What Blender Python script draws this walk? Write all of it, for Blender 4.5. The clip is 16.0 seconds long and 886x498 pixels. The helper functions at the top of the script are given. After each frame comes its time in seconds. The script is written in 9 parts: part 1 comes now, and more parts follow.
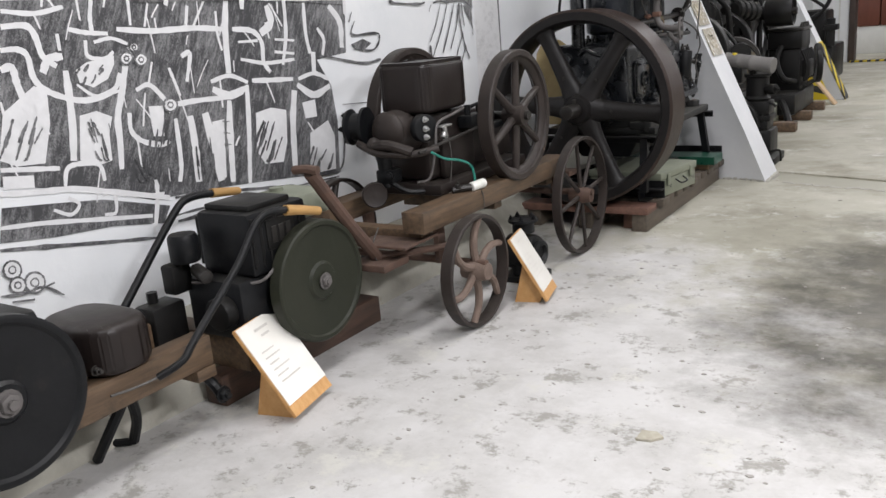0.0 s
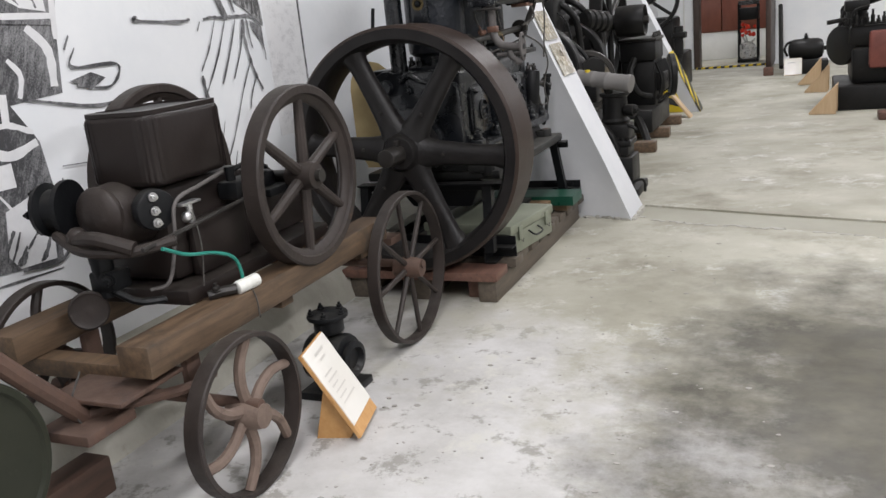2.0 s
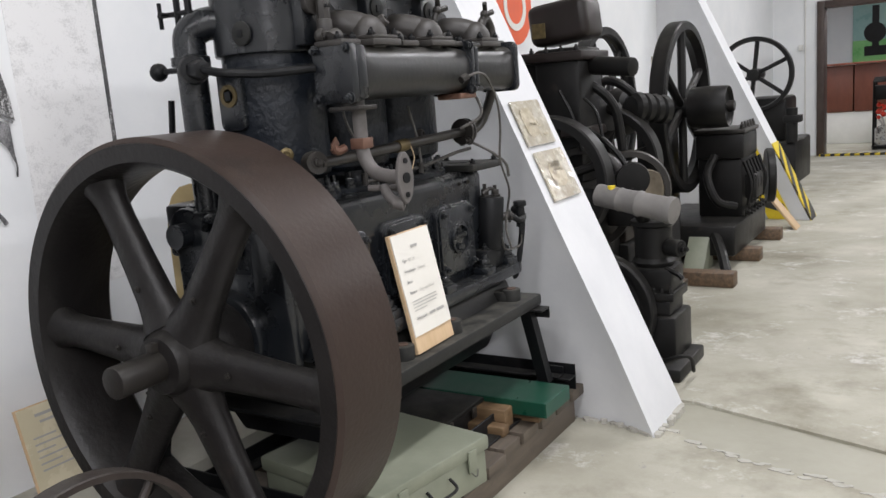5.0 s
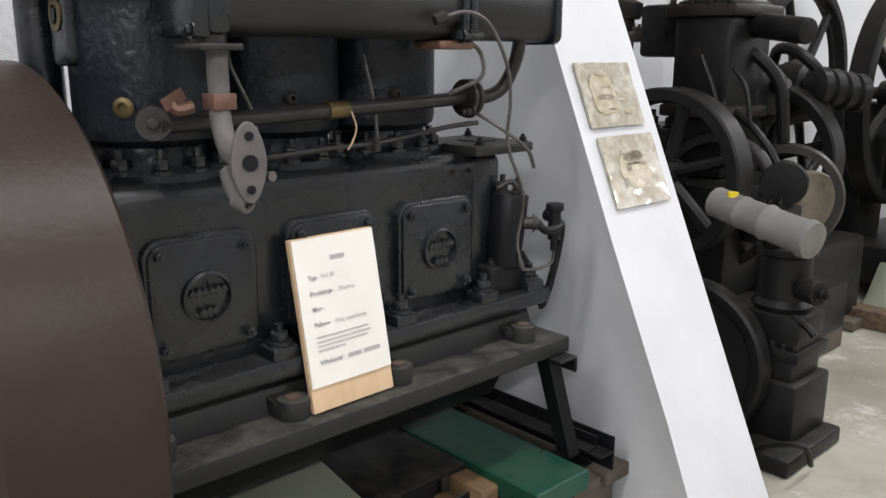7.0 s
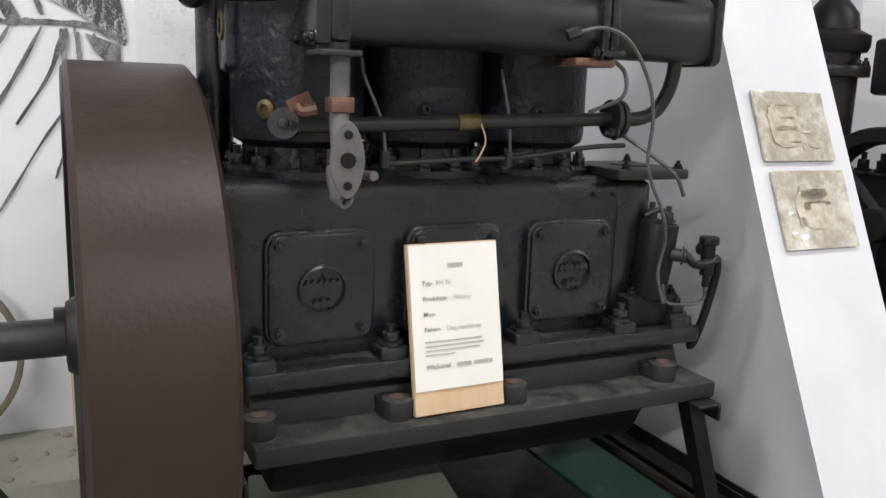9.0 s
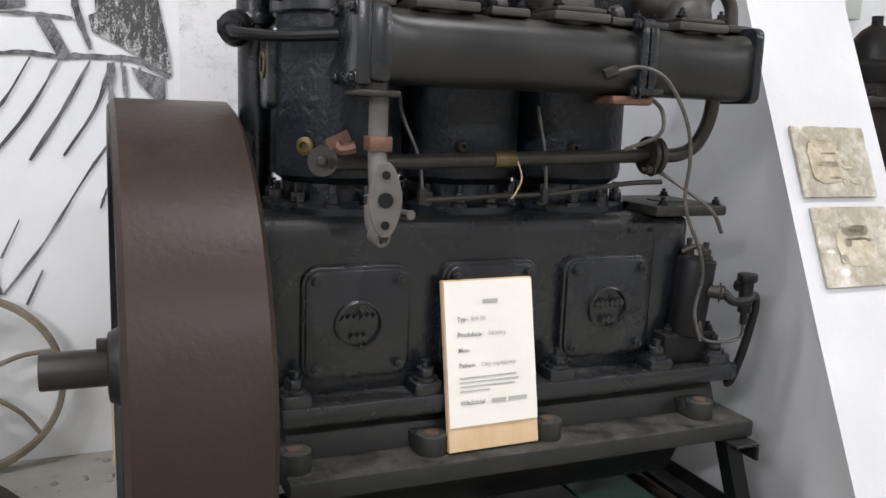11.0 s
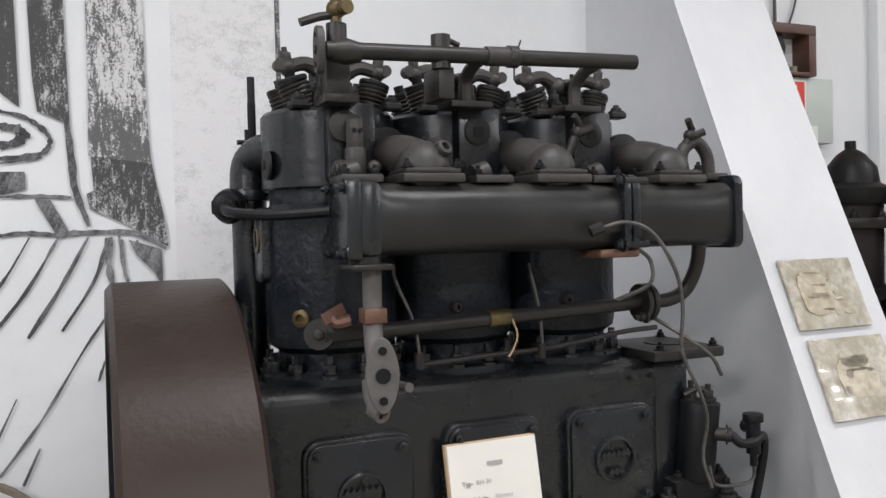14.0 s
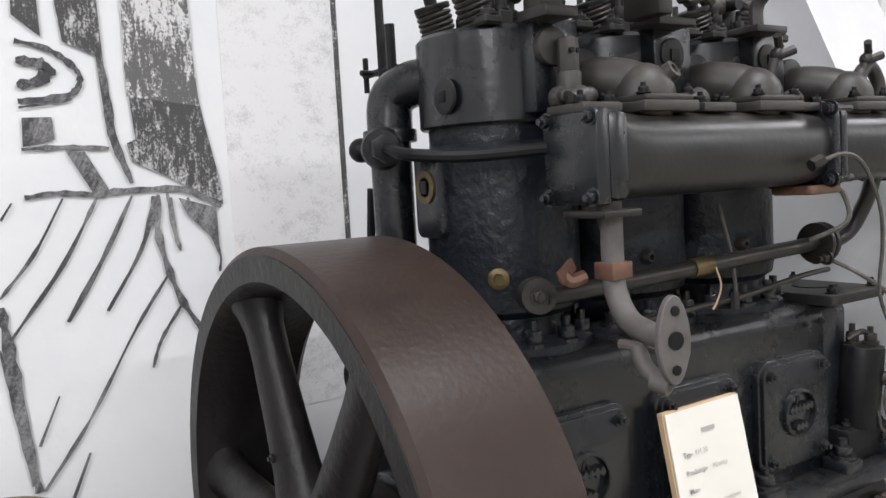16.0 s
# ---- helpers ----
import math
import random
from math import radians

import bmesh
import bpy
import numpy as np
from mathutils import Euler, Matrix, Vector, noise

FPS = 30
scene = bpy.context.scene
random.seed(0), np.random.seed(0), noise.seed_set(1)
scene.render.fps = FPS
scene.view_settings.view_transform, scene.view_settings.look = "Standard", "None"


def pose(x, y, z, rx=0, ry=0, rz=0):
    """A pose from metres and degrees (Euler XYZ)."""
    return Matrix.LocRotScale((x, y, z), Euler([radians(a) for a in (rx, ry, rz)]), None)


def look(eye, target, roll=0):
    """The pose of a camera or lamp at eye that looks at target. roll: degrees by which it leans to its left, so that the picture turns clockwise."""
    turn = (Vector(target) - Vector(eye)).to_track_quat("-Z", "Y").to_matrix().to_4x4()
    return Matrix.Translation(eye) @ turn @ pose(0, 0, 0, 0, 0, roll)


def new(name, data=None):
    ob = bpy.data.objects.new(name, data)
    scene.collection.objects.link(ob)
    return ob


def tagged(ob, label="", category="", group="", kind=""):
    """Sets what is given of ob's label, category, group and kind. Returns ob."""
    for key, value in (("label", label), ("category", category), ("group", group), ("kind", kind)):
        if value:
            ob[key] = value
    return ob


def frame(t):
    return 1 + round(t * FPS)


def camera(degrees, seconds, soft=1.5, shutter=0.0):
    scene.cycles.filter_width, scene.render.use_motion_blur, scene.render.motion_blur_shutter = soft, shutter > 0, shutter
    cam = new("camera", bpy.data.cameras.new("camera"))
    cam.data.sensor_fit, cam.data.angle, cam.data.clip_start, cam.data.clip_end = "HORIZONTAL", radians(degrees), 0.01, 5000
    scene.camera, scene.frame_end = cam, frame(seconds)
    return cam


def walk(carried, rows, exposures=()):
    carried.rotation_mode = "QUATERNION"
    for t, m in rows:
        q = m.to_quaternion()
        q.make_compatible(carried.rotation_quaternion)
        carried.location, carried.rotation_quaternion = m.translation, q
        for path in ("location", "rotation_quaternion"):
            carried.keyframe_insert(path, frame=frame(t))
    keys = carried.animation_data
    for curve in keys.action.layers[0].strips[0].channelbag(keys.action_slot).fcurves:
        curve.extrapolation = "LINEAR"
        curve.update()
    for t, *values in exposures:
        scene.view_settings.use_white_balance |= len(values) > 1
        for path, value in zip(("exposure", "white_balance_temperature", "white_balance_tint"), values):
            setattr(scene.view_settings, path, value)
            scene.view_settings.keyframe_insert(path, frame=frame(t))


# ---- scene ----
cam = camera(56.3, 16.0)
PATH = [
    (0, (2.754, -1.931, 1.272), (1.677, -0.329, 0.748), -5.0),
    (0.5, (2.68, -1.671, 1.28), (1.631, -0.041, 0.788), -6.4),
    (1, (2.615, -1.373, 1.284), (1.565, 0.263, 0.816), -7.2),
    (1.5, (2.483, -1.081, 1.265), (1.616, 0.65, 0.76), -5.4),
    (2, (2.448, -0.795, 1.283), (1.647, 0.959, 0.753), -6.0),
    (2.5, (2.492, -0.422, 1.284), (1.678, 1.331, 0.77), -6.3),
    (3, (2.458, -0.097, 1.259), (1.625, 1.651, 0.755), -6.4),
    (3.5, (2.409, 0.244, 1.318), (1.585, 2.004, 0.843), -5.9),
    (4, (2.456, 0.589, 1.333), (1.481, 2.294, 0.958), -5.4),
    (4.5, (2.48, 0.896, 1.343), (1.428, 2.559, 0.986), -5.0),
    (4.7, (2.436, 1.04, 1.338), (1.387, 2.704, 0.975), -4.7),
    (6.8, (2.411, 2.218, 1.295), (1.074, 3.64, 0.861), -0.0),
    (7, (2.421, 2.301, 1.302), (0.99, 3.62, 0.842), 0.3),
    (7.5, (2.521, 2.47, 1.272), (0.869, 3.484, 0.778), 1.5),
    (8, (2.552, 2.511, 1.254), (0.843, 3.429, 0.766), 2.1),
    (8.5, (2.572, 2.521, 1.248), (0.82, 3.401, 0.853), 1.9),
    (9, (2.577, 2.518, 1.252), (0.801, 3.358, 0.875), 2.0),
    (11.3, (2.579, 2.513, 1.298), (0.752, 3.261, 0.979), 1.6),
    (11.5, (2.574, 2.514, 1.308), (0.745, 3.262, 1.001), 0.7),
    (12, (2.588, 2.52, 1.342), (0.776, 3.351, 1.173), -0.4),
    (12.5, (2.599, 2.52, 1.376), (0.776, 3.337, 1.282), -1.1),
    (13, (2.608, 2.514, 1.393), (0.774, 3.311, 1.341), -1.3),
    (13.5, (2.608, 2.513, 1.394), (0.767, 3.293, 1.382), -1.4),
    (14, (2.585, 2.517, 1.372), (0.743, 3.294, 1.333), -1.4),
    (14.5, (2.549, 2.49, 1.381), (0.733, 3.326, 1.315), -1.6),
    (15, (2.424, 2.336, 1.405), (0.667, 3.285, 1.307), -2.9),
    (15.5, (2.249, 2.183, 1.363), (0.499, 3.142, 1.229), -3.1),
    (16, (2.059, 2.066, 1.375), (0.375, 3.133, 1.214), -3.3),
]
# the camera's own metering, in stops
EXPOSURE = [(0.0, -0.06), (2.0, 0.0), (3.0, 0.03), (4.0, 0.18), (4.7, 0.2), (7.0, 0.16), (9.0, 0.19), (11.5, 0.2), (12.5, 0.08), (13.5, -0.07), (14.5, 0.08), (15.0, 0.16), (15.5, 0.17), (16.0, 0.24)]
walk(cam, exposures=EXPOSURE, rows=[(t, look(eye, target, roll)) for t, eye, target, roll in PATH])

# ---- light and exposure ----
world = bpy.data.worlds.new("world")
scene.world = world
world.use_nodes = True
world.node_tree.nodes["Background"].inputs[0].default_value = (0.8, 0.9, 1.0, 1)
world.node_tree.nodes["Background"].inputs[1].default_value = 0.05
scene.view_settings.exposure = 0.0


def unseen_light(x, y, z, watts, lx=0.25, ly=1.5, colour=(0.975, 0.962, 1.0)):
    data = bpy.data.lights.new("unseen_light", "AREA")
    data.shape, data.size, data.size_y, data.energy, data.color = "RECTANGLE", lx, ly, watts, colour
    ob = new("unseen_light", data)
    ob.matrix_world = pose(x, y, z)
    return ob


# positions are assumed, no lamp is in view
LAMPS = [(1.9, -2.6), (1.9, 0.4), (1.9, 3.4), (1.9, 6.6), (1.9, 9.6), (1.9, 12.6), (5.0, -1.0), (5.0, 3.4), (5.0, 8.0), (5.0, 12.0)]
for lx_, ly_ in LAMPS:
    # the aisle row (x = 5) is stronger, an added fill
    unseen_light(lx_, ly_, 3.35, (54 if ly_ < 2 else 38) if lx_ < 3 else (235 if ly_ < 0 else 98))
# assumed lamp for the room beyond the doorway, out of view
unseen_light(1.3, 16.2, 2.7, 45)


# ---- materials ----
def material(name, a, b=None, rough=0.6, metal=0.0, scale=6.0, mix=0.5, spots=None, spot_scale=2.0, spot_amount=0.45,
             bump=0.15, bump_scale=60.0, bump_dist=0.002, rough_var=0.15, per_object=0.0, coat=0.0, spec=0.5, dust=None):
    """Two tones mixed by noise at two scales, with an optional third tone in larger patches."""
    m = bpy.data.materials.new(name)
    m.use_nodes = True
    nt = m.node_tree
    N, L = nt.nodes, nt.links
    bs = N["Principled BSDF"]
    geo = N.new("ShaderNodeNewGeometry")
    n1 = N.new("ShaderNodeTexNoise")
    n1.inputs["Scale"].default_value, n1.inputs["Detail"].default_value, n1.inputs["Roughness"].default_value = scale, 8, 0.65
    L.new(geo.outputs["Position"], n1.inputs["Vector"])
    r1 = N.new("ShaderNodeValToRGB")
    r1.color_ramp.elements[0].position, r1.color_ramp.elements[1].position = 0.5 - 0.25 * mix, 0.5 + 0.3 * mix
    r1.color_ramp.elements[0].color, r1.color_ramp.elements[1].color = (*a, 1), (*(b or a), 1)
    L.new(n1.outputs["Fac"], r1.inputs["Fac"])
    col = r1.outputs["Color"]
    if spots:
        n2 = N.new("ShaderNodeTexNoise")
        n2.inputs["Scale"].default_value, n2.inputs["Detail"].default_value, n2.inputs["Roughness"].default_value = spot_scale, 10, 0.7
        L.new(geo.outputs["Position"], n2.inputs["Vector"])
        r2 = N.new("ShaderNodeValToRGB")
        r2.color_ramp.elements[0].position, r2.color_ramp.elements[1].position = 1 - spot_amount, min(1, 1 - spot_amount + 0.18)
        L.new(n2.outputs["Fac"], r2.inputs["Fac"])
        mx = N.new("ShaderNodeMix")
        mx.data_type = "RGBA"
        L.new(r2.outputs["Color"], mx.inputs["Factor"])
        L.new(col, mx.inputs["A"])
        mx.inputs["B"].default_value = (*spots, 1)
        col = mx.outputs["Result"]
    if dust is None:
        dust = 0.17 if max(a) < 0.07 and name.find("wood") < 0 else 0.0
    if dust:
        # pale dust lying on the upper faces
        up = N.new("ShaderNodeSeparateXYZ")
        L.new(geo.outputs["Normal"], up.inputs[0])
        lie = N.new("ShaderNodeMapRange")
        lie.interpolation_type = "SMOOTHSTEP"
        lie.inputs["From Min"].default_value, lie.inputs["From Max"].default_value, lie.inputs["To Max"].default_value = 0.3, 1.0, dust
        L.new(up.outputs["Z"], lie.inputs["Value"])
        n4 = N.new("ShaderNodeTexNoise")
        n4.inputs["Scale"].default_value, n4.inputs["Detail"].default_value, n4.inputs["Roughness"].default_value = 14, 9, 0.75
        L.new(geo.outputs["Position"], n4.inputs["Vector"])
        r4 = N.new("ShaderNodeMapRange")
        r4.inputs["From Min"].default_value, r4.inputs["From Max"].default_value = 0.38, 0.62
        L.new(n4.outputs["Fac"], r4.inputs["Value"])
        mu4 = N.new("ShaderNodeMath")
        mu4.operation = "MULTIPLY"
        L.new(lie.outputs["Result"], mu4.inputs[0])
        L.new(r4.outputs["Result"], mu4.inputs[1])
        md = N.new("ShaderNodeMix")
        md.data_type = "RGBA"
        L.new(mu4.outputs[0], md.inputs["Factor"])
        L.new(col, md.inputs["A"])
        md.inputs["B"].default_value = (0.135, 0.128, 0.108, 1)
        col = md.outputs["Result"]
    if per_object:
        info = N.new("ShaderNodeObjectInfo")
        mr = N.new("ShaderNodeMapRange")
        mr.inputs["To Min"].default_value, mr.inputs["To Max"].default_value = 1 - per_object, 1 + per_object
        L.new(info.outputs["Random"], mr.inputs["Value"])
        hs = N.new("ShaderNodeHueSaturation")
        L.new(mr.outputs["Result"], hs.inputs["Value"])
        L.new(col, hs.inputs["Color"])
        col = hs.outputs["Color"]
    L.new(col, bs.inputs["Base Color"])
    n3 = N.new("ShaderNodeTexNoise")
    n3.inputs["Scale"].default_value, n3.inputs["Detail"].default_value = bump_scale, 6
    L.new(geo.outputs["Position"], n3.inputs["Vector"])
    bp = N.new("ShaderNodeBump")
    bp.inputs["Strength"].default_value, bp.inputs["Distance"].default_value = bump, bump_dist
    L.new(n3.outputs["Fac"], bp.inputs["Height"])
    L.new(bp.outputs["Normal"], bs.inputs["Normal"])
    mr2 = N.new("ShaderNodeMapRange")
    mr2.inputs["To Min"].default_value, mr2.inputs["To Max"].default_value = max(0.02, rough - rough_var), min(1, rough + rough_var)
    L.new(n1.outputs["Fac"], mr2.inputs["Value"])
    L.new(mr2.outputs["Result"], bs.inputs["Roughness"])
    bs.inputs["Metallic"].default_value = metal
    bs.inputs["Coat Weight"].default_value = coat
    bs.inputs["Specular IOR Level"].default_value = spec
    return m


def wood_material(name, dark, light, grain=(30, 3, 30), rough=0.6, stain=None, stain_amount=0.4):
    """Wood with stretched grain; the long way of the noise is the axis with the small number."""
    m = material(name, dark, light, rough=rough, scale=1.0, mix=0.8, spots=stain, spot_scale=7.0, spot_amount=stain_amount, bump=0.3, bump_scale=1.0, per_object=0.12)
    nt = m.node_tree
    mp = nt.nodes.new("ShaderNodeMapping")
    mp.inputs["Scale"].default_value = grain
    geo = next(n for n in nt.nodes if n.bl_idname == "ShaderNodeNewGeometry")
    nt.links.new(geo.outputs["Position"], mp.inputs["Vector"])
    for n in nt.nodes:
        if n.bl_idname == "ShaderNodeTexNoise" and abs(n.inputs["Scale"].default_value - 1.0) < 1e-4:
            nt.links.new(mp.outputs["Vector"], n.inputs["Vector"])
    return m


def brush_material(name, paint, ground, amount, grain=(1, 46, 13), rough=0.8, soft=0.022, turn=0.0):
    """Paint dragged dry over a rough wall: sharp-edged streaks whose cover varies in large patches."""
    m = bpy.data.materials.new(name)
    m.use_nodes = True
    nt = m.node_tree
    N, L = nt.nodes, nt.links
    bs = N["Principled BSDF"]
    geo = N.new("ShaderNodeNewGeometry")
    mp = N.new("ShaderNodeMapping")
    mp.inputs["Scale"].default_value = grain
    rot = N.new("ShaderNodeVectorRotate")
    rot.rotation_type = "X_AXIS"
    rot.inputs["Angle"].default_value = turn
    L.new(geo.outputs["Position"], rot.inputs["Vector"])
    L.new(rot.outputs["Vector"], mp.inputs["Vector"])
    facs = []
    for vec, scale, detail, rg in ((mp.outputs["Vector"], 1.0, 12, 0.78), (geo.outputs["Position"], 3.2, 6, 0.6), (geo.outputs["Position"], 160.0, 3, 0.6)):
        n = N.new("ShaderNodeTexNoise")
        n.inputs["Scale"].default_value, n.inputs["Detail"].default_value, n.inputs["Roughness"].default_value = scale, detail, rg
        L.new(vec, n.inputs["Vector"])
        facs.append(n.outputs["Fac"])
    total = None
    for fac, w in zip(facs, (0.5, 0.3, 0.2)):
        k = N.new("ShaderNodeMath")
        k.operation = "MULTIPLY"
        k.inputs[1].default_value = w
        L.new(fac, k.inputs[0])
        if total is None:
            total = k.outputs[0]
        else:
            a = N.new("ShaderNodeMath")
            L.new(total, a.inputs[0])
            L.new(k.outputs[0], a.inputs[1])
            total = a.outputs[0]
    r = N.new("ShaderNodeValToRGB")
    c = 0.5 + (amount - 0.5) * 0.30
    r.color_ramp.elements[0].position, r.color_ramp.elements[1].position = c - soft, c + soft
    r.color_ramp.elements[0].color, r.color_ramp.elements[1].color = (*paint, 1), (*ground, 1)
    L.new(total, r.inputs["Fac"])
    L.new(r.outputs["Color"], bs.inputs["Base Color"])
    bs.inputs["Roughness"].default_value = rough
    bp = N.new("ShaderNodeBump")
    bp.inputs["Strength"].default_value, bp.inputs["Distance"].default_value = 0.4, 0.003
    L.new(total, bp.inputs["Height"])
    L.new(bp.outputs["Normal"], bs.inputs["Normal"])
    return m


M = {}
M["wall"] = material("white_wall_paint", (0.755, 0.775, 0.79), (0.82, 0.83, 0.835), rough=0.7, scale=3, mix=0.7, bump=0.35, bump_scale=28, bump_dist=0.004)
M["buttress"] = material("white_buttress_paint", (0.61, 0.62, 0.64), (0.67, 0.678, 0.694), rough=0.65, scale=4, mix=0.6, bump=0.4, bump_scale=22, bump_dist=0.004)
# grey for the unseen ceiling and walls, set low to cut bounce light
M["ceiling"] = material("bounce_cut_grey", (0.40, 0.40, 0.395), (0.46, 0.46, 0.45), rough=0.8, scale=2)
M["mural"] = brush_material("mural_black_paint", (0.052, 0.052, 0.055), (0.36, 0.36, 0.365), 0.66, (1, 40, 8), soft=0.08, turn=0.45)
M["mural_white"] = material("mural_white_paint", (0.66, 0.66, 0.665), (0.78, 0.78, 0.785), rough=0.75, scale=20, mix=0.9, spots=(0.40, 0.40, 0.41), spot_scale=40, spot_amount=0.32, bump=0.3, bump_scale=80)
M["mural_dark_dry"] = brush_material("mural_dark_dry_brush", (0.07, 0.07, 0.07), (0.55, 0.55, 0.55), 0.60, soft=0.035)
M["mural_mid_dry"] = brush_material("mural_mid_dry_brush", (0.13, 0.13, 0.13), (0.66, 0.66, 0.66), 0.52)
M["mural_dry"] = brush_material("mural_dry_brush", (0.52, 0.52, 0.52), (0.77, 0.77, 0.77), 0.30, (1, 14, 22), soft=0.06)
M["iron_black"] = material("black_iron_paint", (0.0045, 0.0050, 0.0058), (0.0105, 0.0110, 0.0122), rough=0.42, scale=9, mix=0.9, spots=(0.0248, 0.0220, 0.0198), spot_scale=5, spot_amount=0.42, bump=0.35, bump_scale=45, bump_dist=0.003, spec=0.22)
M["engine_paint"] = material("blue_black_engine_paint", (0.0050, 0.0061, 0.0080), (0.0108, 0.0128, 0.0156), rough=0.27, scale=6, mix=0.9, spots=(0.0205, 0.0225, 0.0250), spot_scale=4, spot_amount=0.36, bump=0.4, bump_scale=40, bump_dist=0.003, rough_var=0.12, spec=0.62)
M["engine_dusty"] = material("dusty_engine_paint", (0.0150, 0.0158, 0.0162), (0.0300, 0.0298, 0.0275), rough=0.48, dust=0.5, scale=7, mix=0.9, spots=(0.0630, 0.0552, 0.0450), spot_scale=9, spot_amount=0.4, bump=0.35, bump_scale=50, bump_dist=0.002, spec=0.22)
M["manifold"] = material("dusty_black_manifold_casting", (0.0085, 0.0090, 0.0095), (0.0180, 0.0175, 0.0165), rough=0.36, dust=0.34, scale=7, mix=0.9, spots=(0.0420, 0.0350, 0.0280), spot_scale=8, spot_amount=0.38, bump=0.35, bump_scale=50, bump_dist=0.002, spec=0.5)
M["engine_rough"] = material("rough_cast_cylinder_paint", (0.0070, 0.0090, 0.0130), (0.0130, 0.0165, 0.0225), rough=0.32, scale=8, mix=0.9, bump=0.8, bump_scale=55, bump_dist=0.006, rough_var=0.1, spec=0.36)
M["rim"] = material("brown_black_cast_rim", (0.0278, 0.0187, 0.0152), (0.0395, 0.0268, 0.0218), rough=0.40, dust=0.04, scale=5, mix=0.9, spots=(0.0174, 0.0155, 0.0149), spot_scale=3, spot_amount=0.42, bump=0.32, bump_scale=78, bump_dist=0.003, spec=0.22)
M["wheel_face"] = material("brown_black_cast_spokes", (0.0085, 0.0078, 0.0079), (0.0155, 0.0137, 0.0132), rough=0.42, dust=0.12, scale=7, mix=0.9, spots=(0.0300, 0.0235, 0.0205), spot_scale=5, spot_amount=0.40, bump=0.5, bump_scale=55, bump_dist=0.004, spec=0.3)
M["wheel_iron"] = material("brown_wheel_iron", (0.0205, 0.0162, 0.0146), (0.0410, 0.0318, 0.0276), rough=0.48, scale=8, mix=0.9, spots=(0.1120, 0.0680, 0.0480), spot_scale=6, spot_amount=0.36, bump=0.5, bump_scale=50, bump_dist=0.003, spec=0.3)
M["rust"] = material("rusty_iron", (0.0560, 0.0330, 0.0245), (0.1200, 0.0680, 0.0470), rough=0.8, scale=14, mix=1.0, spots=(0.0480, 0.0320, 0.0272), spot_scale=8, spot_amount=0.45, bump=0.6, bump_scale=70, bump_dist=0.003)
M["rust_pale"] = material("pale_dusty_rust", (0.105, 0.072, 0.055), (0.21, 0.155, 0.125), rough=0.8, scale=12, mix=1.0, spots=(0.062, 0.040, 0.031), spot_scale=9, spot_amount=0.45, bump=0.6, bump_scale=70, bump_dist=0.003)
M["tank"] = material("brown_tank_paint", (0.0130, 0.0098, 0.0090), (0.0220, 0.0165, 0.0148), rough=0.36, scale=5, mix=0.9, spots=(0.0525, 0.0375, 0.0330), spot_scale=6, spot_amount=0.34, bump=0.25, bump_scale=35, spec=0.3)
M["green_disc"] = material("dark_olive_wheel_paint", (0.0180, 0.0205, 0.0135), (0.0300, 0.0315, 0.0215), rough=0.48, scale=6, mix=0.9, spots=(0.0480, 0.0440, 0.0360), spot_scale=7, spot_amount=0.36, bump=0.3, bump_scale=40, spec=0.22)
M["pipe_grey"] = material("dusty_grey_pipe", (0.072, 0.066, 0.063), (0.130, 0.119, 0.114), rough=0.65, scale=20, mix=0.9, bump=0.4, bump_scale=90)
M["pipe_dark"] = material("dark_steel_pipe", (0.0150, 0.0138, 0.0130), (0.0310, 0.0272, 0.0240), rough=0.42, metal=0.2, scale=16, mix=0.9, bump=0.3, bump_scale=90)
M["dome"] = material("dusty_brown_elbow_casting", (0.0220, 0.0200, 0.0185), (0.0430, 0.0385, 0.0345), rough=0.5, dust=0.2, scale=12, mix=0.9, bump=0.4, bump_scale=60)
M["brass"] = material("tarnished_brass", (0.085, 0.064, 0.028), (0.15, 0.112, 0.050), rough=0.45, metal=0.6, scale=40)
M["copper"] = material("copper_strip", (0.120, 0.062, 0.044), (0.19, 0.105, 0.074), rough=0.5, metal=0.4, scale=30)
M["steel"] = material("bright_steel", (0.45, 0.45, 0.45), (0.6, 0.6, 0.6), rough=0.3, metal=0.9, scale=30)
M["wood_old"] = wood_material("old_oily_beam_wood", (0.042, 0.026, 0.015), (0.165, 0.105, 0.060), grain=(40, 4, 40), stain=(0.035, 0.028, 0.02), stain_amount=0.45)
M["wood_red"] = wood_material("red_brown_skid_wood", (0.07, 0.035, 0.025), (0.17, 0.085, 0.06), grain=(40, 4, 40), stain=(0.05, 0.03, 0.025))
M["wood_skid"] = wood_material("dark_oily_skid_wood", (0.034, 0.021, 0.015), (0.095, 0.054, 0.038), grain=(40, 4, 40), stain=(0.02, 0.016, 0.013))
M["wood_pallet"] = wood_material("pallet_wood", (0.060, 0.048, 0.037), (0.13, 0.105, 0.080), grain=(40, 5, 40), stain=(0.05, 0.042, 0.035), stain_amount=0.38)
M["wood_block"] = wood_material("raw_packing_timber", (0.085, 0.050, 0.024), (0.19, 0.122, 0.062), grain=(5, 40, 40), stain=(0.06, 0.045, 0.03), stain_amount=0.38)
M["wood_new"] = wood_material("fresh_pine_board", (0.52, 0.33, 0.15), (0.66, 0.46, 0.25), grain=(40, 40, 5))
M["wood_sign"] = wood_material("orange_pine_board", (0.45, 0.23, 0.075), (0.58, 0.34, 0.14), grain=(25, 60, 25))
M["grip"] = wood_material("yellow_wooden_grip", (0.34, 0.19, 0.06), (0.47, 0.28, 0.10), grain=(40, 6, 40))
M["plywood"] = wood_material("pale_plywood", (0.50, 0.35, 0.20), (0.60, 0.44, 0.28), grain=(30, 30, 4))
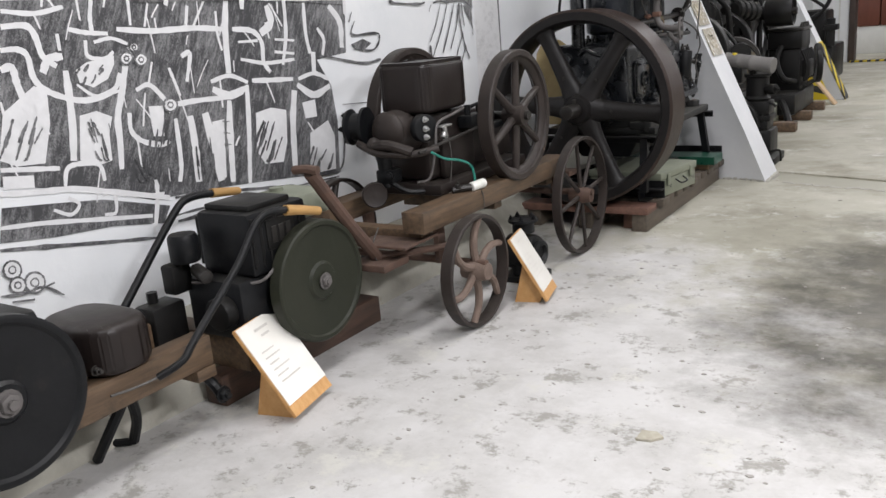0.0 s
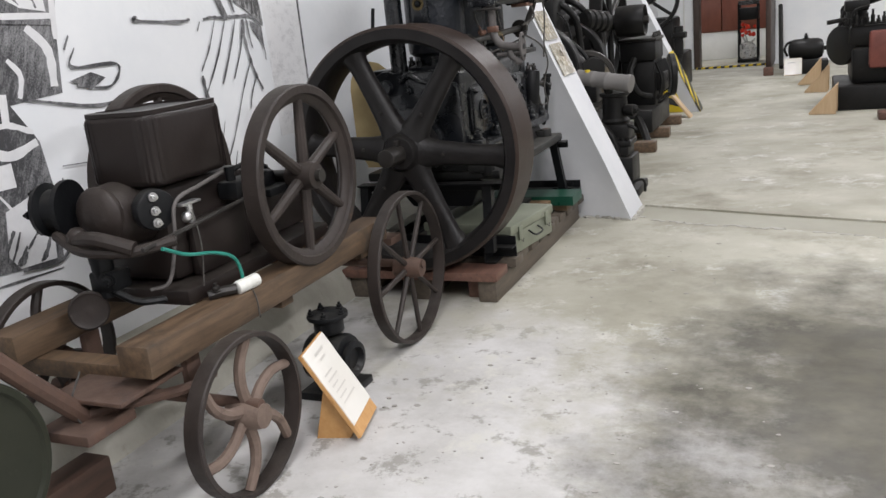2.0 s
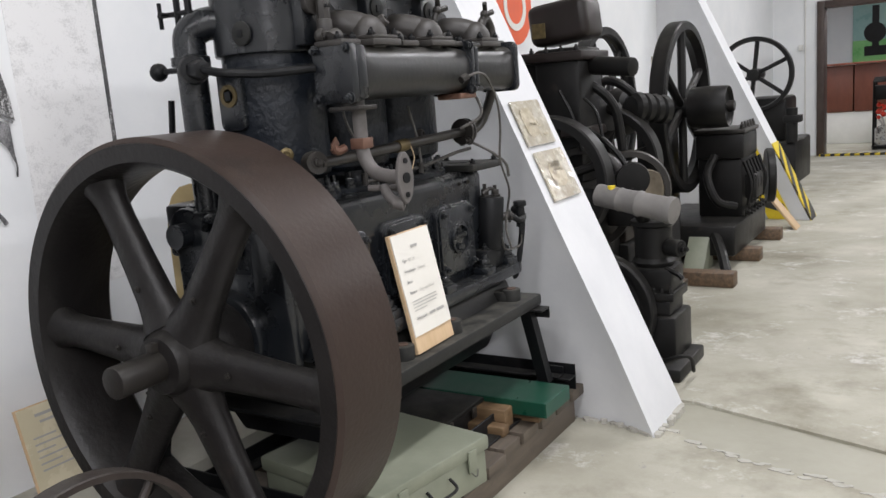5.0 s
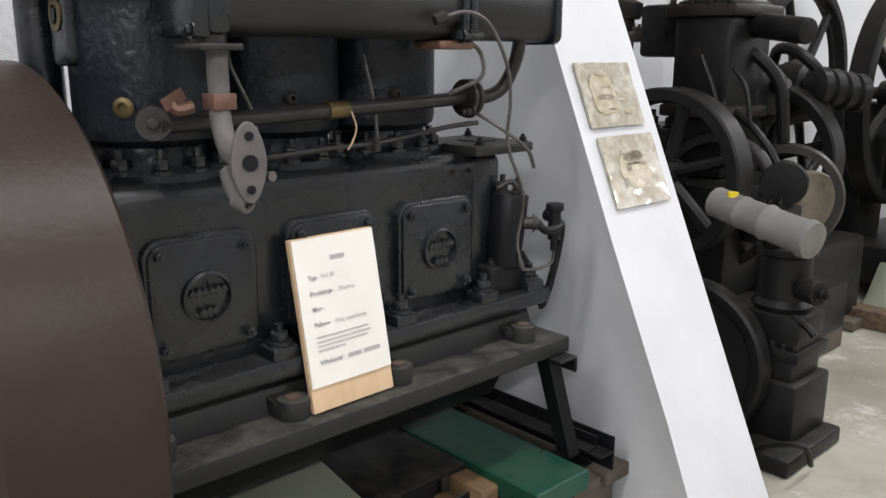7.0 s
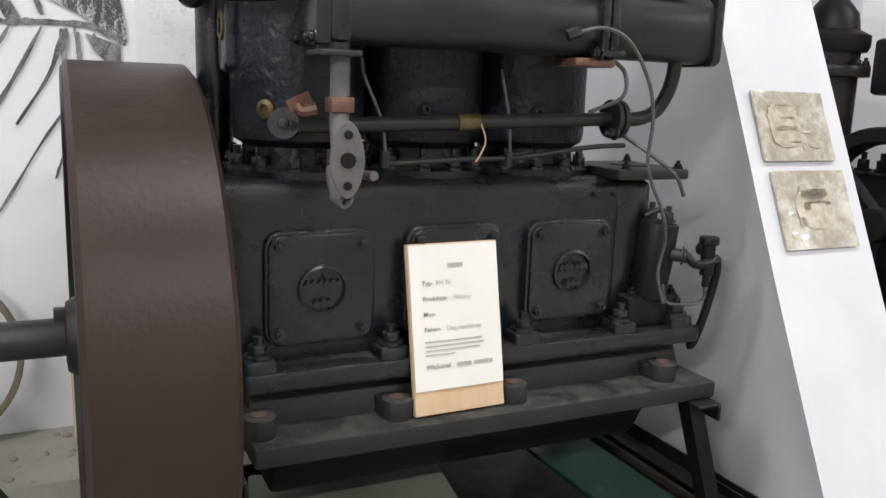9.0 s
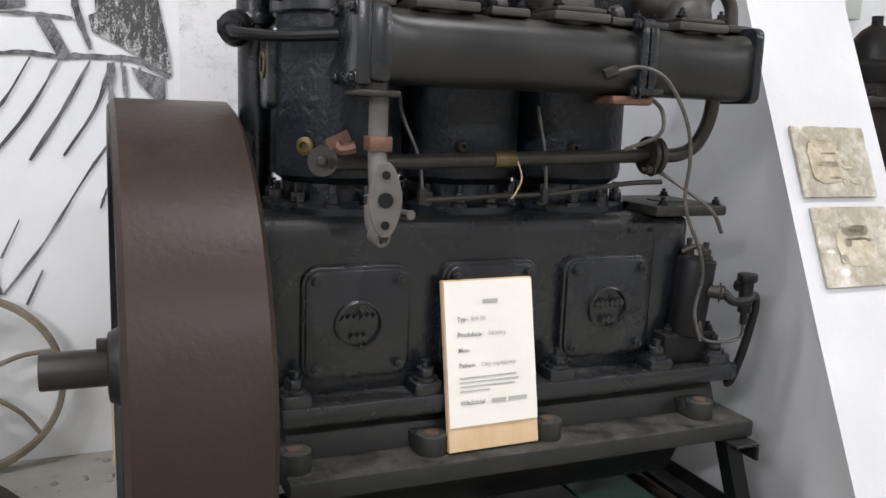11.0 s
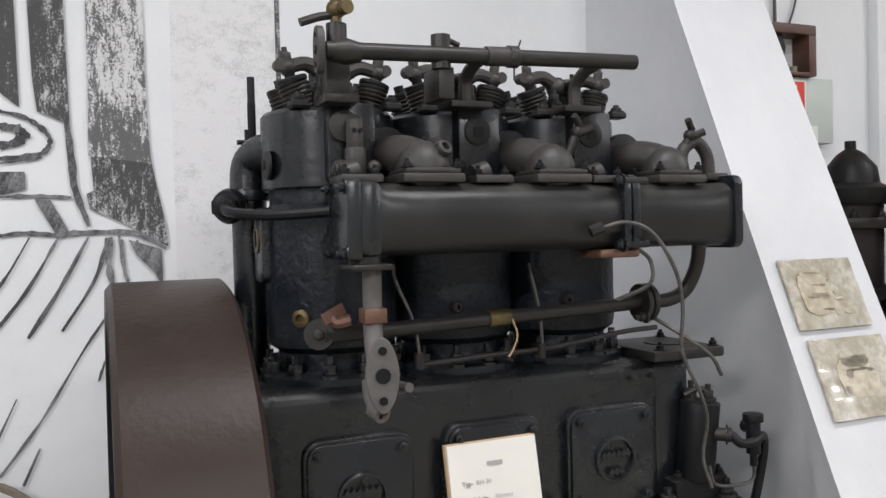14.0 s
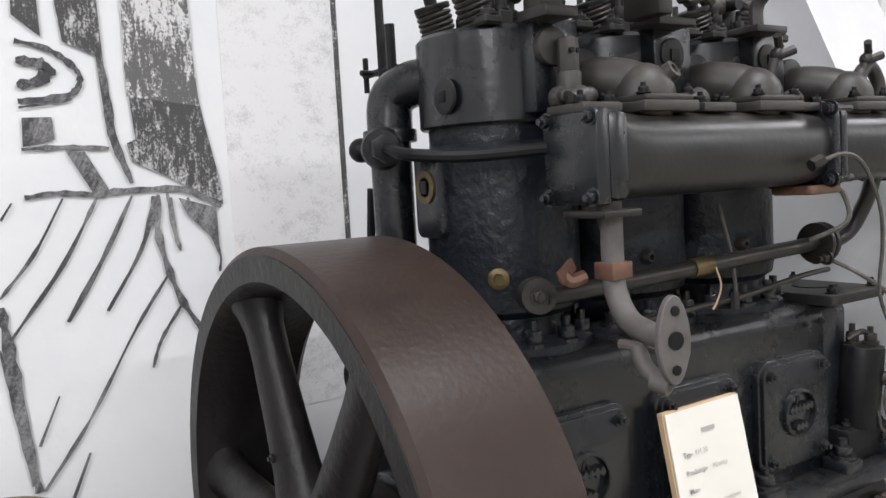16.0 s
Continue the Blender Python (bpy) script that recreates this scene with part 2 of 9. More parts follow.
M["paper"] = material("cream_paper_in_sleeve", (0.74, 0.72, 0.66), (0.79, 0.77, 0.715), rough=0.22, scale=3, bump=0.12, bump_scale=9, bump_dist=0.004, coat=0.5)
M["paper_yellow"] = material("yellowed_paper", (0.60, 0.54, 0.38), (0.68, 0.62, 0.46), rough=0.3, scale=3, bump=0.12, bump_scale=9, bump_dist=0.004, coat=0.4)
M["ink"] = material("grey_ink", (0.19, 0.19, 0.19), (0.26, 0.26, 0.26), rough=0.6)
M["ink_faint"] = material("faded_ink", (0.48, 0.46, 0.42), (0.56, 0.54, 0.50), rough=0.6)
M["ink_light"] = material("pale_ink", (0.34, 0.335, 0.32), (0.42, 0.41, 0.39), rough=0.6)
M["green_sheet"] = material("green_enamel", (0.004, 0.046, 0.028), (0.008, 0.066, 0.040), rough=0.30, scale=5, spots=(0.02, 0.06, 0.04), spot_scale=8, spot_amount=0.36, bump=0.1)
M["olive_case"] = material("pale_olive_case_paint", (0.185, 0.20, 0.15), (0.235, 0.25, 0.19), rough=0.5, scale=5, spots=(0.30, 0.30, 0.25), spot_scale=7, spot_amount=0.36, bump=0.2)
M["photo"] = material("faded_photo_print", (0.25, 0.215, 0.155), (0.54, 0.50, 0.40), rough=0.26, scale=24, mix=0.9, spots=(0.62, 0.60, 0.54), spot_scale=11, spot_amount=0.50, bump=0.4, bump_scale=24, bump_dist=0.006, coat=0.6)
M["photo_light"] = material("faded_photo_subject", (0.36, 0.31, 0.215), (0.58, 0.52, 0.40), rough=0.26, scale=30, mix=0.8, spots=(0.2, 0.15, 0.09), spot_scale=28, spot_amount=0.40, coat=0.6, bump=0.4, bump_scale=24, bump_dist=0.006)
M["photo_dark"] = material("dark_photo_print", (0.12, 0.10, 0.07), (0.26, 0.225, 0.165), rough=0.26, scale=34, mix=0.9, spots=(0.36, 0.32, 0.25), spot_scale=30, spot_amount=0.42, coat=0.6, bump=0.4, bump_scale=24, bump_dist=0.006)
M["yellow"] = material("hazard_yellow_paint", (0.62, 0.46, 0.02), (0.72, 0.55, 0.03), rough=0.5, scale=8, spots=(0.25, 0.2, 0.05), spot_scale=12, spot_amount=0.3)
M["black_paint"] = material("hazard_black_paint", (0.02, 0.02, 0.02), (0.035, 0.035, 0.035), rough=0.5, scale=8)
M["hose_green"] = material("green_rubber_hose", (0.01, 0.16, 0.12), (0.02, 0.22, 0.17), rough=0.4, scale=20)
M["white_plastic"] = material("white_fitting", (0.6, 0.6, 0.55), (0.72, 0.72, 0.68), rough=0.4, scale=20)
M["tan_sheet"] = material("tan_cardboard", (0.38, 0.29, 0.14), (0.48, 0.38, 0.20), rough=0.8, scale=6)
M["grey_muffler"] = material("grey_silencer_paint", (0.13, 0.125, 0.12), (0.20, 0.19, 0.18), rough=0.7, scale=10, mix=0.9, spots=(0.07, 0.06, 0.055), spot_scale=9, spot_amount=0.42)
M["dark_machine"] = material("dark_machine_paint", (0.0055, 0.0055, 0.0056), (0.0135, 0.0130, 0.0125), rough=0.42, scale=10, mix=0.9, spots=(0.0360, 0.0300, 0.0252), spot_scale=8, spot_amount=0.38, bump=0.3, bump_scale=45, spec=0.22)
M["red_rust_paint"] = material("red_oxide_paint", (0.13, 0.035, 0.025), (0.19, 0.055, 0.04), rough=0.55, scale=8, spots=(0.05, 0.03, 0.03), spot_scale=5, spot_amount=0.35)
M["sign_red"] = material("red_sign_enamel", (0.62, 0.035, 0.015), (0.68, 0.05, 0.02), rough=0.35, scale=4)
M["sign_orange"] = material("orange_red_disc_paint", (0.72, 0.10, 0.03), (0.78, 0.13, 0.04), rough=0.4, scale=4)
M["sign_white"] = material("white_sign_enamel", (0.72, 0.72, 0.68), (0.78, 0.78, 0.74), rough=0.4, scale=4)
M["cabinet_grey"] = material("pale_grey_green_cabinet", (0.52, 0.56, 0.52), (0.57, 0.61, 0.57), rough=0.5, scale=4)
M["board_dark"] = material("dark_green_board", (0.035, 0.05, 0.04), (0.05, 0.07, 0.055), rough=0.5, scale=5)
M["frame_brown"] = material("brown_wood_frame", (0.07, 0.03, 0.02), (0.12, 0.055, 0.035), rough=0.5, scale=14)
M["door_brown"] = material("brown_door_paint", (0.045, 0.030, 0.024), (0.07, 0.048, 0.04), rough=0.5, scale=8)
M["counter"] = wood_material("red_brown_counter_panel", (0.13, 0.038, 0.022), (0.20, 0.065, 0.038), grain=(10, 10, 3), rough=0.4)
M["poster_green"] = material("green_poster_print", (0.12, 0.42, 0.12), (0.30, 0.62, 0.22), rough=0.3, scale=4, mix=0.9)
M["poster_sky"] = material("blue_green_poster_print", (0.22, 0.42, 0.40), (0.35, 0.55, 0.50), rough=0.3, scale=4, mix=0.9)
M["wire"] = material("dull_wire", (0.062, 0.059, 0.056), (0.115, 0.108, 0.10), rough=0.5, metal=0.3, scale=60)
M["thin_wheel"] = material("tan_grey_thin_wheel_paint", (0.16, 0.13, 0.09), (0.27, 0.23, 0.17), rough=0.65, scale=18, mix=0.9, spots=(0.08, 0.06, 0.045), spot_scale=14, spot_amount=0.4)


def floor_material():
    m = bpy.data.materials.new("stained_concrete_floor")
    m.use_nodes = True
    nt = m.node_tree
    N, L = nt.nodes, nt.links
    bs = N["Principled BSDF"]
    geo = N.new("ShaderNodeNewGeometry")

    def nz(scale, detail=8, rough=0.6, vec=None):
        n = N.new("ShaderNodeTexNoise")
        n.inputs["Scale"].default_value, n.inputs["Detail"].default_value, n.inputs["Roughness"].default_value = scale, detail, rough
        L.new(vec or geo.outputs["Position"], n.inputs["Vector"])
        return n.outputs["Fac"]

    def ramp(fac, p0, p1, c0=(0, 0, 0), c1=(1, 1, 1)):
        r = N.new("ShaderNodeValToRGB")
        r.color_ramp.elements[0].position, r.color_ramp.elements[1].position = p0, p1
        r.color_ramp.elements[0].color, r.color_ramp.elements[1].color = (*c0, 1), (*c1, 1)
        L.new(fac, r.inputs["Fac"])
        return r.outputs["Color"]

    def blend(fac, a, b):
        x = N.new("ShaderNodeMix")
        x.data_type = "RGBA"
        L.new(fac, x.inputs["Factor"])
        for key, v in (("A", a), ("B", b)):
            if isinstance(v, tuple):
                x.inputs[key].default_value = (*v, 1)
            else:
                L.new(v, x.inputs[key])
        return x.outputs["Result"]

    def mathn(op, a, b):
        x = N.new("ShaderNodeMath")
        x.operation = op
        for i, v in enumerate((a, b)):
            if isinstance(v, float):
                x.inputs[i].default_value = v
            else:
                L.new(v, x.inputs[i])
        return x.outputs[0]

    base = ramp(nz(1.3, 9), 0.32, 0.68, (0.275, 0.262, 0.205), (0.465, 0.45, 0.38))
    stained = blend(ramp(nz(0.75, 10, 0.68), 0.52, 0.66), base, (0.20, 0.185, 0.135))
    # whitewash spilled over the slab along the wall
    sep = N.new("ShaderNodeSeparateXYZ")
    L.new(geo.outputs["Position"], sep.inputs[0])
    reach = mathn("ADD", mathn("MULTIPLY", sep.outputs["X"], 0.27), mathn("MULTIPLY", sep.outputs["Y"], 0.36))
    reach = mathn("ADD", reach, mathn("MULTIPLY", nz(1.7, 11, 0.72), 1.9))
    dust = ramp(mathn("MULTIPLY", reach, 0.25), 0.475, 0.565, (1, 1, 1), (0, 0, 0))
    # old oil stain in the aisle
    ex = mathn("MULTIPLY", mathn("SUBTRACT", sep.outputs["X"], 2.95), 0.82)
    ey = mathn("MULTIPLY", mathn("SUBTRACT", sep.outputs["Y"], 1.85), 0.58)
    far = mathn("ADD", mathn("MULTIPLY", ex, ex), mathn("MULTIPLY", ey, ey))
    oil = ramp(mathn("ADD", mathn("MULTIPLY", far, 0.40), mathn("MULTIPLY", nz(2.0, 10, 0.7), 0.95)), 0.58, 0.90, (1, 1, 1), (0, 0, 0))
    speck = ramp(nz(5.5, 11, 0.78), 0.545, 0.60)
    white = blend(speck, blend(ramp(nz(2.6, 10, 0.7), 0.42, 0.62), (0.54, 0.53, 0.515), (0.43, 0.42, 0.40)), (0.29, 0.28, 0.255))
    col = blend(dust, stained, white)
    col = blend(ramp(nz(2.4, 12, 0.8), 0.55, 0.63), col, (0.53, 0.52, 0.475))
    pits = ramp(nz(26, 5, 0.6), 0.66, 0.72)
    col = blend(pits, col, (0.30, 0.29, 0.265))
    col = blend(mathn("MULTIPLY", oil, 0.9), col, blend(ramp(nz(6, 8), 0.4, 0.7), (0.040, 0.036, 0.025), (0.105, 0.096, 0.070)))
    L.new(col, bs.inputs["Base Color"])
    L.new(ramp(nz(2.2), 0.3, 0.7, (0.5, 0.5, 0.5), (0.8, 0.8, 0.8)), bs.inputs["Roughness"])
    bp = N.new("ShaderNodeBump")
    bp.inputs["Strength"].default_value, bp.inputs["Distance"].default_value = 0.35, 0.006
    L.new(mathn("ADD", nz(24, 8, 0.7), mathn("MULTIPLY", nz(5, 8, 0.7), 0.8)), bp.inputs["Height"])
    L.new(bp.outputs["Normal"], bs.inputs["Normal"])
    return m


M["floor"] = floor_material()
M["strip"] = material("smooth_grey_green_screed", (0.27, 0.26, 0.205), (0.36, 0.35, 0.29), rough=0.55, scale=3, mix=0.9, spots=(0.44, 0.42, 0.36), spot_scale=5, spot_amount=0.38, bump=0.3, bump_scale=30, bump_dist=0.003)
M["chipped"] = material("pale_broken_concrete", (0.33, 0.32, 0.28), (0.47, 0.455, 0.41), rough=0.9, scale=20, mix=0.9, bump=0.6, bump_scale=60, bump_dist=0.004)
M["grit"] = material("floor_grit", (0.26, 0.25, 0.225), (0.42, 0.40, 0.37), rough=0.9, scale=9, mix=0.9)
M["stone_chip"] = material("yellowish_stone", (0.34, 0.315, 0.25), (0.42, 0.395, 0.32), rough=0.9, scale=40)
M["ledge"] = material("bare_concrete_ledge", (0.30, 0.29, 0.245), (0.44, 0.425, 0.37), rough=0.85, scale=5, mix=0.9, spots=(0.22, 0.20, 0.15), spot_scale=7, spot_amount=0.38, bump=0.6, bump_scale=30, bump_dist=0.006)


# ---- building helpers ----
def merge(bm, tmp):
    me = bpy.data.meshes.new("tmp")
    tmp.to_mesh(me)
    bm.from_mesh(me)
    bpy.data.meshes.remove(me)
    tmp.free()


def bx(bm, lo, hi, bev=0.0, seg=2, m=None):
    t = bmesh.new()
    bmesh.ops.create_cube(t, size=1)
    for v in t.verts:
        v.co = Vector([(lo[i] + hi[i]) / 2 + v.co[i] * (hi[i] - lo[i]) for i in range(3)])
    if bev:
        bmesh.ops.bevel(t, geom=t.edges[:], offset=bev, segments=seg, affect="EDGES", profile=0.5)
    if m:
        bmesh.ops.transform(t, matrix=m, verts=t.verts[:])
    merge(bm, t)
    return bm


def axis_matrix(p, d):
    """A frame at p whose z points along d."""
    return Matrix.Translation(p) @ Vector(d).to_track_quat("Z", "Y").to_matrix().to_4x4()


def cy(bm, p0, p1, r, r2=None, n=20, bev=0.0):
    p0, p1 = Vector(p0), Vector(p1)
    t = bmesh.new()
    bmesh.ops.create_cone(t, cap_ends=True, segments=n, radius1=r, radius2=r if r2 is None else r2, depth=(p1 - p0).length)
    if bev:
        rim = [e for e in t.edges if len(e.link_faces) == 2 and e.calc_face_angle(0) > 0.9]
        bmesh.ops.bevel(t, geom=rim, offset=bev, segments=2, affect="EDGES", profile=0.5)
    bmesh.ops.transform(t, matrix=axis_matrix((p0 + p1) / 2, p1 - p0), verts=t.verts[:])
    merge(bm, t)
    return bm


def nut(bm, p, d, r, h):
    """A hexagon nut with its stud, standing on p along d."""
    p, d = Vector(p), Vector(d).normalized()
    cy(bm, p, p + d * h * 0.25, r * 1.35, n=14)
    cy(bm, p + d * h * 0.2, p + d * h, r, n=6, bev=r * 0.12)
    cy(bm, p + d * h, p + d * h * 1.6, r * 0.5, n=8)
    return bm


def lathe(bm, prof, c, d, n=40, closed=False):
    """Turns a profile of (radius, height) round the axis d through c."""
    m = axis_matrix(c, d)
    rings = []
    for r, h in prof:
        rings.append([bm.verts.new(m @ Vector((r * math.cos(2 * math.pi * i / n), r * math.sin(2 * math.pi * i / n), h))) for i in range(n)])
    pairs = list(zip(rings, rings[1:])) + ([(rings[-1], rings[0])] if closed else [])
    for a, b in pairs:
        for i in range(n):
            bm.faces.new((a[i], a[(i + 1) % n], b[(i + 1) % n], b[i]))
    if not closed:
        for ring, flip in ((rings[0], True), (rings[-1], False)):
            bm.faces.new(ring[::-1] if flip else ring)
    return bm


def smooth_path(pts, steps=5):
    pts = [Vector(p) for p in pts]
    if len(pts) < 3:
        return pts
    q = [2 * pts[0] - pts[1], *pts, 2 * pts[-1] - pts[-2]]
    out = []
    for i in range(1, len(q) - 2):
        a, b, c, d = q[i - 1:i + 3]
        for k in range(steps):
            t = k / steps
            out.append(0.5 * ((2 * b) + (c - a) * t + (2 * a - 5 * b + 4 * c - d) * t * t + (3 * b - a - 3 * c + d) * t ** 3))
    return out + [pts[-1]]


def tube(bm, pts, r, n=10, steps=5, r_end=None):
    path = smooth_path(pts, steps)
    rings, up = [], Vector((0.13, 0.21, 0.97)).normalized()
    for i, p in enumerate(path):
        d = (path[min(i + 1, len(path) - 1)] - path[max(i - 1, 0)]).normalized()
        a = d.cross(up)
        if a.length < 0.05:
            a = d.cross(Vector((1, 0, 0)))
        a.normalize()
        up = a.cross(d).normalized()
        rr = r if r_end is None else r + (r_end - r) * i / (len(path) - 1)
        rings.append([bm.verts.new(p + a * rr * math.cos(2 * math.pi * k / n) + up * rr * math.sin(2 * math.pi * k / n)) for k in range(n)])
    for a, b in zip(rings, rings[1:]):
        for k in range(n):
            bm.faces.new((a[k], a[(k + 1) % n], b[(k + 1) % n], b[k]))
    bm.faces.new(rings[0][::-1])
    bm.faces.new(rings[-1])
    return bm


def ball(bm, c, r, scale=(1, 1, 1), n=16):
    t = bmesh.new()
    bmesh.ops.create_uvsphere(t, u_segments=n, v_segments=max(6, n // 2), radius=r)
    for v in t.verts:
        v.co = Vector([c[i] + v.co[i] * scale[i] for i in range(3)])
    merge(bm, t)
    return bm


def prism(bm, poly, axis, lo, hi, bev=0.0, seg=2):
    """Extrudes a polygon along x, y or z; its two numbers are the other two coordinates in order."""
    def at(p, h):
        return {"x": (h, *p), "y": (p[0], h, p[1]), "z": (*p, h)}[axis]
    t = bmesh.new()
    a = [t.verts.new(at(p, lo)) for p in poly]
    b = [t.verts.new(at(p, hi)) for p in poly]
    t.faces.new(a[::-1])
    t.faces.new(b)
    for i in range(len(poly)):
        j = (i + 1) % len(poly)
        t.faces.new((a[i], a[j], b[j], b[i]))
    bmesh.ops.recalc_face_normals(t, faces=t.faces[:])
    if bev:
        bmesh.ops.bevel(t, geom=t.edges[:], offset=bev, segments=seg, affect="EDGES", profile=0.5)
    merge(bm, t)
    return bm


def rounded(w, h, r, n=5, c=(0, 0)):
    pts = []
    for k, (sx, sy) in enumerate(((1, 1), (-1, 1), (-1, -1), (1, -1))):
        for i in range(n + 1):
            a = math.pi / 2 * (k + i / n)
            pts.append((c[0] + sx * (w / 2 - r) + r * math.cos(a), c[1] + sy * (h / 2 - r) + r * math.sin(a)))
    return pts


def helix(bm, c, d, r, height, turns, wire, n=6):
    m = axis_matrix(c, d)
    pts = [m @ Vector((r * math.cos(a), r * math.sin(a), height * k / (turns * 12))) for k in range(turns * 12 + 1) for a in [k * math.pi / 6]]
    return tube(bm, pts, wire, n=n, steps=1)


def mesh_of(name, bm, mat, angle=0.6):
    bmesh.ops.recalc_face_normals(bm, faces=bm.faces[:])
    for f in bm.faces:
        f.smooth = True
    for e in bm.edges:
        if len(e.link_faces) == 2:
            e.smooth = e.calc_face_angle(0) < angle
    me = bpy.data.meshes.new(name)
    bm.to_mesh(me)
    bm.free()
    me.materials.append(mat)
    return me


def root_of(ob):
    while ob.parent:
        ob = ob.parent
    return ob


def thing(name, at, label, category, group="", kind=""):
    ob = new(name)
    ob.empty_display_size = 0.1
    ob.location = at
    return tagged(ob, label, category, group, kind)


def part(name, bm, mat, parent, label=""):
    """Links a bmesh, given in world coordinates, as one mesh object under a thing or a part."""
    bmesh.ops.translate(bm, verts=bm.verts[:], vec=-Vector(root_of(parent).location))
    ob = new(name, mesh_of(name, bm, M[mat]))
    ob.parent = parent
    return tagged(ob, label)


def solid(name, bm, mat, at, label="", category="", group="", kind=""):
    """A top-level thing of one mesh."""
    bmesh.ops.translate(bm, verts=bm.verts[:], vec=-Vector(at))
    ob = new(name, mesh_of(name, bm, M[mat]))
    ob.location = at
    return tagged(ob, label, category, group, kind)


def B():
    return bmesh.new()


# ---- the hall ----
def structure(name, bm, mat, label="", category=""):
    return solid(name, bm, mat, (0, 0, 0), label, category, kind="structure")


X1, Y0, Y1, H = 7.5, -5.0, 14.7, 3.5
# two floor slabs and the sunken strip between them
bm = B()
EDGE = [(X1 - (X1 - 2.29) * k / 40, 2.42 + (3.94 - 2.42) * k / 40) for k in range(40)] + [(2.29 - 0.535 * k / 8, 3.94 + 0.129 * k / 8) for k in range(8)] + [(1.756, 4.069), (1.66, 4.11), (1.552, 4.169), (1.475, 4.235), (1.12, 4.26), (-0.3, 4.30)]
EDGE = [(x, y + (random.uniform(-0.012, 0.012) if 1.5 < x < X1 else 0.0)) for x, y in EDGE]
prism(bm, [(-0.3, Y0), (X1, Y0)] + EDGE, "z", -0.2, 0.0)
structure("floor", bm, "floor", "worn grey concrete floor with whitewash spills and brown stains", "floor")
bm = B()
prism(bm, EDGE[::-1] + [(X1, 2.79), (2.3, 4.27), (1.53, 4.52), (-0.3, 4.6)], "z", -0.2, -0.014)
structure("floor_strip", bm, "strip", "shallow sunken strip across the concrete floor", "floor")
bm = B()
prism(bm, [(-0.3, 4.6), (1.53, 4.52), (2.3, 4.27), (X1, 2.79), (X1, 19.5), (-0.3, 19.5)], "z", -0.2, -0.002)
structure("floor_far", bm, "floor", "stained greenish grey concrete floor slab", "floor")
bm = B()
prism(bm, [(0.0, -0.1), (0.42, -0.1), (0.36, 0.12), (0.30, 0.19), (0.0, 0.225)], "y", Y0, 4.27)
structure("ledge", bm, "ledge", "low bare concrete ledge along the wall foot", "ledge")
bm = B()
for k in range(40):
    x, y, r = random.uniform(0.04, 0.28), random.uniform(1.6, 2.9), random.choice((0.004, 0.006, 0.008, 0.012))
    ball(bm, (x, y, 0.225 - 0.117 * x), r, (1, random.uniform(0.8, 1.5), 0.7), n=8)
solid("ledge_rubble", bm, "grit", (0, 0, 0), "grey plaster crumbs lying on the wall ledge", "rubble", kind="stuff")
structure("wall_west", bx(B(), (-0.3, Y0, -0.2), (0, 19.5, H)), "wall", "white painted plaster wall with a painted mural", "wall")
# east and south walls are unseen additions, darkened against bounced light
structure("unseen_wall_east", bx(B(), (X1, Y0, -0.2), (X1 + 0.3, 19.5, H)), "ceiling", "unseen wall added to close the hall, greyed to cut bounce light", "wall")
structure("unseen_wall_south", bx(B(), (-0.3, Y0 - 0.3, -0.2), (X1 + 0.3, Y0, H)), "ceiling", "unseen wall added to close the hall, greyed to cut bounce light", "wall")
DX0, DX1, DH = 0.66, 1.86, 2.17
bm = B()
bx(bm, (0.0, Y1, -0.2), (DX0, Y1 + 0.25, H))
bx(bm, (DX1, Y1, -0.2), (X1, Y1 + 0.25, H))
bx(bm, (DX0, Y1, DH), (DX1, Y1 + 0.25, H))
structure("wall_north", bm, "wall", "white end wall with a doorway", "wall")
structure("wall_back_room", bx(B(), (-0.3, 19.5, -0.2), (X1 + 0.3, 19.8, H)), "wall", "pale wall of the room beyond the doorway", "wall")
structure("wall_back_side", bx(B(), (3.6, Y1 + 0.25, -0.2), (3.8, 19.5, H)), "wall", "pale side wall of the room beyond", "wall")
# ceiling is added out of view; its grey limits light bounced down
structure("ceiling", bx(B(), (-0.3, Y0 - 0.3, H), (X1 + 0.3, 19.8, H + 0.2)), "ceiling", "unseen ceiling added over the hall, greyed to cut bounce light", "ceiling")
# chips, grit and small spalls lying on the slab
bm = B()
for k in range(260):
    x, y = random.uniform(0.9, 2.2), random.uniform(-0.9, 4.0)
    if k < 150:
        x, y = random.uniform(0.95, 2.4), random.uniform(-0.8, 2.0)
    r = random.choice((0.002, 0.003, 0.003, 0.004, 0.005, 0.008))
    q = random.uniform(0, 6.28)
    ring = [(x + r * random.uniform(0.6, 1.2) * math.cos(a + q) * 1.5, y + r * random.uniform(0.6, 1.2) * math.sin(a + q)) for a in [i * math.pi / 3.5 for i in range(7)]]
    prism(bm, ring, "z", -0.001, 0.0015 + 0.15 * r)
tagged(solid("floor_grit", bm, "grit", (0, 0, 0), "grey grit and chips scattered on the concrete", "grit", kind="stuff"))
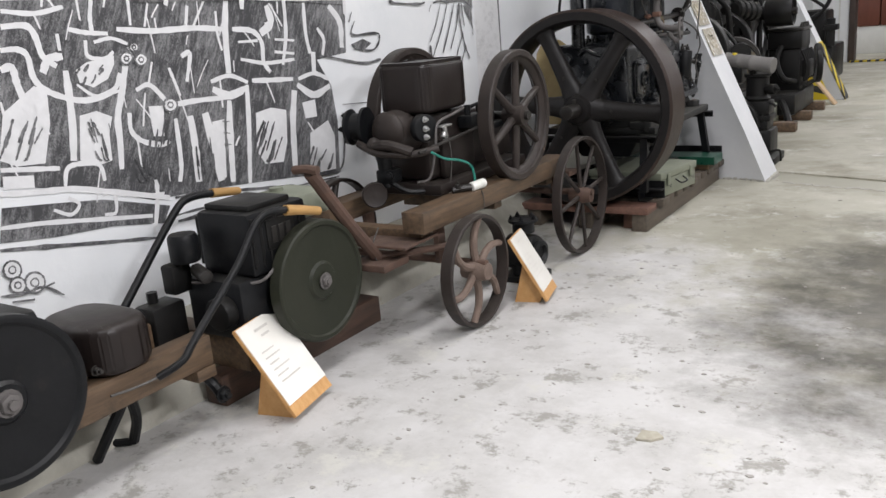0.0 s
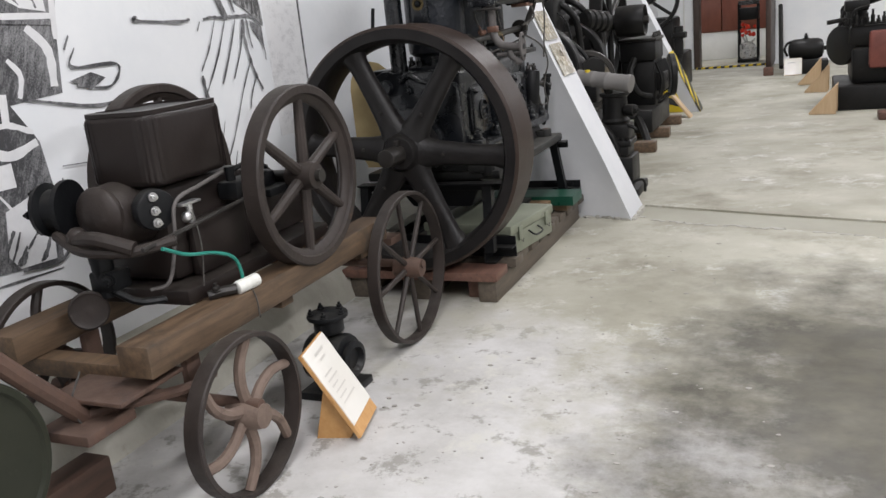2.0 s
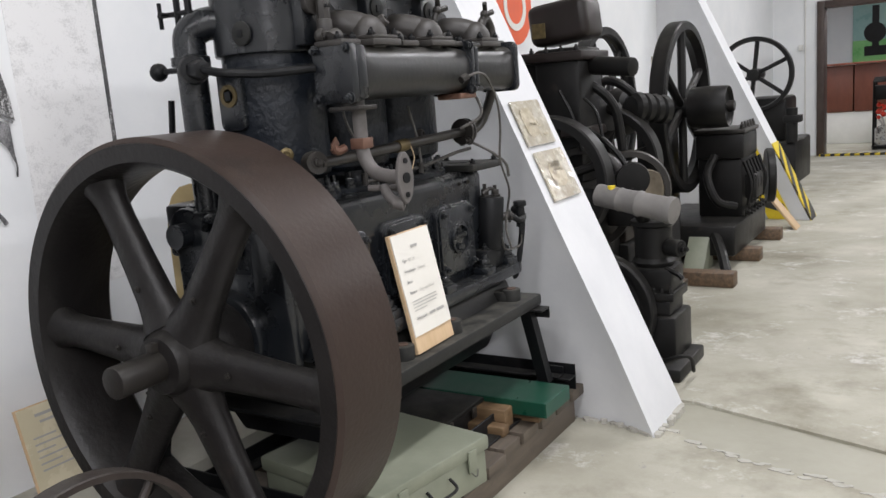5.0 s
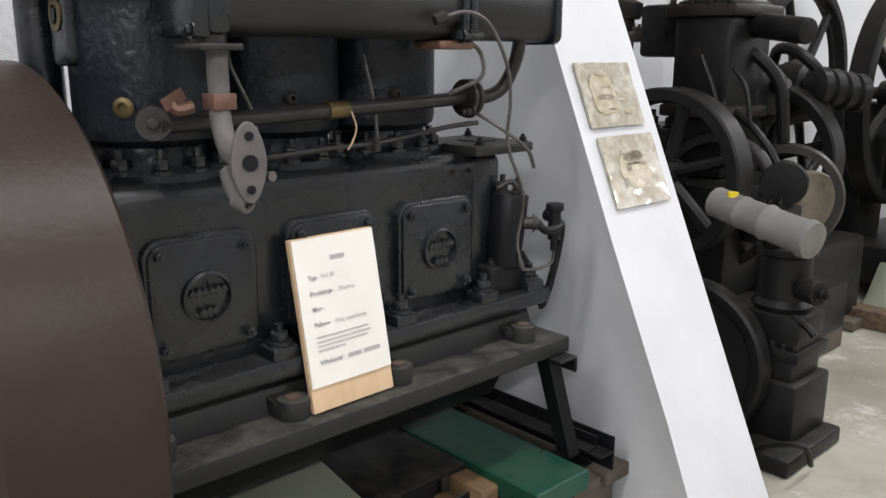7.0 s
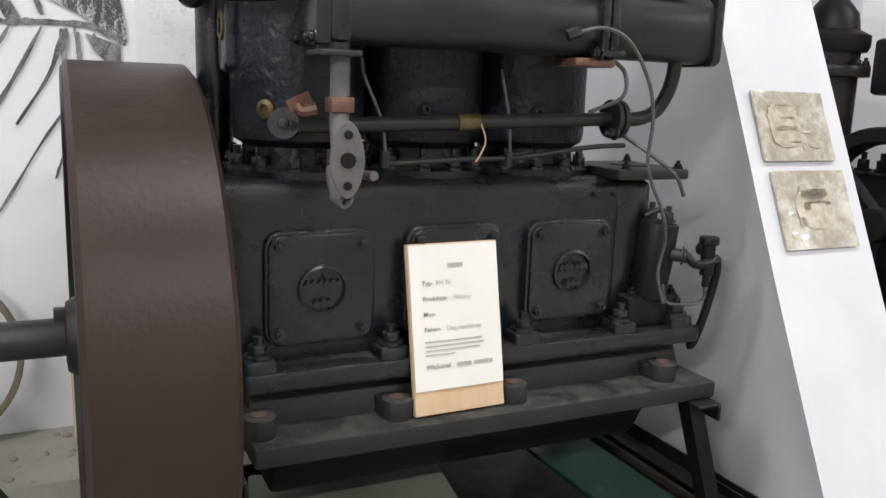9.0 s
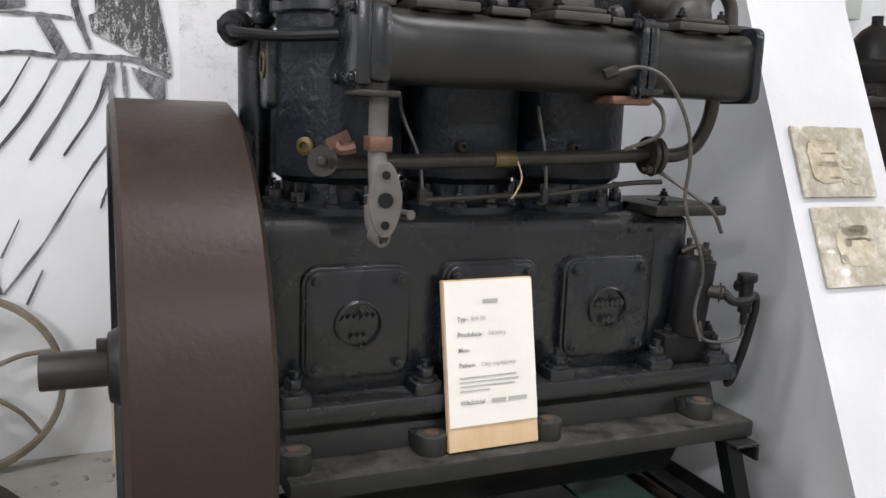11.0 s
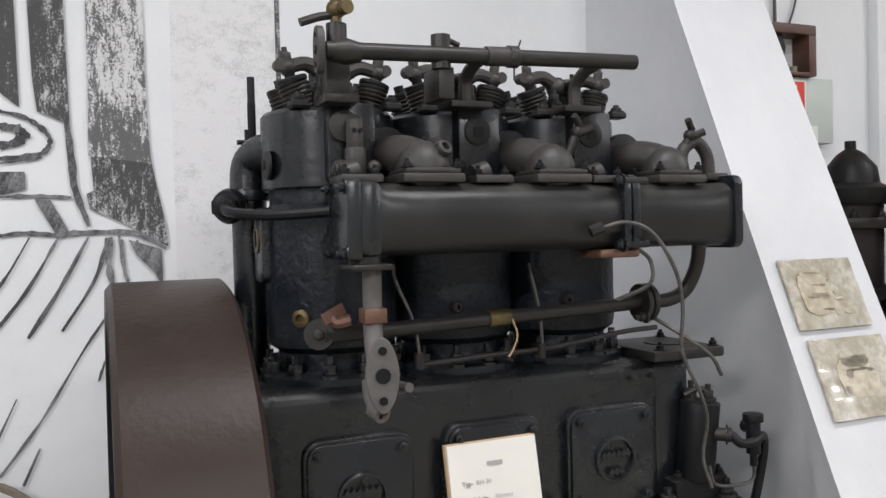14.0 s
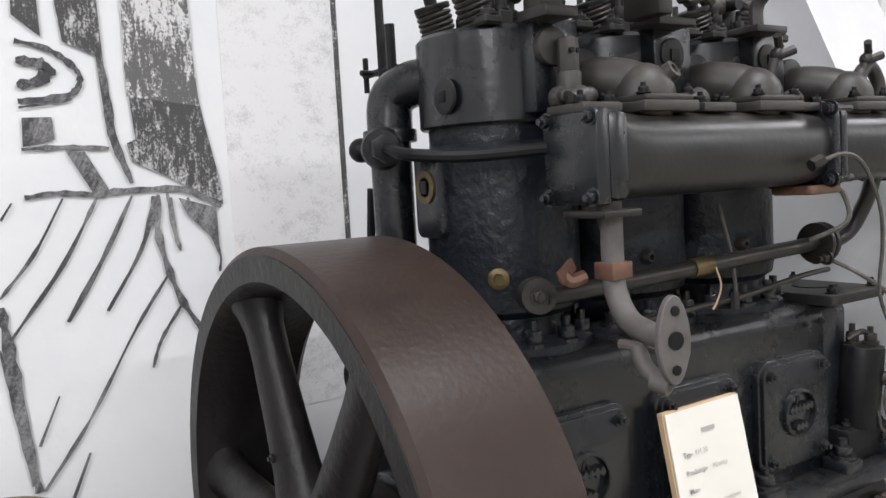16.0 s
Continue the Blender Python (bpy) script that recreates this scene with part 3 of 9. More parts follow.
# pale crumbled rim where the near slab ends at the strip, and mortar at the buttress foot
bm = B()
for (xa, ya), (xb, yb) in zip(EDGE, EDGE[1:]):
    if 1.3 < xb < 3.6:
        for k in range(3):
            u, w, r = random.random(), random.uniform(-0.02, 0.012), random.uniform(0.006, 0.02)
            x, y = xa + (xb - xa) * u, ya + (yb - ya) * u + w
            prism(bm, [(x + r * random.uniform(0.6, 1.4) * math.cos(a) * 1.6, y + r * random.uniform(0.5, 1.0) * math.sin(a)) for a in [i * math.pi / 3.5 for i in range(7)]], "z", -0.016, 0.0012 + 0.1 * r)
for k in range(60):
    u = random.random()
    x, y = (1.02 + 0.47 * u, 4.18 - 0.07 * max(0, u - 0.6) * 2.5) if k % 2 else (1.49, 4.11 + 0.35 * u)
    r = random.uniform(0.006, 0.018)
    prism(bm, [(x + r * random.uniform(0.6, 1.3) * math.cos(a), y + r * random.uniform(0.6, 1.3) * math.sin(a)) for a in [i * math.pi / 3.5 for i in range(7)]], "z", -0.016, 0.004 + 0.5 * r)
solid("crumbled_edge", bm, "chipped", (0, 0, 0), "pale crumbled concrete along the slab edge and buttress foot", "rubble", kind="stuff")
bm = prism(B(), [(1.93, 0.25), (1.975, 0.258), (2.005, 0.292), (1.975, 0.318), (1.93, 0.308)], "z", -0.001, 0.009, 0.002)
solid("stone_chip", bm, "stone_chip", (1.96, 0.29, 0), "flat yellowish stone chip on the floor", "stone")
# pilaster near the second bay
structure("pilaster", bx(B(), (-0.01, 5.62, 0.0), (0.05, 5.98, H), 0.01), "wall", "shallow white pilaster on the wall", "pilaster")

door = thing("door_1", (DX0, Y1, 0), "dark brown door frame with a striped sill, leaf standing open", "door", kind="structure")
for x0, x1 in ((DX0 - 0.05, DX0 + 0.05), (DX1 - 0.05, DX1 + 0.05)):
    part("door_jamb", bx(B(), (x0, Y1 - 0.05, 0), (x1, Y1 + 0.27, DH + 0.05), 0.006), "door_brown", door)
part("door_head", bx(B(), (DX0 + 0.05, Y1 - 0.05, DH - 0.05), (DX1 - 0.05, Y1 + 0.27, DH + 0.05), 0.006), "door_brown", door)
leaf = part("door_leaf", bx(B(), (1.88, 12.75, 0.06), (1.94, Y1 - 0.06, DH), 0.006), "door_brown", door, "open dark brown sheet-metal door leaf")
for k in range(9):
    part("rib", bx(B(), (1.865, 12.82 + k * 0.2, 0.1), (1.879, 12.90 + k * 0.2, DH - 0.04), 0.004), "door_brown", leaf)
part("door_stop", bx(B(), (1.84, 12.62, 0), (1.98, 12.76, 0.12), 0.01), "wood_red", door, "wooden block under the open leaf")
sill = part("door_sill", bx(B(), (DX0, Y1 - 0.16, 0.0), (DX1, Y1 - 0.052, 0.03), 0.004), "yellow", door, "yellow and black striped sill")
for k in range(9):
    x0 = DX0 + 0.02 + k * 0.13
    part("stripe", prism(B(), [(x0, Y1 - 0.161), (x0 + 0.06, Y1 - 0.161), (x0 + 0.11, Y1 - 0.054), (x0 + 0.05, Y1 - 0.054)], "z", 0.0, 0.034), "black_paint", sill)


# ---- sloping buttresses ----
def buttress(name, y, foot, slope, near, far, label):
    """A leaning pier: its front edge stands at x = foot on the floor and leans to the wall."""
    ring = [(0.0, y - near), (foot - 0.17, y - near), (foot, y - near - 0.085), (foot, y + far), (0.0, y + far)]
    top = (foot - 0.17) / slope * 0.97
    bm = bmesh.new()
    rows = []
    for z in (-0.05, 0.0, 0.35, 0.8, 1.4, 2.0, top):
        rows.append([bm.verts.new((max(0.0, x - slope * max(z, 0) + (random.uniform(-0.004, 0.004) if x else 0)) if x else -0.02, yy + random.uniform(-0.003, 0.003), z)) for x, yy in ring])
    for a, b in zip(rows, rows[1:]):
        for i in range(5):
            bm.faces.new((a[i], a[(i + 1) % 5], b[(i + 1) % 5], b[i]))
    bm.faces.new(rows[0][::-1])
    bm.faces.new(rows[-1])
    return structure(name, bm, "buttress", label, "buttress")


FOOT, SLOPE, BY = 1.485, 0.435, 4.195
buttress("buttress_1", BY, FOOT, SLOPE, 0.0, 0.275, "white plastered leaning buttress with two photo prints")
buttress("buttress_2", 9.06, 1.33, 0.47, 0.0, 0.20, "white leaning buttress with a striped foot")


def hazard_foot():
    t = thing("hazard_panel", (1.2, 9.06, 0), "yellow and black striped warning paint boards on the buttress foot", "warning panel")
    foot, slope, y0, y1, z1 = 1.336, 0.47, 8.972, 9.262, 0.68

    def at(across, z, out):
        return (foot - slope * z + out, y0 + (y1 - y0) * across, z)

    def sheet(corners, out):
        bm = B()
        a = [bm.verts.new(at(u, z, 0.0)) for u, z in corners]
        b = [bm.verts.new(at(u, z, out)) for u, z in corners]
        bm.faces.new(a[::-1])
        bm.faces.new(b)
        for i in range(len(a)):
            j = (i + 1) % len(a)
            bm.faces.new((a[i], a[j], b[j], b[i]))
        return bm
    part("front_panel", sheet([(0, 0), (1, 0), (1, z1), (0, z1)], 0.008), "yellow", t)
    for k in range(4):
        z = 0.05 + 0.22 * k
        ring = [(1, min(z, z1)), (1, min(z + 0.1, z1)), (max(0.0, 1 - (min(z + 0.1, z1) + 0.16) / 0.26) if z < 0.1 else 0.0, max(0.0, z - 0.16)), (max(0.0, 1 - (z + 0.0) / 0.26) if z < 0.26 else 0.0, max(0.0, z - 0.26))]
        part("stripe", sheet(ring, 0.0115), "black_paint", t)
    side = part("side_panel", prism(B(), [(foot - 0.36, 0.0), (foot - 0.16, 0.0), (foot - 0.16 - slope * z1, z1), (foot - 0.36 - slope * z1, z1)], "y", 9.035, 9.0555), "yellow", t)
    for k in range(3):
        z = 0.05 + 0.2 * k
        part("stripe", prism(B(), [(foot - 0.17 - slope * z, z), (foot - 0.17 - slope * (z + 0.09), z + 0.09), (foot - 0.35 - slope * (z + 0.15), z + 0.15), (foot - 0.35 - slope * (z + 0.06), z + 0.06)], "y", 9.031, 9.0345), "black_paint", side)


hazard_foot()


def photo_print(z0, z1, y0, y1, subject):
    """A print in a plastic sleeve on the sloping face of the first buttress."""
    n = Vector((1, 0, SLOPE)).normalized()
    up = Vector((-SLOPE, 0, 1)).normalized()
    c = Vector((FOOT - SLOPE * (z0 + z1) / 2, (y0 + y1) / 2, (z0 + z1) / 2)) + n * 0.007
    h, w = (z1 - z0) / up.z, y1 - y0
    m = Matrix.Translation(c) @ Matrix((Vector((0, 1, 0)), up, n)).transposed().to_4x4()
    t = thing("photo_print", c, "faded sepia print in a creased plastic sleeve on the buttress", "photo", "photo prints on the buttress")
    # the sleeve is a slightly buckled sheet
    bm = B()
    nx, ny = 14, 10
    grid = [[bm.verts.new(m @ Vector((-w / 2 + w * i / nx, -h / 2 + h * k / ny, 0.002 + 0.0035 * noise.noise(Vector((i * 0.55, k * 0.6, z0 * 9)))))) for i in range(nx + 1)] for k in range(ny + 1)]
    for k in range(ny):
        for i in range(nx):
            bm.faces.new((grid[k][i], grid[k][i + 1], grid[k + 1][i + 1], grid[k + 1][i]))
    ed = bmesh.ops.extrude_face_region(bm, geom=bm.faces[:])
    bmesh.ops.translate(bm, vec=-n * 0.006, verts=[v for v in ed["geom"] if isinstance(v, bmesh.types.BMVert)])
    sl = part("sleeve", bm, "photo", t)
    for sx, sy, rx, ry, mat in subject:
        tmp = B()
        prism(tmp, [(sx + rx * math.copysign(abs(math.cos(a)) ** 0.6, math.cos(a)) * random.uniform(0.93, 1.05), sy + ry * math.copysign(abs(math.sin(a)) ** 0.6, math.sin(a)) * random.uniform(0.93, 1.05)) for a in [k * math.pi / 14 for k in range(28)]], "z", 0.0035, 0.0047)
        bmesh.ops.transform(tmp, matrix=m, verts=tmp.verts[:])
        part("picture", tmp, mat, sl)


tangle = [(random.uniform(-0.09, 0.09), random.uniform(-0.07, 0.07), random.choice((0.003, 0.03, 0.018)), random.choice((0.003, 0.006)), random.choice(("photo_light", "photo_dark", "photo_light"))) for k in range(14)]
photo_print(1.10, 1.275, 4.155, 4.405, [(-0.035, 0.0, 0.055, 0.06, "photo_light")] + tangle)
body = [(random.uniform(-0.06, 0.06), random.uniform(-0.05, 0.05), random.uniform(0.008, 0.022), random.uniform(0.004, 0.012), random.choice(("photo_light", "photo"))) for k in range(6)]
photo_print(0.885, 1.075, 4.165, 4.42, [(-0.005, 0.0, 0.066, 0.052, "photo_light"), (0.0, 0.046, 0.05, 0.022, "photo")] + body + [(0.005, 0.044, 0.030, 0.009, "photo_dark"), (0.0, 0.018, 0.036, 0.004, "photo_dark")])


# ---- the mural: brush strokes on the wall, each a thin film of paint ----
class Mural:
    def __init__(self):
        self.bm, self.whites, self.dry, self.mid, self.n = bmesh.new(), bmesh.new(), bmesh.new(), bmesh.new(), 0

    def white(self, pts, w):
        self.stroke(pts, w, 0.15, 5, 0.2, self.whites)

    def white_blob(self, poly):
        self.blob(poly, self.whites)

    def dry_blob(self, poly):
        self.blob(poly, self.dry)

    def mid_blob(self, poly):
        self.blob(poly, self.mid)

    def stroke(self, pts, w, ragged=0.42, steps=5, taper=0.35, film=None):
        """A brushed line through (y, z) points, of width w; later strokes lie over earlier ones."""
        film = film or self.bm
        path = smooth_path([(0, *p) for p in pts], steps)
        self.n += 1
        x = 0.0022 + 0.00002 * self.n
        left, right = [], []
        for i, p in enumerate(path):
            d = path[min(i + 1, len(path) - 1)] - path[max(i - 1, 0)]
            if d.length < 1e-6:
                d = Vector((0, 0, 1))
            s = Vector((0, -d.z, d.y)).normalized()
            u = i / max(1, len(path) - 1)
            ww = w / 2 * (1 - taper * abs(2 * u - 1) ** 3) * (1 + random.uniform(-ragged, ragged))
            left.append(film.verts.new((x, p.y + s.y * ww, p.z + s.z * ww)))
            right.append(film.verts.new((x, p.y - s.y * ww, p.z - s.z * ww)))
        for i in range(len(path) - 1):
            film.faces.new((left[i], right[i], right[i + 1], left[i + 1]))

    def blob(self, poly, film=None):
        film = film or self.bm
        self.n += 1
        x = 0.0022 + 0.00002 * self.n
        film.faces.new([film.verts.new((x, p[0] + random.uniform(-0.006, 0.006), p[1] + random.uniform(-0.006, 0.006))) for p in poly])


mu = Mural()
mu.blob([(-0.312, 1.469), (-0.065, 1.464), (0.221, 1.457), (0.555, 1.449), (0.953, 1.44), (1.468, 1.428), (1.439, 1.166), (1.21, 1.157), (1.292, 1.026), (1.307, 0.841), (1.28, 0.6), (1.025, 0.615), (0.759, 0.641), (0.521, 0.67), (0.305, 0.686), (0.137, 0.7), (-0.033, 0.763), (-0.212, 0.812), (-0.451, 0.872)])
mu.blob([(-0.469, 0.795), (-0.287, 0.777), (-0.085, 0.749), (0.212, 0.659), (0.169, 0.592), (-0.061, 0.634), (-0.293, 0.654), (-0.494, 0.687)])
mu.stroke([(-0.5, 0.661), (-0.3, 0.623), (-0.073, 0.579), (0.144, 0.539)], 0.0172)
mu.stroke([(-0.451, 0.872), (-0.142, 0.818), (0.224, 0.713), (0.588, 0.669), (1.279, 0.594)], 0.0113)
mu.stroke([(0.245, 0.68), (0.393, 0.667), (0.789, 0.608), (0.939, 0.588)], 0.0138)
mu.stroke([(0.239, 0.582), (0.405, 0.576), (0.598, 0.551)], 0.014)
mu.stroke([(0.201, 0.608), (0.38, 0.606), (0.785, 0.588), (1.274, 0.566)], 0.0092)
mu.white([(-0.332, 1.384), (-0.243, 1.383), (-0.217, 1.344), (-0.205, 1.279), (-0.16, 1.241)], 0.0239)
mu.white([(-0.35, 1.309), (-0.291, 1.308), (-0.26, 1.283), (-0.253, 1.207), (-0.201, 1.153), (-0.076, 1.112), (0.049, 1.135), (0.092, 1.194)], 0.0221)
mu.white([(-0.364, 1.246), (-0.324, 1.251), (-0.317, 1.194), (-0.302, 1.126)], 0.0259)
mu.white([(-0.217, 1.223), (-0.186, 1.268), (-0.13, 1.273)], 0.0309)
mu.white([(-0.13, 1.224), (-0.135, 1.136), (-0.146, 1.026), (-0.168, 0.907)], 0.0297)
mu.white([(-0.321, 1.434), (-0.203, 1.422), (-0.092, 1.441)], 0.0165)
mu.white([(0.11, 1.354), (0.274, 1.339), (0.473, 1.34), (0.64, 1.327)], 0.0228)
mu.white([(0.688, 1.325), (0.803, 1.311), (0.853, 1.26), (0.85, 1.173), (0.884, 1.125)], 0.0239)
mu.white([(-0.088, 1.364), (-0.023, 1.349), (0.07, 1.34)], 0.0177)
mu.white([(0.025, 1.462), (0.008, 1.403), (0.004, 1.344)], 0.0181)
mu.white([(-0.135, 1.351), (-0.137, 1.293)], 0.0195)
mu.white([(0.462, 1.429), (0.44, 1.353)], 0.0179)
mu.white([(0.555, 1.449), (0.473, 1.34)], 0.0137)
mu.white([(0.182, 1.458), (0.175, 1.365)], 0.0167)
mu.white([(0.27, 1.445), (0.238, 1.356)], 0.0128)
mu.white_blob([(-0.386, 1.109), (-0.257, 1.188), (-0.21, 1.164), (-0.229, 1.048), (-0.272, 0.92), (-0.377, 0.931), (-0.432, 0.955)])
mu.white_blob([(-0.11, 1.062), (-0.039, 1.067), (0.028, 1.041), (0.003, 0.972), (-0.008, 0.878), (-0.081, 0.876), (-0.146, 0.903)])
mu.white_blob([(-0.086, 1.22), (-0.046, 1.247), (0.077, 1.262), (0.069, 1.227), (0.034, 1.178), (-0.031, 1.154), (-0.085, 1.174)])
mu.white([(-0.029, 1.322), (-0.03, 1.266), (0.038, 1.252), (0.08, 1.274)], 0.0161)
mu.white([(-0.097, 1.171), (-0.027, 1.123), (0.086, 1.131)], 0.0121)
mu.white([(0.004, 1.313), (0.078, 1.323), (0.148, 1.298)], 0.0142)
mu.white([(0.128, 1.243), (0.095, 1.151), (0.048, 1.04), (0.037, 0.946), (0.022, 0.84)], 0.0274)
mu.white([(0.148, 1.124), (0.21, 1.139), (0.262, 1.09), (0.293, 1.041)], 0.0193)
mu.white([(0.1, 1.044), (0.095, 0.975), (0.138, 0.929), (0.222, 0.902), (0.265, 0.909)], 0.0214)
mu.white([(0.32, 1.194), (0.34, 1.126), (0.353, 1.079)], 0.0156)
mu.white([(0.391, 1.233), (0.437, 1.241), (0.399, 1.131)], 0.0203)
mu.white([(0.244, 1.223), (0.21, 1.139)], 0.0131)
mu.white_blob([(0.191, 1.054), (0.268, 1.055), (0.248, 0.934), (0.187, 0.933)])
mu.white([(0.323, 1.048), (0.442, 1.05), (0.63, 1.042)], 0.0226)
mu.white([(0.312, 0.993), (0.302, 0.81), (0.281, 0.739)], 0.0227)
mu.white([(0.388, 0.994), (0.388, 0.865), (0.379, 0.719)], 0.0369)
mu.white([(0.467, 0.995), (0.487, 0.849), (0.501, 0.699)], 0.047)
mu.white_blob([(0.499, 0.955), (0.564, 0.958), (0.535, 0.704), (0.489, 0.701)])
mu.white([(0.611, 1.03), (0.586, 0.857), (0.564, 0.681)], 0.0338)
mu.white([(0.727, 1.085), (0.701, 0.889), (0.661, 0.654)], 0.0271)
mu.white_blob([(0.757, 0.957), (0.86, 0.969), (0.949, 0.944), (0.933, 0.801), (0.886, 0.715), (0.775, 0.722), (0.732, 0.782)])
mu.white([(0.761, 1.099), (0.884, 1.089), (1.026, 1.08)], 0.0223)
mu.white([(1.024, 1.028), (0.986, 0.873), (0.963, 0.674)], 0.0422)
mu.white_blob([(1.096, 0.816), (1.238, 0.851), (1.277, 0.774), (1.254, 0.605), (1.109, 0.618), (1.068, 0.668)])
mu.white_blob([(1.072, 0.969), (1.155, 0.972), (1.16, 0.889), (1.077, 0.887)])
mu.white([(0.527, 1.087), (0.616, 1.053), (0.72, 1.071)], 0.0307)
mu.white([(0.524, 1.118), (0.633, 1.133), (0.735, 1.094)], 0.0188)
mu.white([(0.539, 1.069), (0.613, 1.037), (0.699, 1.051)], 0.0095)
mu.white([(1.048, 1.051), (1.158, 0.991), (1.283, 1.021)], 0.0343)
mu.white([(1.061, 1.077), (1.177, 1.092), (1.276, 1.055)], 0.0211)
mu.white([(0.674, 1.447), (0.645, 1.308), (0.631, 1.143)], 0.0352)
mu.white([(0.608, 1.402), (0.601, 1.31), (0.612, 1.24)], 0.014)
mu.white([(1.188, 1.193), (1.177, 1.092)], 0.0402)
mu.white([(1.161, 1.435), (1.152, 1.28), (1.166, 1.187)], 0.0235)
mu.white([(1.237, 1.302), (1.277, 1.246), (1.255, 1.172)], 0.0214)
mu.white([(1.027, 1.438), (1.016, 1.288), (0.97, 1.15)], 0.0228)
mu.white([(0.912, 1.417), (0.926, 1.342), (0.853, 1.297)], 0.0397)
mu.white([(1.341, 1.404), (1.413, 1.321), (1.408, 1.197)], 0.0379)
mu.white([(0.712, 1.196), (0.863, 1.167), (1.051, 1.169)], 0.017)
mu.white([(0.937, 1.267), (1.067, 1.254)], 0.0152)
mu.white([(0.926, 1.212), (1.056, 1.195)], 0.0152)
mu.white([(0.71, 1.269), (0.83, 1.268)], 0.0145)
mu.white([(-0.439, 0.924), (-0.342, 0.909), (-0.228, 0.891)], 0.0188)
mu.white([(-0.457, 0.845), (-0.319, 0.825), (-0.19, 0.808), (-0.033, 0.763), (0.218, 0.686)], 0.0227)
mu.white([(-0.483, 0.734), (-0.323, 0.714), (-0.102, 0.674), (0.122, 0.634)], 0.0171)
mu.white_blob([(-0.435, 0.898), (-0.327, 0.882), (-0.333, 0.838), (-0.439, 0.854)])
mu.white([(-0.221, 0.824), (-0.201, 0.882), (-0.148, 0.893), (-0.07, 0.874), (-0.059, 0.812)], 0.0182)
mu.white([(-0.082, 0.763), (-0.033, 0.763), (-0.037, 0.687), (-0.087, 0.688)], 0.0148)
mu.white([(-0.282, 0.751), (-0.221, 0.72), (-0.181, 0.749), (-0.219, 0.782)], 0.0141)
mu.white([(0.166, 0.771), (0.161, 0.71), (0.127, 0.591)], 0.0202)
mu.white([(0.127, 0.718), (0.195, 0.71)], 0.0134)
mu.white([(0.116, 0.605), (0.12, 0.557)], 0.0135)
for k in range(50):
    y, z, a = random.uniform(-0.45, 1.22), random.uniform(0.70, 1.48), random.uniform(0.9, 2.2)
    ln = random.uniform(0.04, 0.14)
    mu.white([(y, z), (y + 0.5 * ln * math.cos(a), z + 0.5 * ln * math.sin(a)), (y + ln * math.cos(a) * 1.1, z + ln * math.sin(a))], random.uniform(0.004, 0.011))
mu.stroke([(-0.273, 1.081), (-0.298, 1.037), (-0.323, 0.992)], 0.0092)
mu.stroke([(-0.318, 1.06), (-0.338, 1.032), (-0.359, 1.004)], 0.0092)
mu.stroke([(-0.359, 1.084), (-0.383, 1.038), (-0.407, 0.993)], 0.0101)
mu.stroke([(-0.394, 1.033), (-0.419, 0.983), (-0.439, 0.956)], 0.0082)
mu.stroke([(-0.288, 1.046), (-0.315, 0.991), (-0.342, 0.939)], 0.009)
mu.stroke([(-0.309, 1.07), (-0.331, 1.035), (-0.353, 1.001)], 0.0087)
mu.stroke([(-0.332, 1.033), (-0.356, 0.99), (-0.38, 0.947)], 0.0077)
mu.stroke([(-0.308, 1.007), (-0.334, 0.956), (-0.352, 0.94)], 0.0079)
mu.stroke([(-0.262, 1.039), (-0.283, 1.015), (-0.303, 0.991)], 0.0066)
mu.stroke([(-0.069, 1.046), (-0.065, 1.001), (-0.061, 0.956)], 0.0056)
mu.stroke([(-0.049, 0.938), (-0.045, 0.89), (-0.032, 0.882)], 0.0073)
mu.stroke([(-0.036, 0.974), (-0.035, 0.912), (-0.027, 0.881)], 0.0088)
mu.stroke([(-0.084, 1.036), (-0.076, 1.009), (-0.068, 0.981)], 0.0108)
mu.stroke([(-0.038, 0.986), (-0.033, 0.943), (-0.028, 0.901)], 0.0086)
mu.stroke([(-0.077, 0.928), (-0.069, 0.9), (-0.057, 0.887)], 0.009)
mu.stroke([(-0.064, 1.033), (-0.055, 1.007), (-0.047, 0.98)], 0.0096)
mu.stroke([(-0.087, 1.012), (-0.079, 0.984), (-0.071, 0.956)], 0.0079)
mu.stroke([(0.001, 1.018), (0.003, 0.96), (0.005, 0.901)], 0.0054)
mu.stroke([(0.194, 0.877), (0.164, 0.803), (0.148, 0.793)], 0.0107)
mu.stroke([(0.275, 0.986), (0.252, 0.944), (0.229, 0.902)], 0.007)
mu.stroke([(0.263, 1.006), (0.235, 0.941), (0.207, 0.875)], 0.0085)
mu.stroke([(0.215, 0.964), (0.182, 0.875), (0.15, 0.793)], 0.0122)
mu.stroke([(0.267, 0.941), (0.234, 0.849), (0.205, 0.782)], 0.0096)
mu.stroke([(0.275, 0.987), (0.251, 0.944), (0.228, 0.901)], 0.0104)
mu.stroke([(0.207, 0.904), (0.184, 0.864), (0.162, 0.824)], 0.0063)
mu.stroke([(0.151, 0.854), (0.126, 0.804), (0.112, 0.8)], 0.0061)
mu.stroke([(0.213, 0.819), (0.192, 0.784), (0.179, 0.787)], 0.0109)
mu.stroke([(0.18, 0.953), (0.146, 0.86), (0.119, 0.799)], 0.0102)
mu.stroke([(0.401, 0.754), (0.404, 0.723), (0.413, 0.721)], 0.0084)
mu.stroke([(0.47, 0.893), (0.468, 0.838), (0.466, 0.782)], 0.0068)
mu.stroke([(0.458, 0.846), (0.458, 0.801), (0.458, 0.755)], 0.0096)
mu.stroke([(0.387, 0.852), (0.389, 0.816), (0.391, 0.781)], 0.0065)
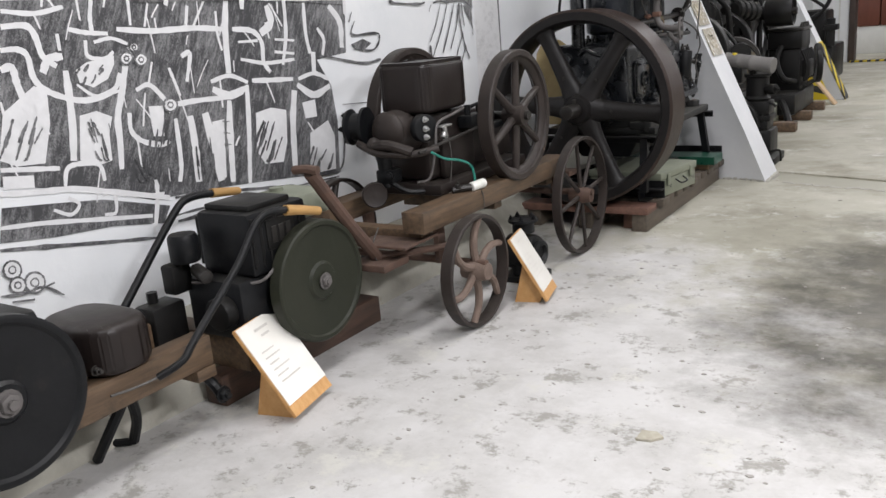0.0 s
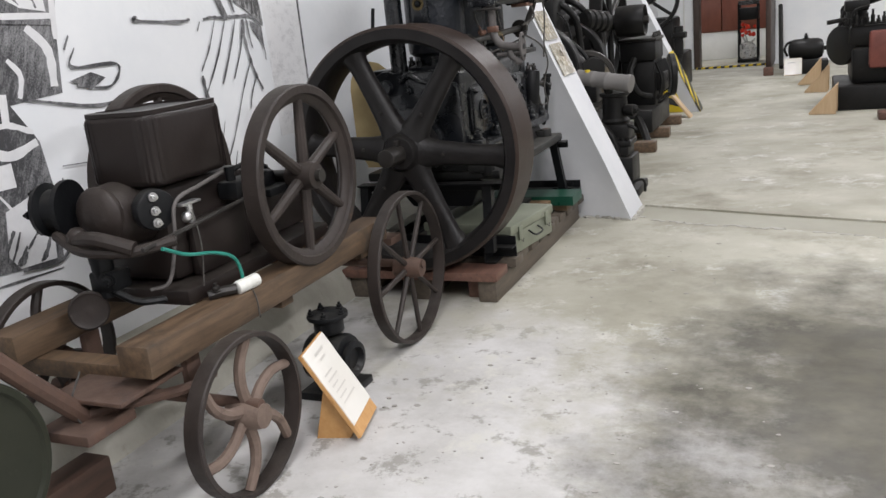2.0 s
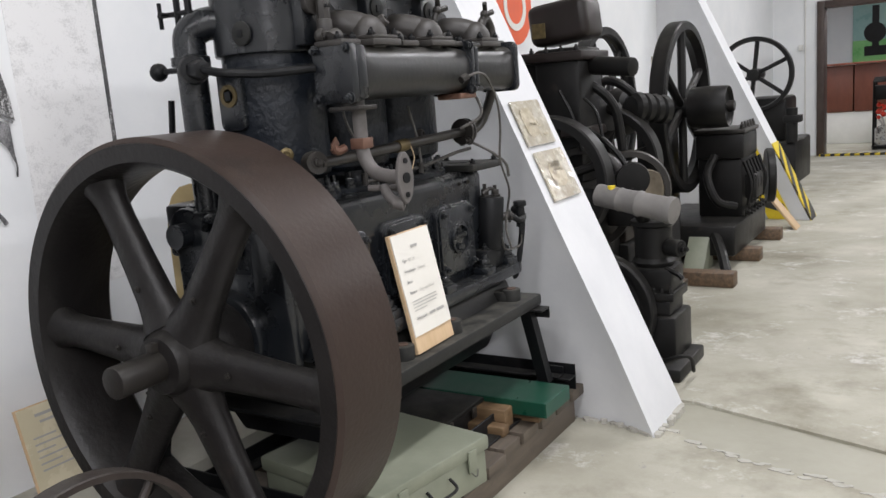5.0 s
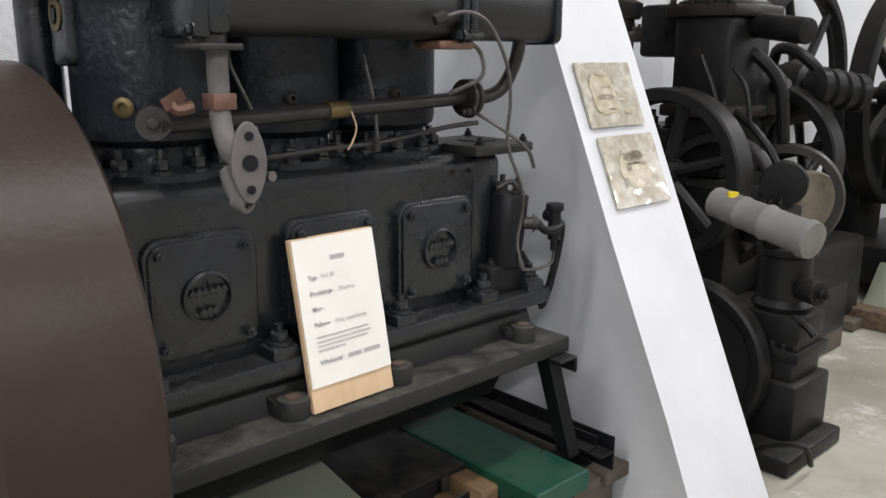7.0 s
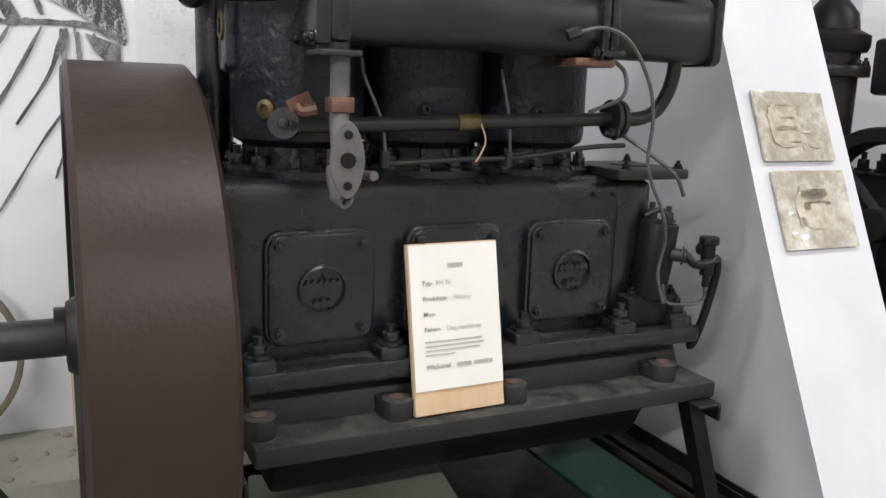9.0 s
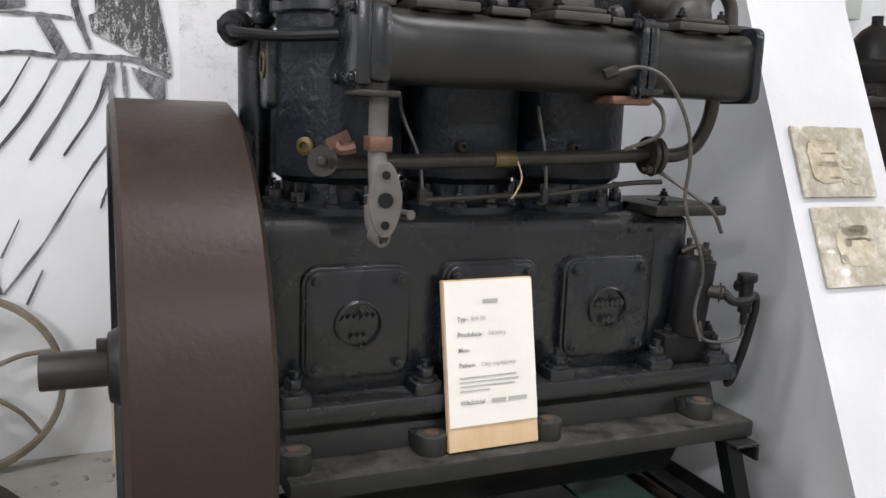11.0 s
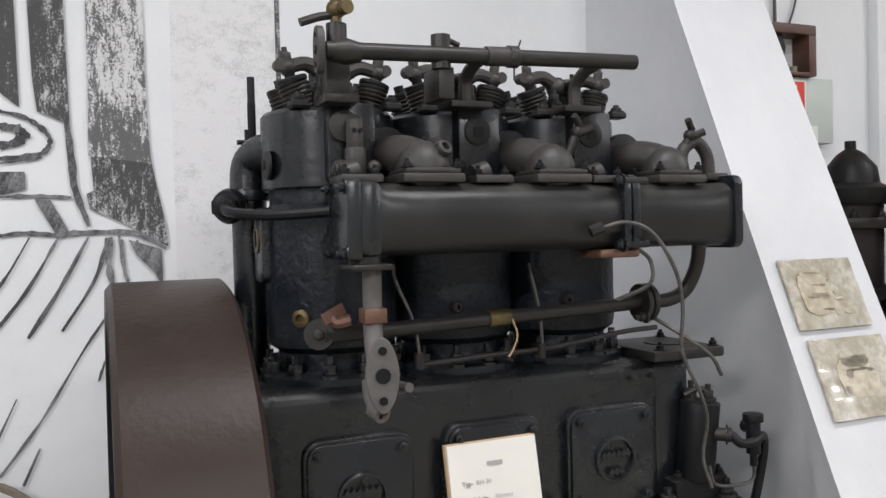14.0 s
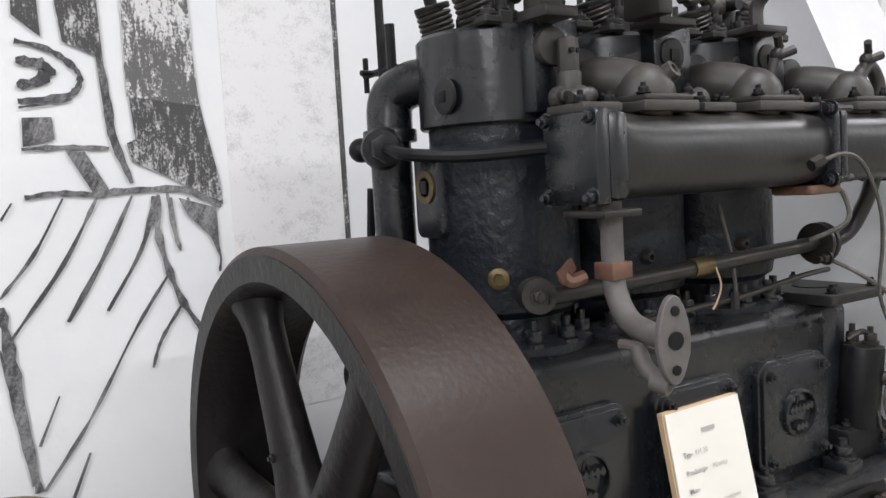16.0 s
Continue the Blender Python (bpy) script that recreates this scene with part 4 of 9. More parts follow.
mu.stroke([(0.405, 0.827), (0.398, 0.746), (0.402, 0.724)], 0.0064)
mu.stroke([(0.423, 0.832), (0.414, 0.743), (0.419, 0.72)], 0.0062)
mu.stroke([(0.475, 0.822), (0.467, 0.736), (0.471, 0.71)], 0.0105)
mu.stroke([(0.428, 0.845), (0.428, 0.801), (0.428, 0.757)], 0.0089)
mu.stroke([(0.391, 0.866), (0.382, 0.781), (0.38, 0.728)], 0.0108)
mu.stroke([(0.427, 0.797), (0.427, 0.755), (0.429, 0.718)], 0.009)
mu.stroke([(0.805, 0.908), (0.767, 0.843), (0.729, 0.778)], 0.0126)
mu.stroke([(0.856, 0.82), (0.816, 0.749), (0.787, 0.733)], 0.0124)
mu.stroke([(0.794, 0.912), (0.759, 0.864), (0.725, 0.817)], 0.0093)
mu.stroke([(0.863, 0.903), (0.825, 0.842), (0.787, 0.781)], 0.0101)
mu.stroke([(0.844, 0.815), (0.806, 0.752), (0.777, 0.735)], 0.0118)
mu.stroke([(0.795, 0.918), (0.762, 0.879), (0.73, 0.841)], 0.0064)
mu.stroke([(0.825, 0.909), (0.789, 0.855), (0.753, 0.802)], 0.013)
mu.stroke([(0.798, 0.914), (0.765, 0.878), (0.733, 0.841)], 0.0138)
mu.stroke([(0.9, 0.826), (0.864, 0.778), (0.828, 0.729)], 0.008)
mu.stroke([(0.796, 0.826), (0.762, 0.782), (0.729, 0.744)], 0.012)
mu.stroke([(0.832, 0.762), (0.8, 0.731), (0.775, 0.735)], 0.0135)
mu.stroke([(0.778, 0.835), (0.747, 0.807), (0.717, 0.779)], 0.0114)
mu.stroke([(1.109, 0.747), (1.081, 0.708), (1.053, 0.67)], 0.0135)
mu.stroke([(1.131, 0.738), (1.1, 0.683), (1.071, 0.64)], 0.0078)
mu.stroke([(1.198, 0.718), (1.172, 0.695), (1.146, 0.671)], 0.009)
mu.stroke([(1.245, 0.691), (1.212, 0.631), (1.187, 0.618)], 0.0119)
mu.stroke([(1.245, 0.687), (1.215, 0.643), (1.188, 0.617)], 0.0125)
mu.stroke([(1.145, 0.684), (1.118, 0.653), (1.093, 0.635)], 0.0115)
mu.stroke([(1.141, 0.665), (1.114, 0.632), (1.093, 0.635)], 0.0151)
mu.stroke([(0.643, 0.867), (0.635, 0.801), (0.626, 0.734)], 0.007)
mu.stroke([(0.659, 0.814), (0.649, 0.74), (0.643, 0.683)], 0.0067)
mu.stroke([(0.649, 0.824), (0.644, 0.771), (0.638, 0.717)], 0.0066)
mu.stroke([(0.652, 0.928), (0.636, 0.824), (0.62, 0.718)], 0.0065)
mu.stroke([(0.644, 0.863), (0.628, 0.758), (0.619, 0.688)], 0.0126)
mu.stroke([(0.024, 1.231), (0.012, 1.221), (0.001, 1.211)], 0.007)
mu.stroke([(-0.073, 1.228), (-0.084, 1.217), (-0.096, 1.206)], 0.0086)
mu.stroke([(-0.056, 1.196), (-0.07, 1.173), (-0.079, 1.174)], 0.008)
mu.stroke([(-0.036, 1.237), (-0.048, 1.225), (-0.06, 1.214)], 0.0103)
mu.stroke([(0.022, 1.218), (0.01, 1.207), (-0.002, 1.197)], 0.0106)
mu.stroke([(-0.014, 1.201), (-0.029, 1.176), (-0.04, 1.17)], 0.0061)
mu.stroke([(-0.016, 1.193), (-0.028, 1.178), (-0.04, 1.169)], 0.0061)
mu.stroke([(0.116, 0.869), (0.125, 0.826), (0.135, 0.782)], 0.007)
mu.stroke([(0.103, 0.837), (0.115, 0.805), (0.127, 0.775)], 0.0116)
mu.stroke([(0.16, 0.856), (0.169, 0.808), (0.179, 0.764)], 0.0083)
mu.stroke([(0.167, 0.794), (0.18, 0.764), (0.198, 0.76)], 0.0111)
mu.stroke([(0.229, 0.877), (0.241, 0.837), (0.252, 0.798)], 0.0066)
mu.stroke([(0.128, 0.849), (0.141, 0.82), (0.153, 0.79)], 0.0096)
mu.stroke([(0.08, 0.815), (0.091, 0.782), (0.109, 0.778)], 0.0078)
mu.stroke([(0.089, 0.877), (0.1, 0.846), (0.112, 0.815)], 0.0094)
mu.stroke([(0.12, 0.86), (0.132, 0.828), (0.144, 0.796)], 0.0077)
mu.stroke([(0.241, 0.809), (0.25, 0.756), (0.268, 0.746)], 0.0111)
mu.stroke([(0.569, 0.982), (0.564, 0.91)], 0.0072)
mu.stroke([(0.552, 0.948), (0.59, 0.942)], 0.0072)
mu.stroke([(0.549, 0.9), (0.586, 0.891)], 0.0072)
mu.stroke([(0.545, 0.851), (0.583, 0.843)], 0.0073)
mu.white_blob([(0.329, 1.046), (0.32, 1.031), (0.302, 1.024), (0.282, 1.025), (0.267, 1.035), (0.262, 1.05), (0.268, 1.065), (0.284, 1.075), (0.304, 1.076), (0.321, 1.068), (0.329, 1.053)])
mu.stroke([(0.329, 1.046), (0.323, 1.034), (0.312, 1.026), (0.297, 1.023), (0.282, 1.025), (0.27, 1.032), (0.263, 1.042), (0.262, 1.054), (0.268, 1.065), (0.279, 1.073), (0.294, 1.076), (0.309, 1.074), (0.321, 1.068), (0.328, 1.057), (0.329, 1.045)], 0.0091)
mu.stroke([(0.309, 1.048), (0.303, 1.041), (0.293, 1.039), (0.284, 1.044), (0.282, 1.052), (0.288, 1.059), (0.299, 1.06), (0.307, 1.055), (0.308, 1.047)], 0.0068)
mu.white_blob([(0.156, 1.243), (0.148, 1.23), (0.134, 1.223), (0.117, 1.223), (0.105, 1.231), (0.101, 1.244), (0.106, 1.257), (0.119, 1.266), (0.136, 1.267), (0.15, 1.261), (0.156, 1.249)])
mu.stroke([(0.156, 1.243), (0.151, 1.233), (0.142, 1.226), (0.129, 1.222), (0.117, 1.223), (0.107, 1.229), (0.102, 1.237), (0.101, 1.247), (0.106, 1.257), (0.115, 1.264), (0.127, 1.268), (0.14, 1.267), (0.15, 1.261), (0.155, 1.253), (0.156, 1.242)], 0.0085)
mu.stroke([(0.139, 1.244), (0.135, 1.238), (0.126, 1.236), (0.119, 1.24), (0.118, 1.246), (0.123, 1.252), (0.131, 1.254), (0.138, 1.25), (0.139, 1.243)], 0.0064)
mu.white_blob([(0.222, 1.233), (0.214, 1.221), (0.199, 1.213), (0.182, 1.214), (0.169, 1.222), (0.165, 1.235), (0.17, 1.248), (0.184, 1.257), (0.201, 1.258), (0.215, 1.252), (0.222, 1.24)])
mu.stroke([(0.222, 1.233), (0.217, 1.223), (0.207, 1.216), (0.195, 1.213), (0.182, 1.214), (0.172, 1.219), (0.166, 1.228), (0.165, 1.238), (0.17, 1.248), (0.18, 1.255), (0.192, 1.259), (0.205, 1.258), (0.215, 1.252), (0.221, 1.243), (0.222, 1.233)], 0.0087)
mu.stroke([(0.205, 1.235), (0.2, 1.228), (0.191, 1.226), (0.184, 1.23), (0.182, 1.237), (0.188, 1.243), (0.196, 1.245), (0.203, 1.241), (0.204, 1.234)], 0.0065)
mu.white_blob([(0.191, 1.283), (0.185, 1.273), (0.174, 1.268), (0.162, 1.268), (0.153, 1.274), (0.15, 1.283), (0.154, 1.293), (0.163, 1.299), (0.175, 1.3), (0.186, 1.296), (0.191, 1.287)])
mu.stroke([(0.191, 1.283), (0.187, 1.275), (0.18, 1.27), (0.171, 1.267), (0.162, 1.268), (0.155, 1.272), (0.15, 1.278), (0.15, 1.286), (0.154, 1.293), (0.16, 1.298), (0.169, 1.3), (0.178, 1.3), (0.186, 1.296), (0.19, 1.29), (0.19, 1.282)], 0.0085)
mu.stroke([(0.178, 1.283), (0.175, 1.279), (0.168, 1.277), (0.163, 1.28), (0.162, 1.285), (0.166, 1.289), (0.172, 1.291), (0.177, 1.288), (0.178, 1.283)], 0.0064)
mu.white_blob([(-0.447, 0.578), (-0.456, 0.562), (-0.473, 0.555), (-0.491, 0.56), (-0.504, 0.573), (-0.508, 0.591), (-0.501, 0.608), (-0.486, 0.617), (-0.468, 0.616), (-0.453, 0.605), (-0.446, 0.587)])
mu.stroke([(-0.447, 0.578), (-0.453, 0.565), (-0.464, 0.557), (-0.478, 0.555), (-0.491, 0.56), (-0.502, 0.569), (-0.507, 0.582), (-0.507, 0.596), (-0.501, 0.608), (-0.49, 0.616), (-0.477, 0.618), (-0.463, 0.614), (-0.453, 0.605), (-0.447, 0.591), (-0.447, 0.577)], 0.0078)
mu.stroke([(-0.465, 0.583), (-0.471, 0.576), (-0.48, 0.575), (-0.488, 0.581), (-0.489, 0.591), (-0.483, 0.598), (-0.473, 0.599), (-0.466, 0.592), (-0.466, 0.582)], 0.0058)
mu.white_blob([(-0.374, 0.51), (-0.385, 0.492), (-0.404, 0.484), (-0.425, 0.49), (-0.441, 0.506), (-0.446, 0.527), (-0.438, 0.546), (-0.42, 0.557), (-0.399, 0.555), (-0.381, 0.541), (-0.373, 0.52)])
mu.stroke([(-0.374, 0.51), (-0.381, 0.496), (-0.394, 0.486), (-0.41, 0.484), (-0.425, 0.49), (-0.438, 0.501), (-0.445, 0.516), (-0.445, 0.532), (-0.438, 0.546), (-0.425, 0.555), (-0.409, 0.557), (-0.393, 0.552), (-0.381, 0.541), (-0.374, 0.526), (-0.374, 0.509)], 0.0081)
mu.stroke([(-0.395, 0.517), (-0.402, 0.508), (-0.413, 0.507), (-0.422, 0.515), (-0.424, 0.526), (-0.417, 0.534), (-0.405, 0.535), (-0.397, 0.526), (-0.396, 0.515)], 0.006)
mu.white_blob([(-0.443, 0.521), (-0.451, 0.508), (-0.466, 0.502), (-0.482, 0.506), (-0.494, 0.518), (-0.497, 0.534), (-0.491, 0.549), (-0.478, 0.557), (-0.462, 0.556), (-0.448, 0.545), (-0.443, 0.529)])
mu.stroke([(-0.443, 0.521), (-0.449, 0.51), (-0.458, 0.503), (-0.47, 0.502), (-0.482, 0.506), (-0.492, 0.514), (-0.497, 0.526), (-0.497, 0.538), (-0.491, 0.549), (-0.482, 0.556), (-0.47, 0.558), (-0.458, 0.554), (-0.448, 0.545), (-0.443, 0.533), (-0.443, 0.521)], 0.0079)
mu.stroke([(-0.459, 0.526), (-0.464, 0.52), (-0.473, 0.519), (-0.48, 0.525), (-0.481, 0.534), (-0.475, 0.54), (-0.467, 0.54), (-0.46, 0.534), (-0.46, 0.525)], 0.0059)
mu.stroke([(-0.535, 0.51), (-0.458, 0.495), (-0.383, 0.496), (-0.313, 0.444)], 0.0096)
mu.stroke([(-0.395, 0.491), (-0.339, 0.499)], 0.008)
mu.stroke([(-0.502, 0.479), (-0.423, 0.463)], 0.0078)
mu.blob([(0.153, 1.54), (0.202, 1.725), (0.441, 1.766), (0.708, 1.775), (1.021, 1.785), (1.393, 1.797), (1.581, 1.779), (1.515, 1.586), (1.463, 1.408), (1.076, 1.425), (0.745, 1.436), (0.442, 1.447), (0.221, 1.447)])
mu.white([(0.586, 1.572), (0.681, 1.576), (0.795, 1.581)], 0.0217)
mu.white([(0.301, 1.535), (0.385, 1.55), (0.487, 1.535), (0.579, 1.544)], 0.0219)
mu.white([(0.812, 1.718), (0.781, 1.557), (0.757, 1.405)], 0.029)
mu.white([(1.077, 1.723), (1.031, 1.507), (1.021, 1.353)], 0.0244)
mu.white([(1.219, 1.725), (1.186, 1.569), (1.171, 1.461)], 0.023)
mu.white([(1.528, 1.754), (1.475, 1.514), (1.454, 1.357)], 0.0246)
mu.white([(0.801, 1.454), (1.081, 1.445), (1.47, 1.437)], 0.0253)
mu.white([(0.422, 1.694), (0.393, 1.55), (0.351, 1.433)], 0.0223)
mu.white([(0.555, 1.714), (0.517, 1.583), (0.5, 1.451)], 0.0174)
mu.white([(0.212, 1.486), (0.328, 1.487), (0.47, 1.468)], 0.0178)
mu.white([(0.556, 1.458), (0.65, 1.456), (0.744, 1.453)], 0.0158)
mu.white([(0.801, 1.557), (0.902, 1.533), (1.018, 1.547)], 0.0147)
mu.white([(0.693, 1.716), (0.673, 1.6), (0.628, 1.483)], 0.0161)
mu.white([(0.243, 1.607), (0.342, 1.616), (0.401, 1.611)], 0.0142)
mu.white([(1.205, 1.568), (1.332, 1.556), (1.468, 1.572)], 0.0162)
mu.white_blob([(1.25, 1.556), (1.433, 1.544), (1.432, 1.456), (1.328, 1.472), (1.268, 1.498)])
mu.white_blob([(0.874, 1.617), (1.014, 1.624), (1.016, 1.564), (0.918, 1.545), (0.856, 1.568)])
mu.white_blob([(0.44, 1.603), (0.502, 1.61), (0.494, 1.546), (0.435, 1.541)])
mu.white_blob([(0.834, 1.523), (0.952, 1.514), (0.986, 1.47), (0.838, 1.473)])
mu.white_blob([(0.59, 1.677), (0.661, 1.681), (0.644, 1.6), (0.58, 1.593)])
mu.stroke([(1.27, 1.549), (1.303, 1.508), (1.329, 1.477)], 0.0094)
mu.stroke([(1.345, 1.542), (1.386, 1.498), (1.398, 1.464)], 0.0096)
mu.stroke([(0.895, 1.613), (0.942, 1.583), (0.962, 1.552)], 0.0085)
mu.stroke([(0.869, 1.513), (0.904, 1.491), (0.919, 1.473)], 0.0064)
mu.stroke([(0.46, 1.596), (0.47, 1.57), (0.473, 1.547)], 0.0057)
mu.stroke([(1.35, 0.878), (1.336, 0.707), (1.28, 0.6), (1.106, 0.605)], 0.0114)
mu.stroke([(1.526, 1.321), (1.5, 1.255), (1.721, 1.249), (1.667, 1.17), (1.502, 1.187)], 0.0113)
mu.stroke([(1.275, 1.165), (1.559, 1.109), (1.718, 1.116)], 0.0137)
mu.stroke([(1.48, 1.318), (1.511, 1.366)], 0.0168)
mu.stroke([(1.362, 0.919), (1.645, 0.899)], 0.0085)
mu.blob([(1.482, 1.206), (1.58, 1.228), (1.648, 1.2), (1.57, 1.171)])
mu.stroke([(1.873, 1.419), (1.86, 1.404), (2.102, 1.389), (2.189, 1.396)], 0.0149)
mu.dry_blob([(2.294, 2.106), (2.326, 2.109), (2.337, 1.752), (2.286, 1.8)])
mu.dry_blob([(2.368, 2.113), (2.455, 2.121), (2.461, 1.731), (2.476, 1.567), (2.508, 1.421), (2.464, 1.53), (2.451, 1.706), (2.378, 1.741), (2.375, 1.828)])
mu.dry_blob([(2.508, 1.688), (2.681, 1.633), (2.687, 1.542), (2.719, 1.41), (2.717, 1.351), (2.662, 1.385), (2.579, 1.426), (2.508, 1.46), (2.507, 1.508), (2.519, 1.517)])
mu.mid_blob([(2.516, 2.126), (2.667, 2.14), (2.677, 1.711), (2.683, 1.594), (2.516, 1.618), (2.517, 1.809)])
mu.stroke([(2.285, 1.738), (2.35, 1.722), (2.399, 1.686), (2.413, 1.655), (2.392, 1.623), (2.325, 1.61), (2.281, 1.606)], 0.0142)
mu.stroke([(2.284, 1.696), (2.327, 1.69), (2.349, 1.676), (2.326, 1.651), (2.282, 1.641)], 0.0252)
mu.blob([(2.28, 1.567), (2.341, 1.571), (2.345, 1.518), (2.279, 1.504)])
mu.stroke([(2.281, 1.592), (2.347, 1.602), (2.392, 1.611)], 0.0063)
mu.stroke([(2.279, 1.5), (2.367, 1.503), (2.463, 1.498)], 0.011)
mu.blob([(2.372, 1.49), (2.411, 1.492), (2.461, 1.397), (2.42, 1.392)])
mu.stroke([(2.276, 1.393), (2.342, 1.4), (2.432, 1.392), (2.466, 1.397), (2.608, 1.397), (2.656, 1.379), (2.715, 1.347)], 0.0142)
mu.blob([(2.608, 1.38), (2.702, 1.345), (2.7, 1.24), (2.678, 1.274), (2.637, 1.328)])
mu.stroke([(2.452, 1.731), (2.467, 1.643), (2.472, 1.53), (2.507, 1.415)], 0.0162)
mu.stroke([(2.553, 1.382), (2.555, 1.311), (2.566, 1.247)], 0.0148)
mu.stroke([(2.586, 1.387), (2.594, 1.31), (2.607, 1.245)], 0.0116)
mu.stroke([(2.249, 1.383), (2.224, 1.345)], 0.0087)
mu.stroke([(2.353, 1.387), (2.284, 1.267), (2.208, 1.174)], 0.009)
mu.stroke([(2.426, 1.385), (2.34, 1.235), (2.222, 1.081)], 0.0092)
mu.stroke([(2.504, 1.385), (2.426, 1.24), (2.341, 1.105)], 0.0121)
mu.stroke([(2.555, 1.375), (2.516, 1.258), (2.428, 1.119)], 0.0122)
mu.stroke([(2.564, 1.384), (2.558, 1.282), (2.594, 1.139), (2.642, 1.048)], 0.0163)
mu.stroke([(2.593, 1.376), (2.6, 1.264)], 0.0096)
mu.stroke([(2.578, 1.197), (2.488, 1.07), (2.369, 0.873), (2.26, 0.727)], 0.0083)
mu.stroke([(2.598, 1.111), (2.544, 1.034), (2.519, 0.969)], 0.0084)
mu.stroke([(2.362, 0.794), (2.317, 0.694)], 0.0093)
mu.stroke([(2.207, 1.155), (2.218, 1.033), (2.231, 0.863), (2.249, 0.727)], 0.0238)
mu.stroke([(2.198, 1.061), (2.218, 0.904), (2.238, 0.743)], 0.0075)
mu.stroke([(2.308, 0.939), (2.258, 0.831)], 0.0078)
mu.stroke([(2.633, 1.373), (2.7, 1.241), (2.7, 1.184)], 0.0083)
structure("mural", mu.bm, "mural", "black and white mural of machinery brushed on the wall", "mural")
structure("mural_whites", mu.whites, "mural_white", "white paint strokes of the machinery mural", "mural")
structure("mural_tone", mu.mid, "mural_mid_dry", "grey dry-brushed tone in the mural", "mural")
structure("mural_shading", mu.dry, "mural_dark_dry", "dry-brushed dark shading in the mural", "mural")
for y0, y1, z0, mat, what in ((2.535, 2.665, 1.60, "mural_mid_dry", "grey dry-brushed column on the wall"), (2.745, 3.055, 0.80, "mural_dry", "pale dry-brushed column on the wall")):
    structure("mural_column", bx(B(), (-0.002, y0, z0), (0.0016, y1, 2.6)), mat, what, "mural")
structure("mural_edge", bx(B(), (-0.002, 3.057, 0.9), (0.0018, 3.072, 2.6)), "mural_dark_dry", "rough black painted line closing the mural", "mural")


# ---- wheels ----
def spoked_wheel(parent, c, d, R, width, rim_t, hub_r, hub_len, spokes, spoke_r, phase, mat, lip=0.0, curved=0.0, n=56, flat=False, spoke_mat=None, hub_mat=None):
    """Rim, hub and single spokes round the axis d through c, as parts of a thing."""
    d = Vector(d).normalized()
    h = width / 2
    b = min(rim_t, width) * 0.14
    prof = [(R - b, -h), (R, -h + b), (R, h - b), (R - b, h), (R - rim_t + b, h), (R - rim_t, h - b)]
    if lip:
        prof += [(R - rim_t, h * 0.35), (R - rim_t - lip, 0.0), (R - rim_t, -h * 0.35)]
    prof += [(R - rim_t, -h + b), (R - rim_t + b, -h)]
    rim = part("rim", lathe(B(), prof, c, d, n, closed=True), mat, parent)
    hub = lathe(B(), [(hub_r * 0.55, -hub_len / 2), (hub_r, -hub_len * 0.36), (hub_r * 1.12, -hub_len * 0.1), (hub_r * 1.12, hub_len * 0.1), (hub_r, hub_len * 0.36), (hub_r * 0.55, hub_len / 2)], c, d, 24)
    part("hub", hub, hub_mat or mat, parent)
    m = axis_matrix(c, d)
    for k in range(spokes):
        a = 2 * math.pi * k / spokes + phase
        u, v = Vector((math.cos(a), math.sin(a), 0)), Vector((-math.sin(a), math.cos(a), 0))
        r0, r1 = hub_r * 0.8, R - rim_t * 0.6 - lip * 0.5
        bm = B()
        if flat:
            tmp = bx(B(), (r0, -spoke_r, -spoke_r * 0.4), (r1, spoke_r, spoke_r * 0.4), spoke_r * 0.15, 1)
            bmesh.ops.transform(tmp, matrix=m @ Matrix.Rotation(a, 4, "Z"), verts=tmp.verts[:])
            merge(bm, tmp)
        else:
            pts = [m @ (u * (r0 + (r1 - r0) * s) + v * curved * math.sin(math.pi * s)) for s in (0, 0.3, 0.65, 1)]
            tube(bm, pts, spoke_r * 1.15, n=12, steps=4, r_end=spoke_r * 0.85)
            ball(bm, pts[-1], spoke_r * 1.1, n=10)
            ball(bm, pts[0], spoke_r * 1.3, n=10)
        part("spoke", bm, spoke_mat or mat, parent)
    return rim


# ---- the large three-cylinder diesel ----
CX, CZ = 0.763, 0.725
CYL = (3.0, 3.285, 3.57)
eng = thing("diesel_engine", (CX, 3.3, 0.15), "blue-black three-cylinder stationary diesel with a large flywheel, on a steel stand", "engine")


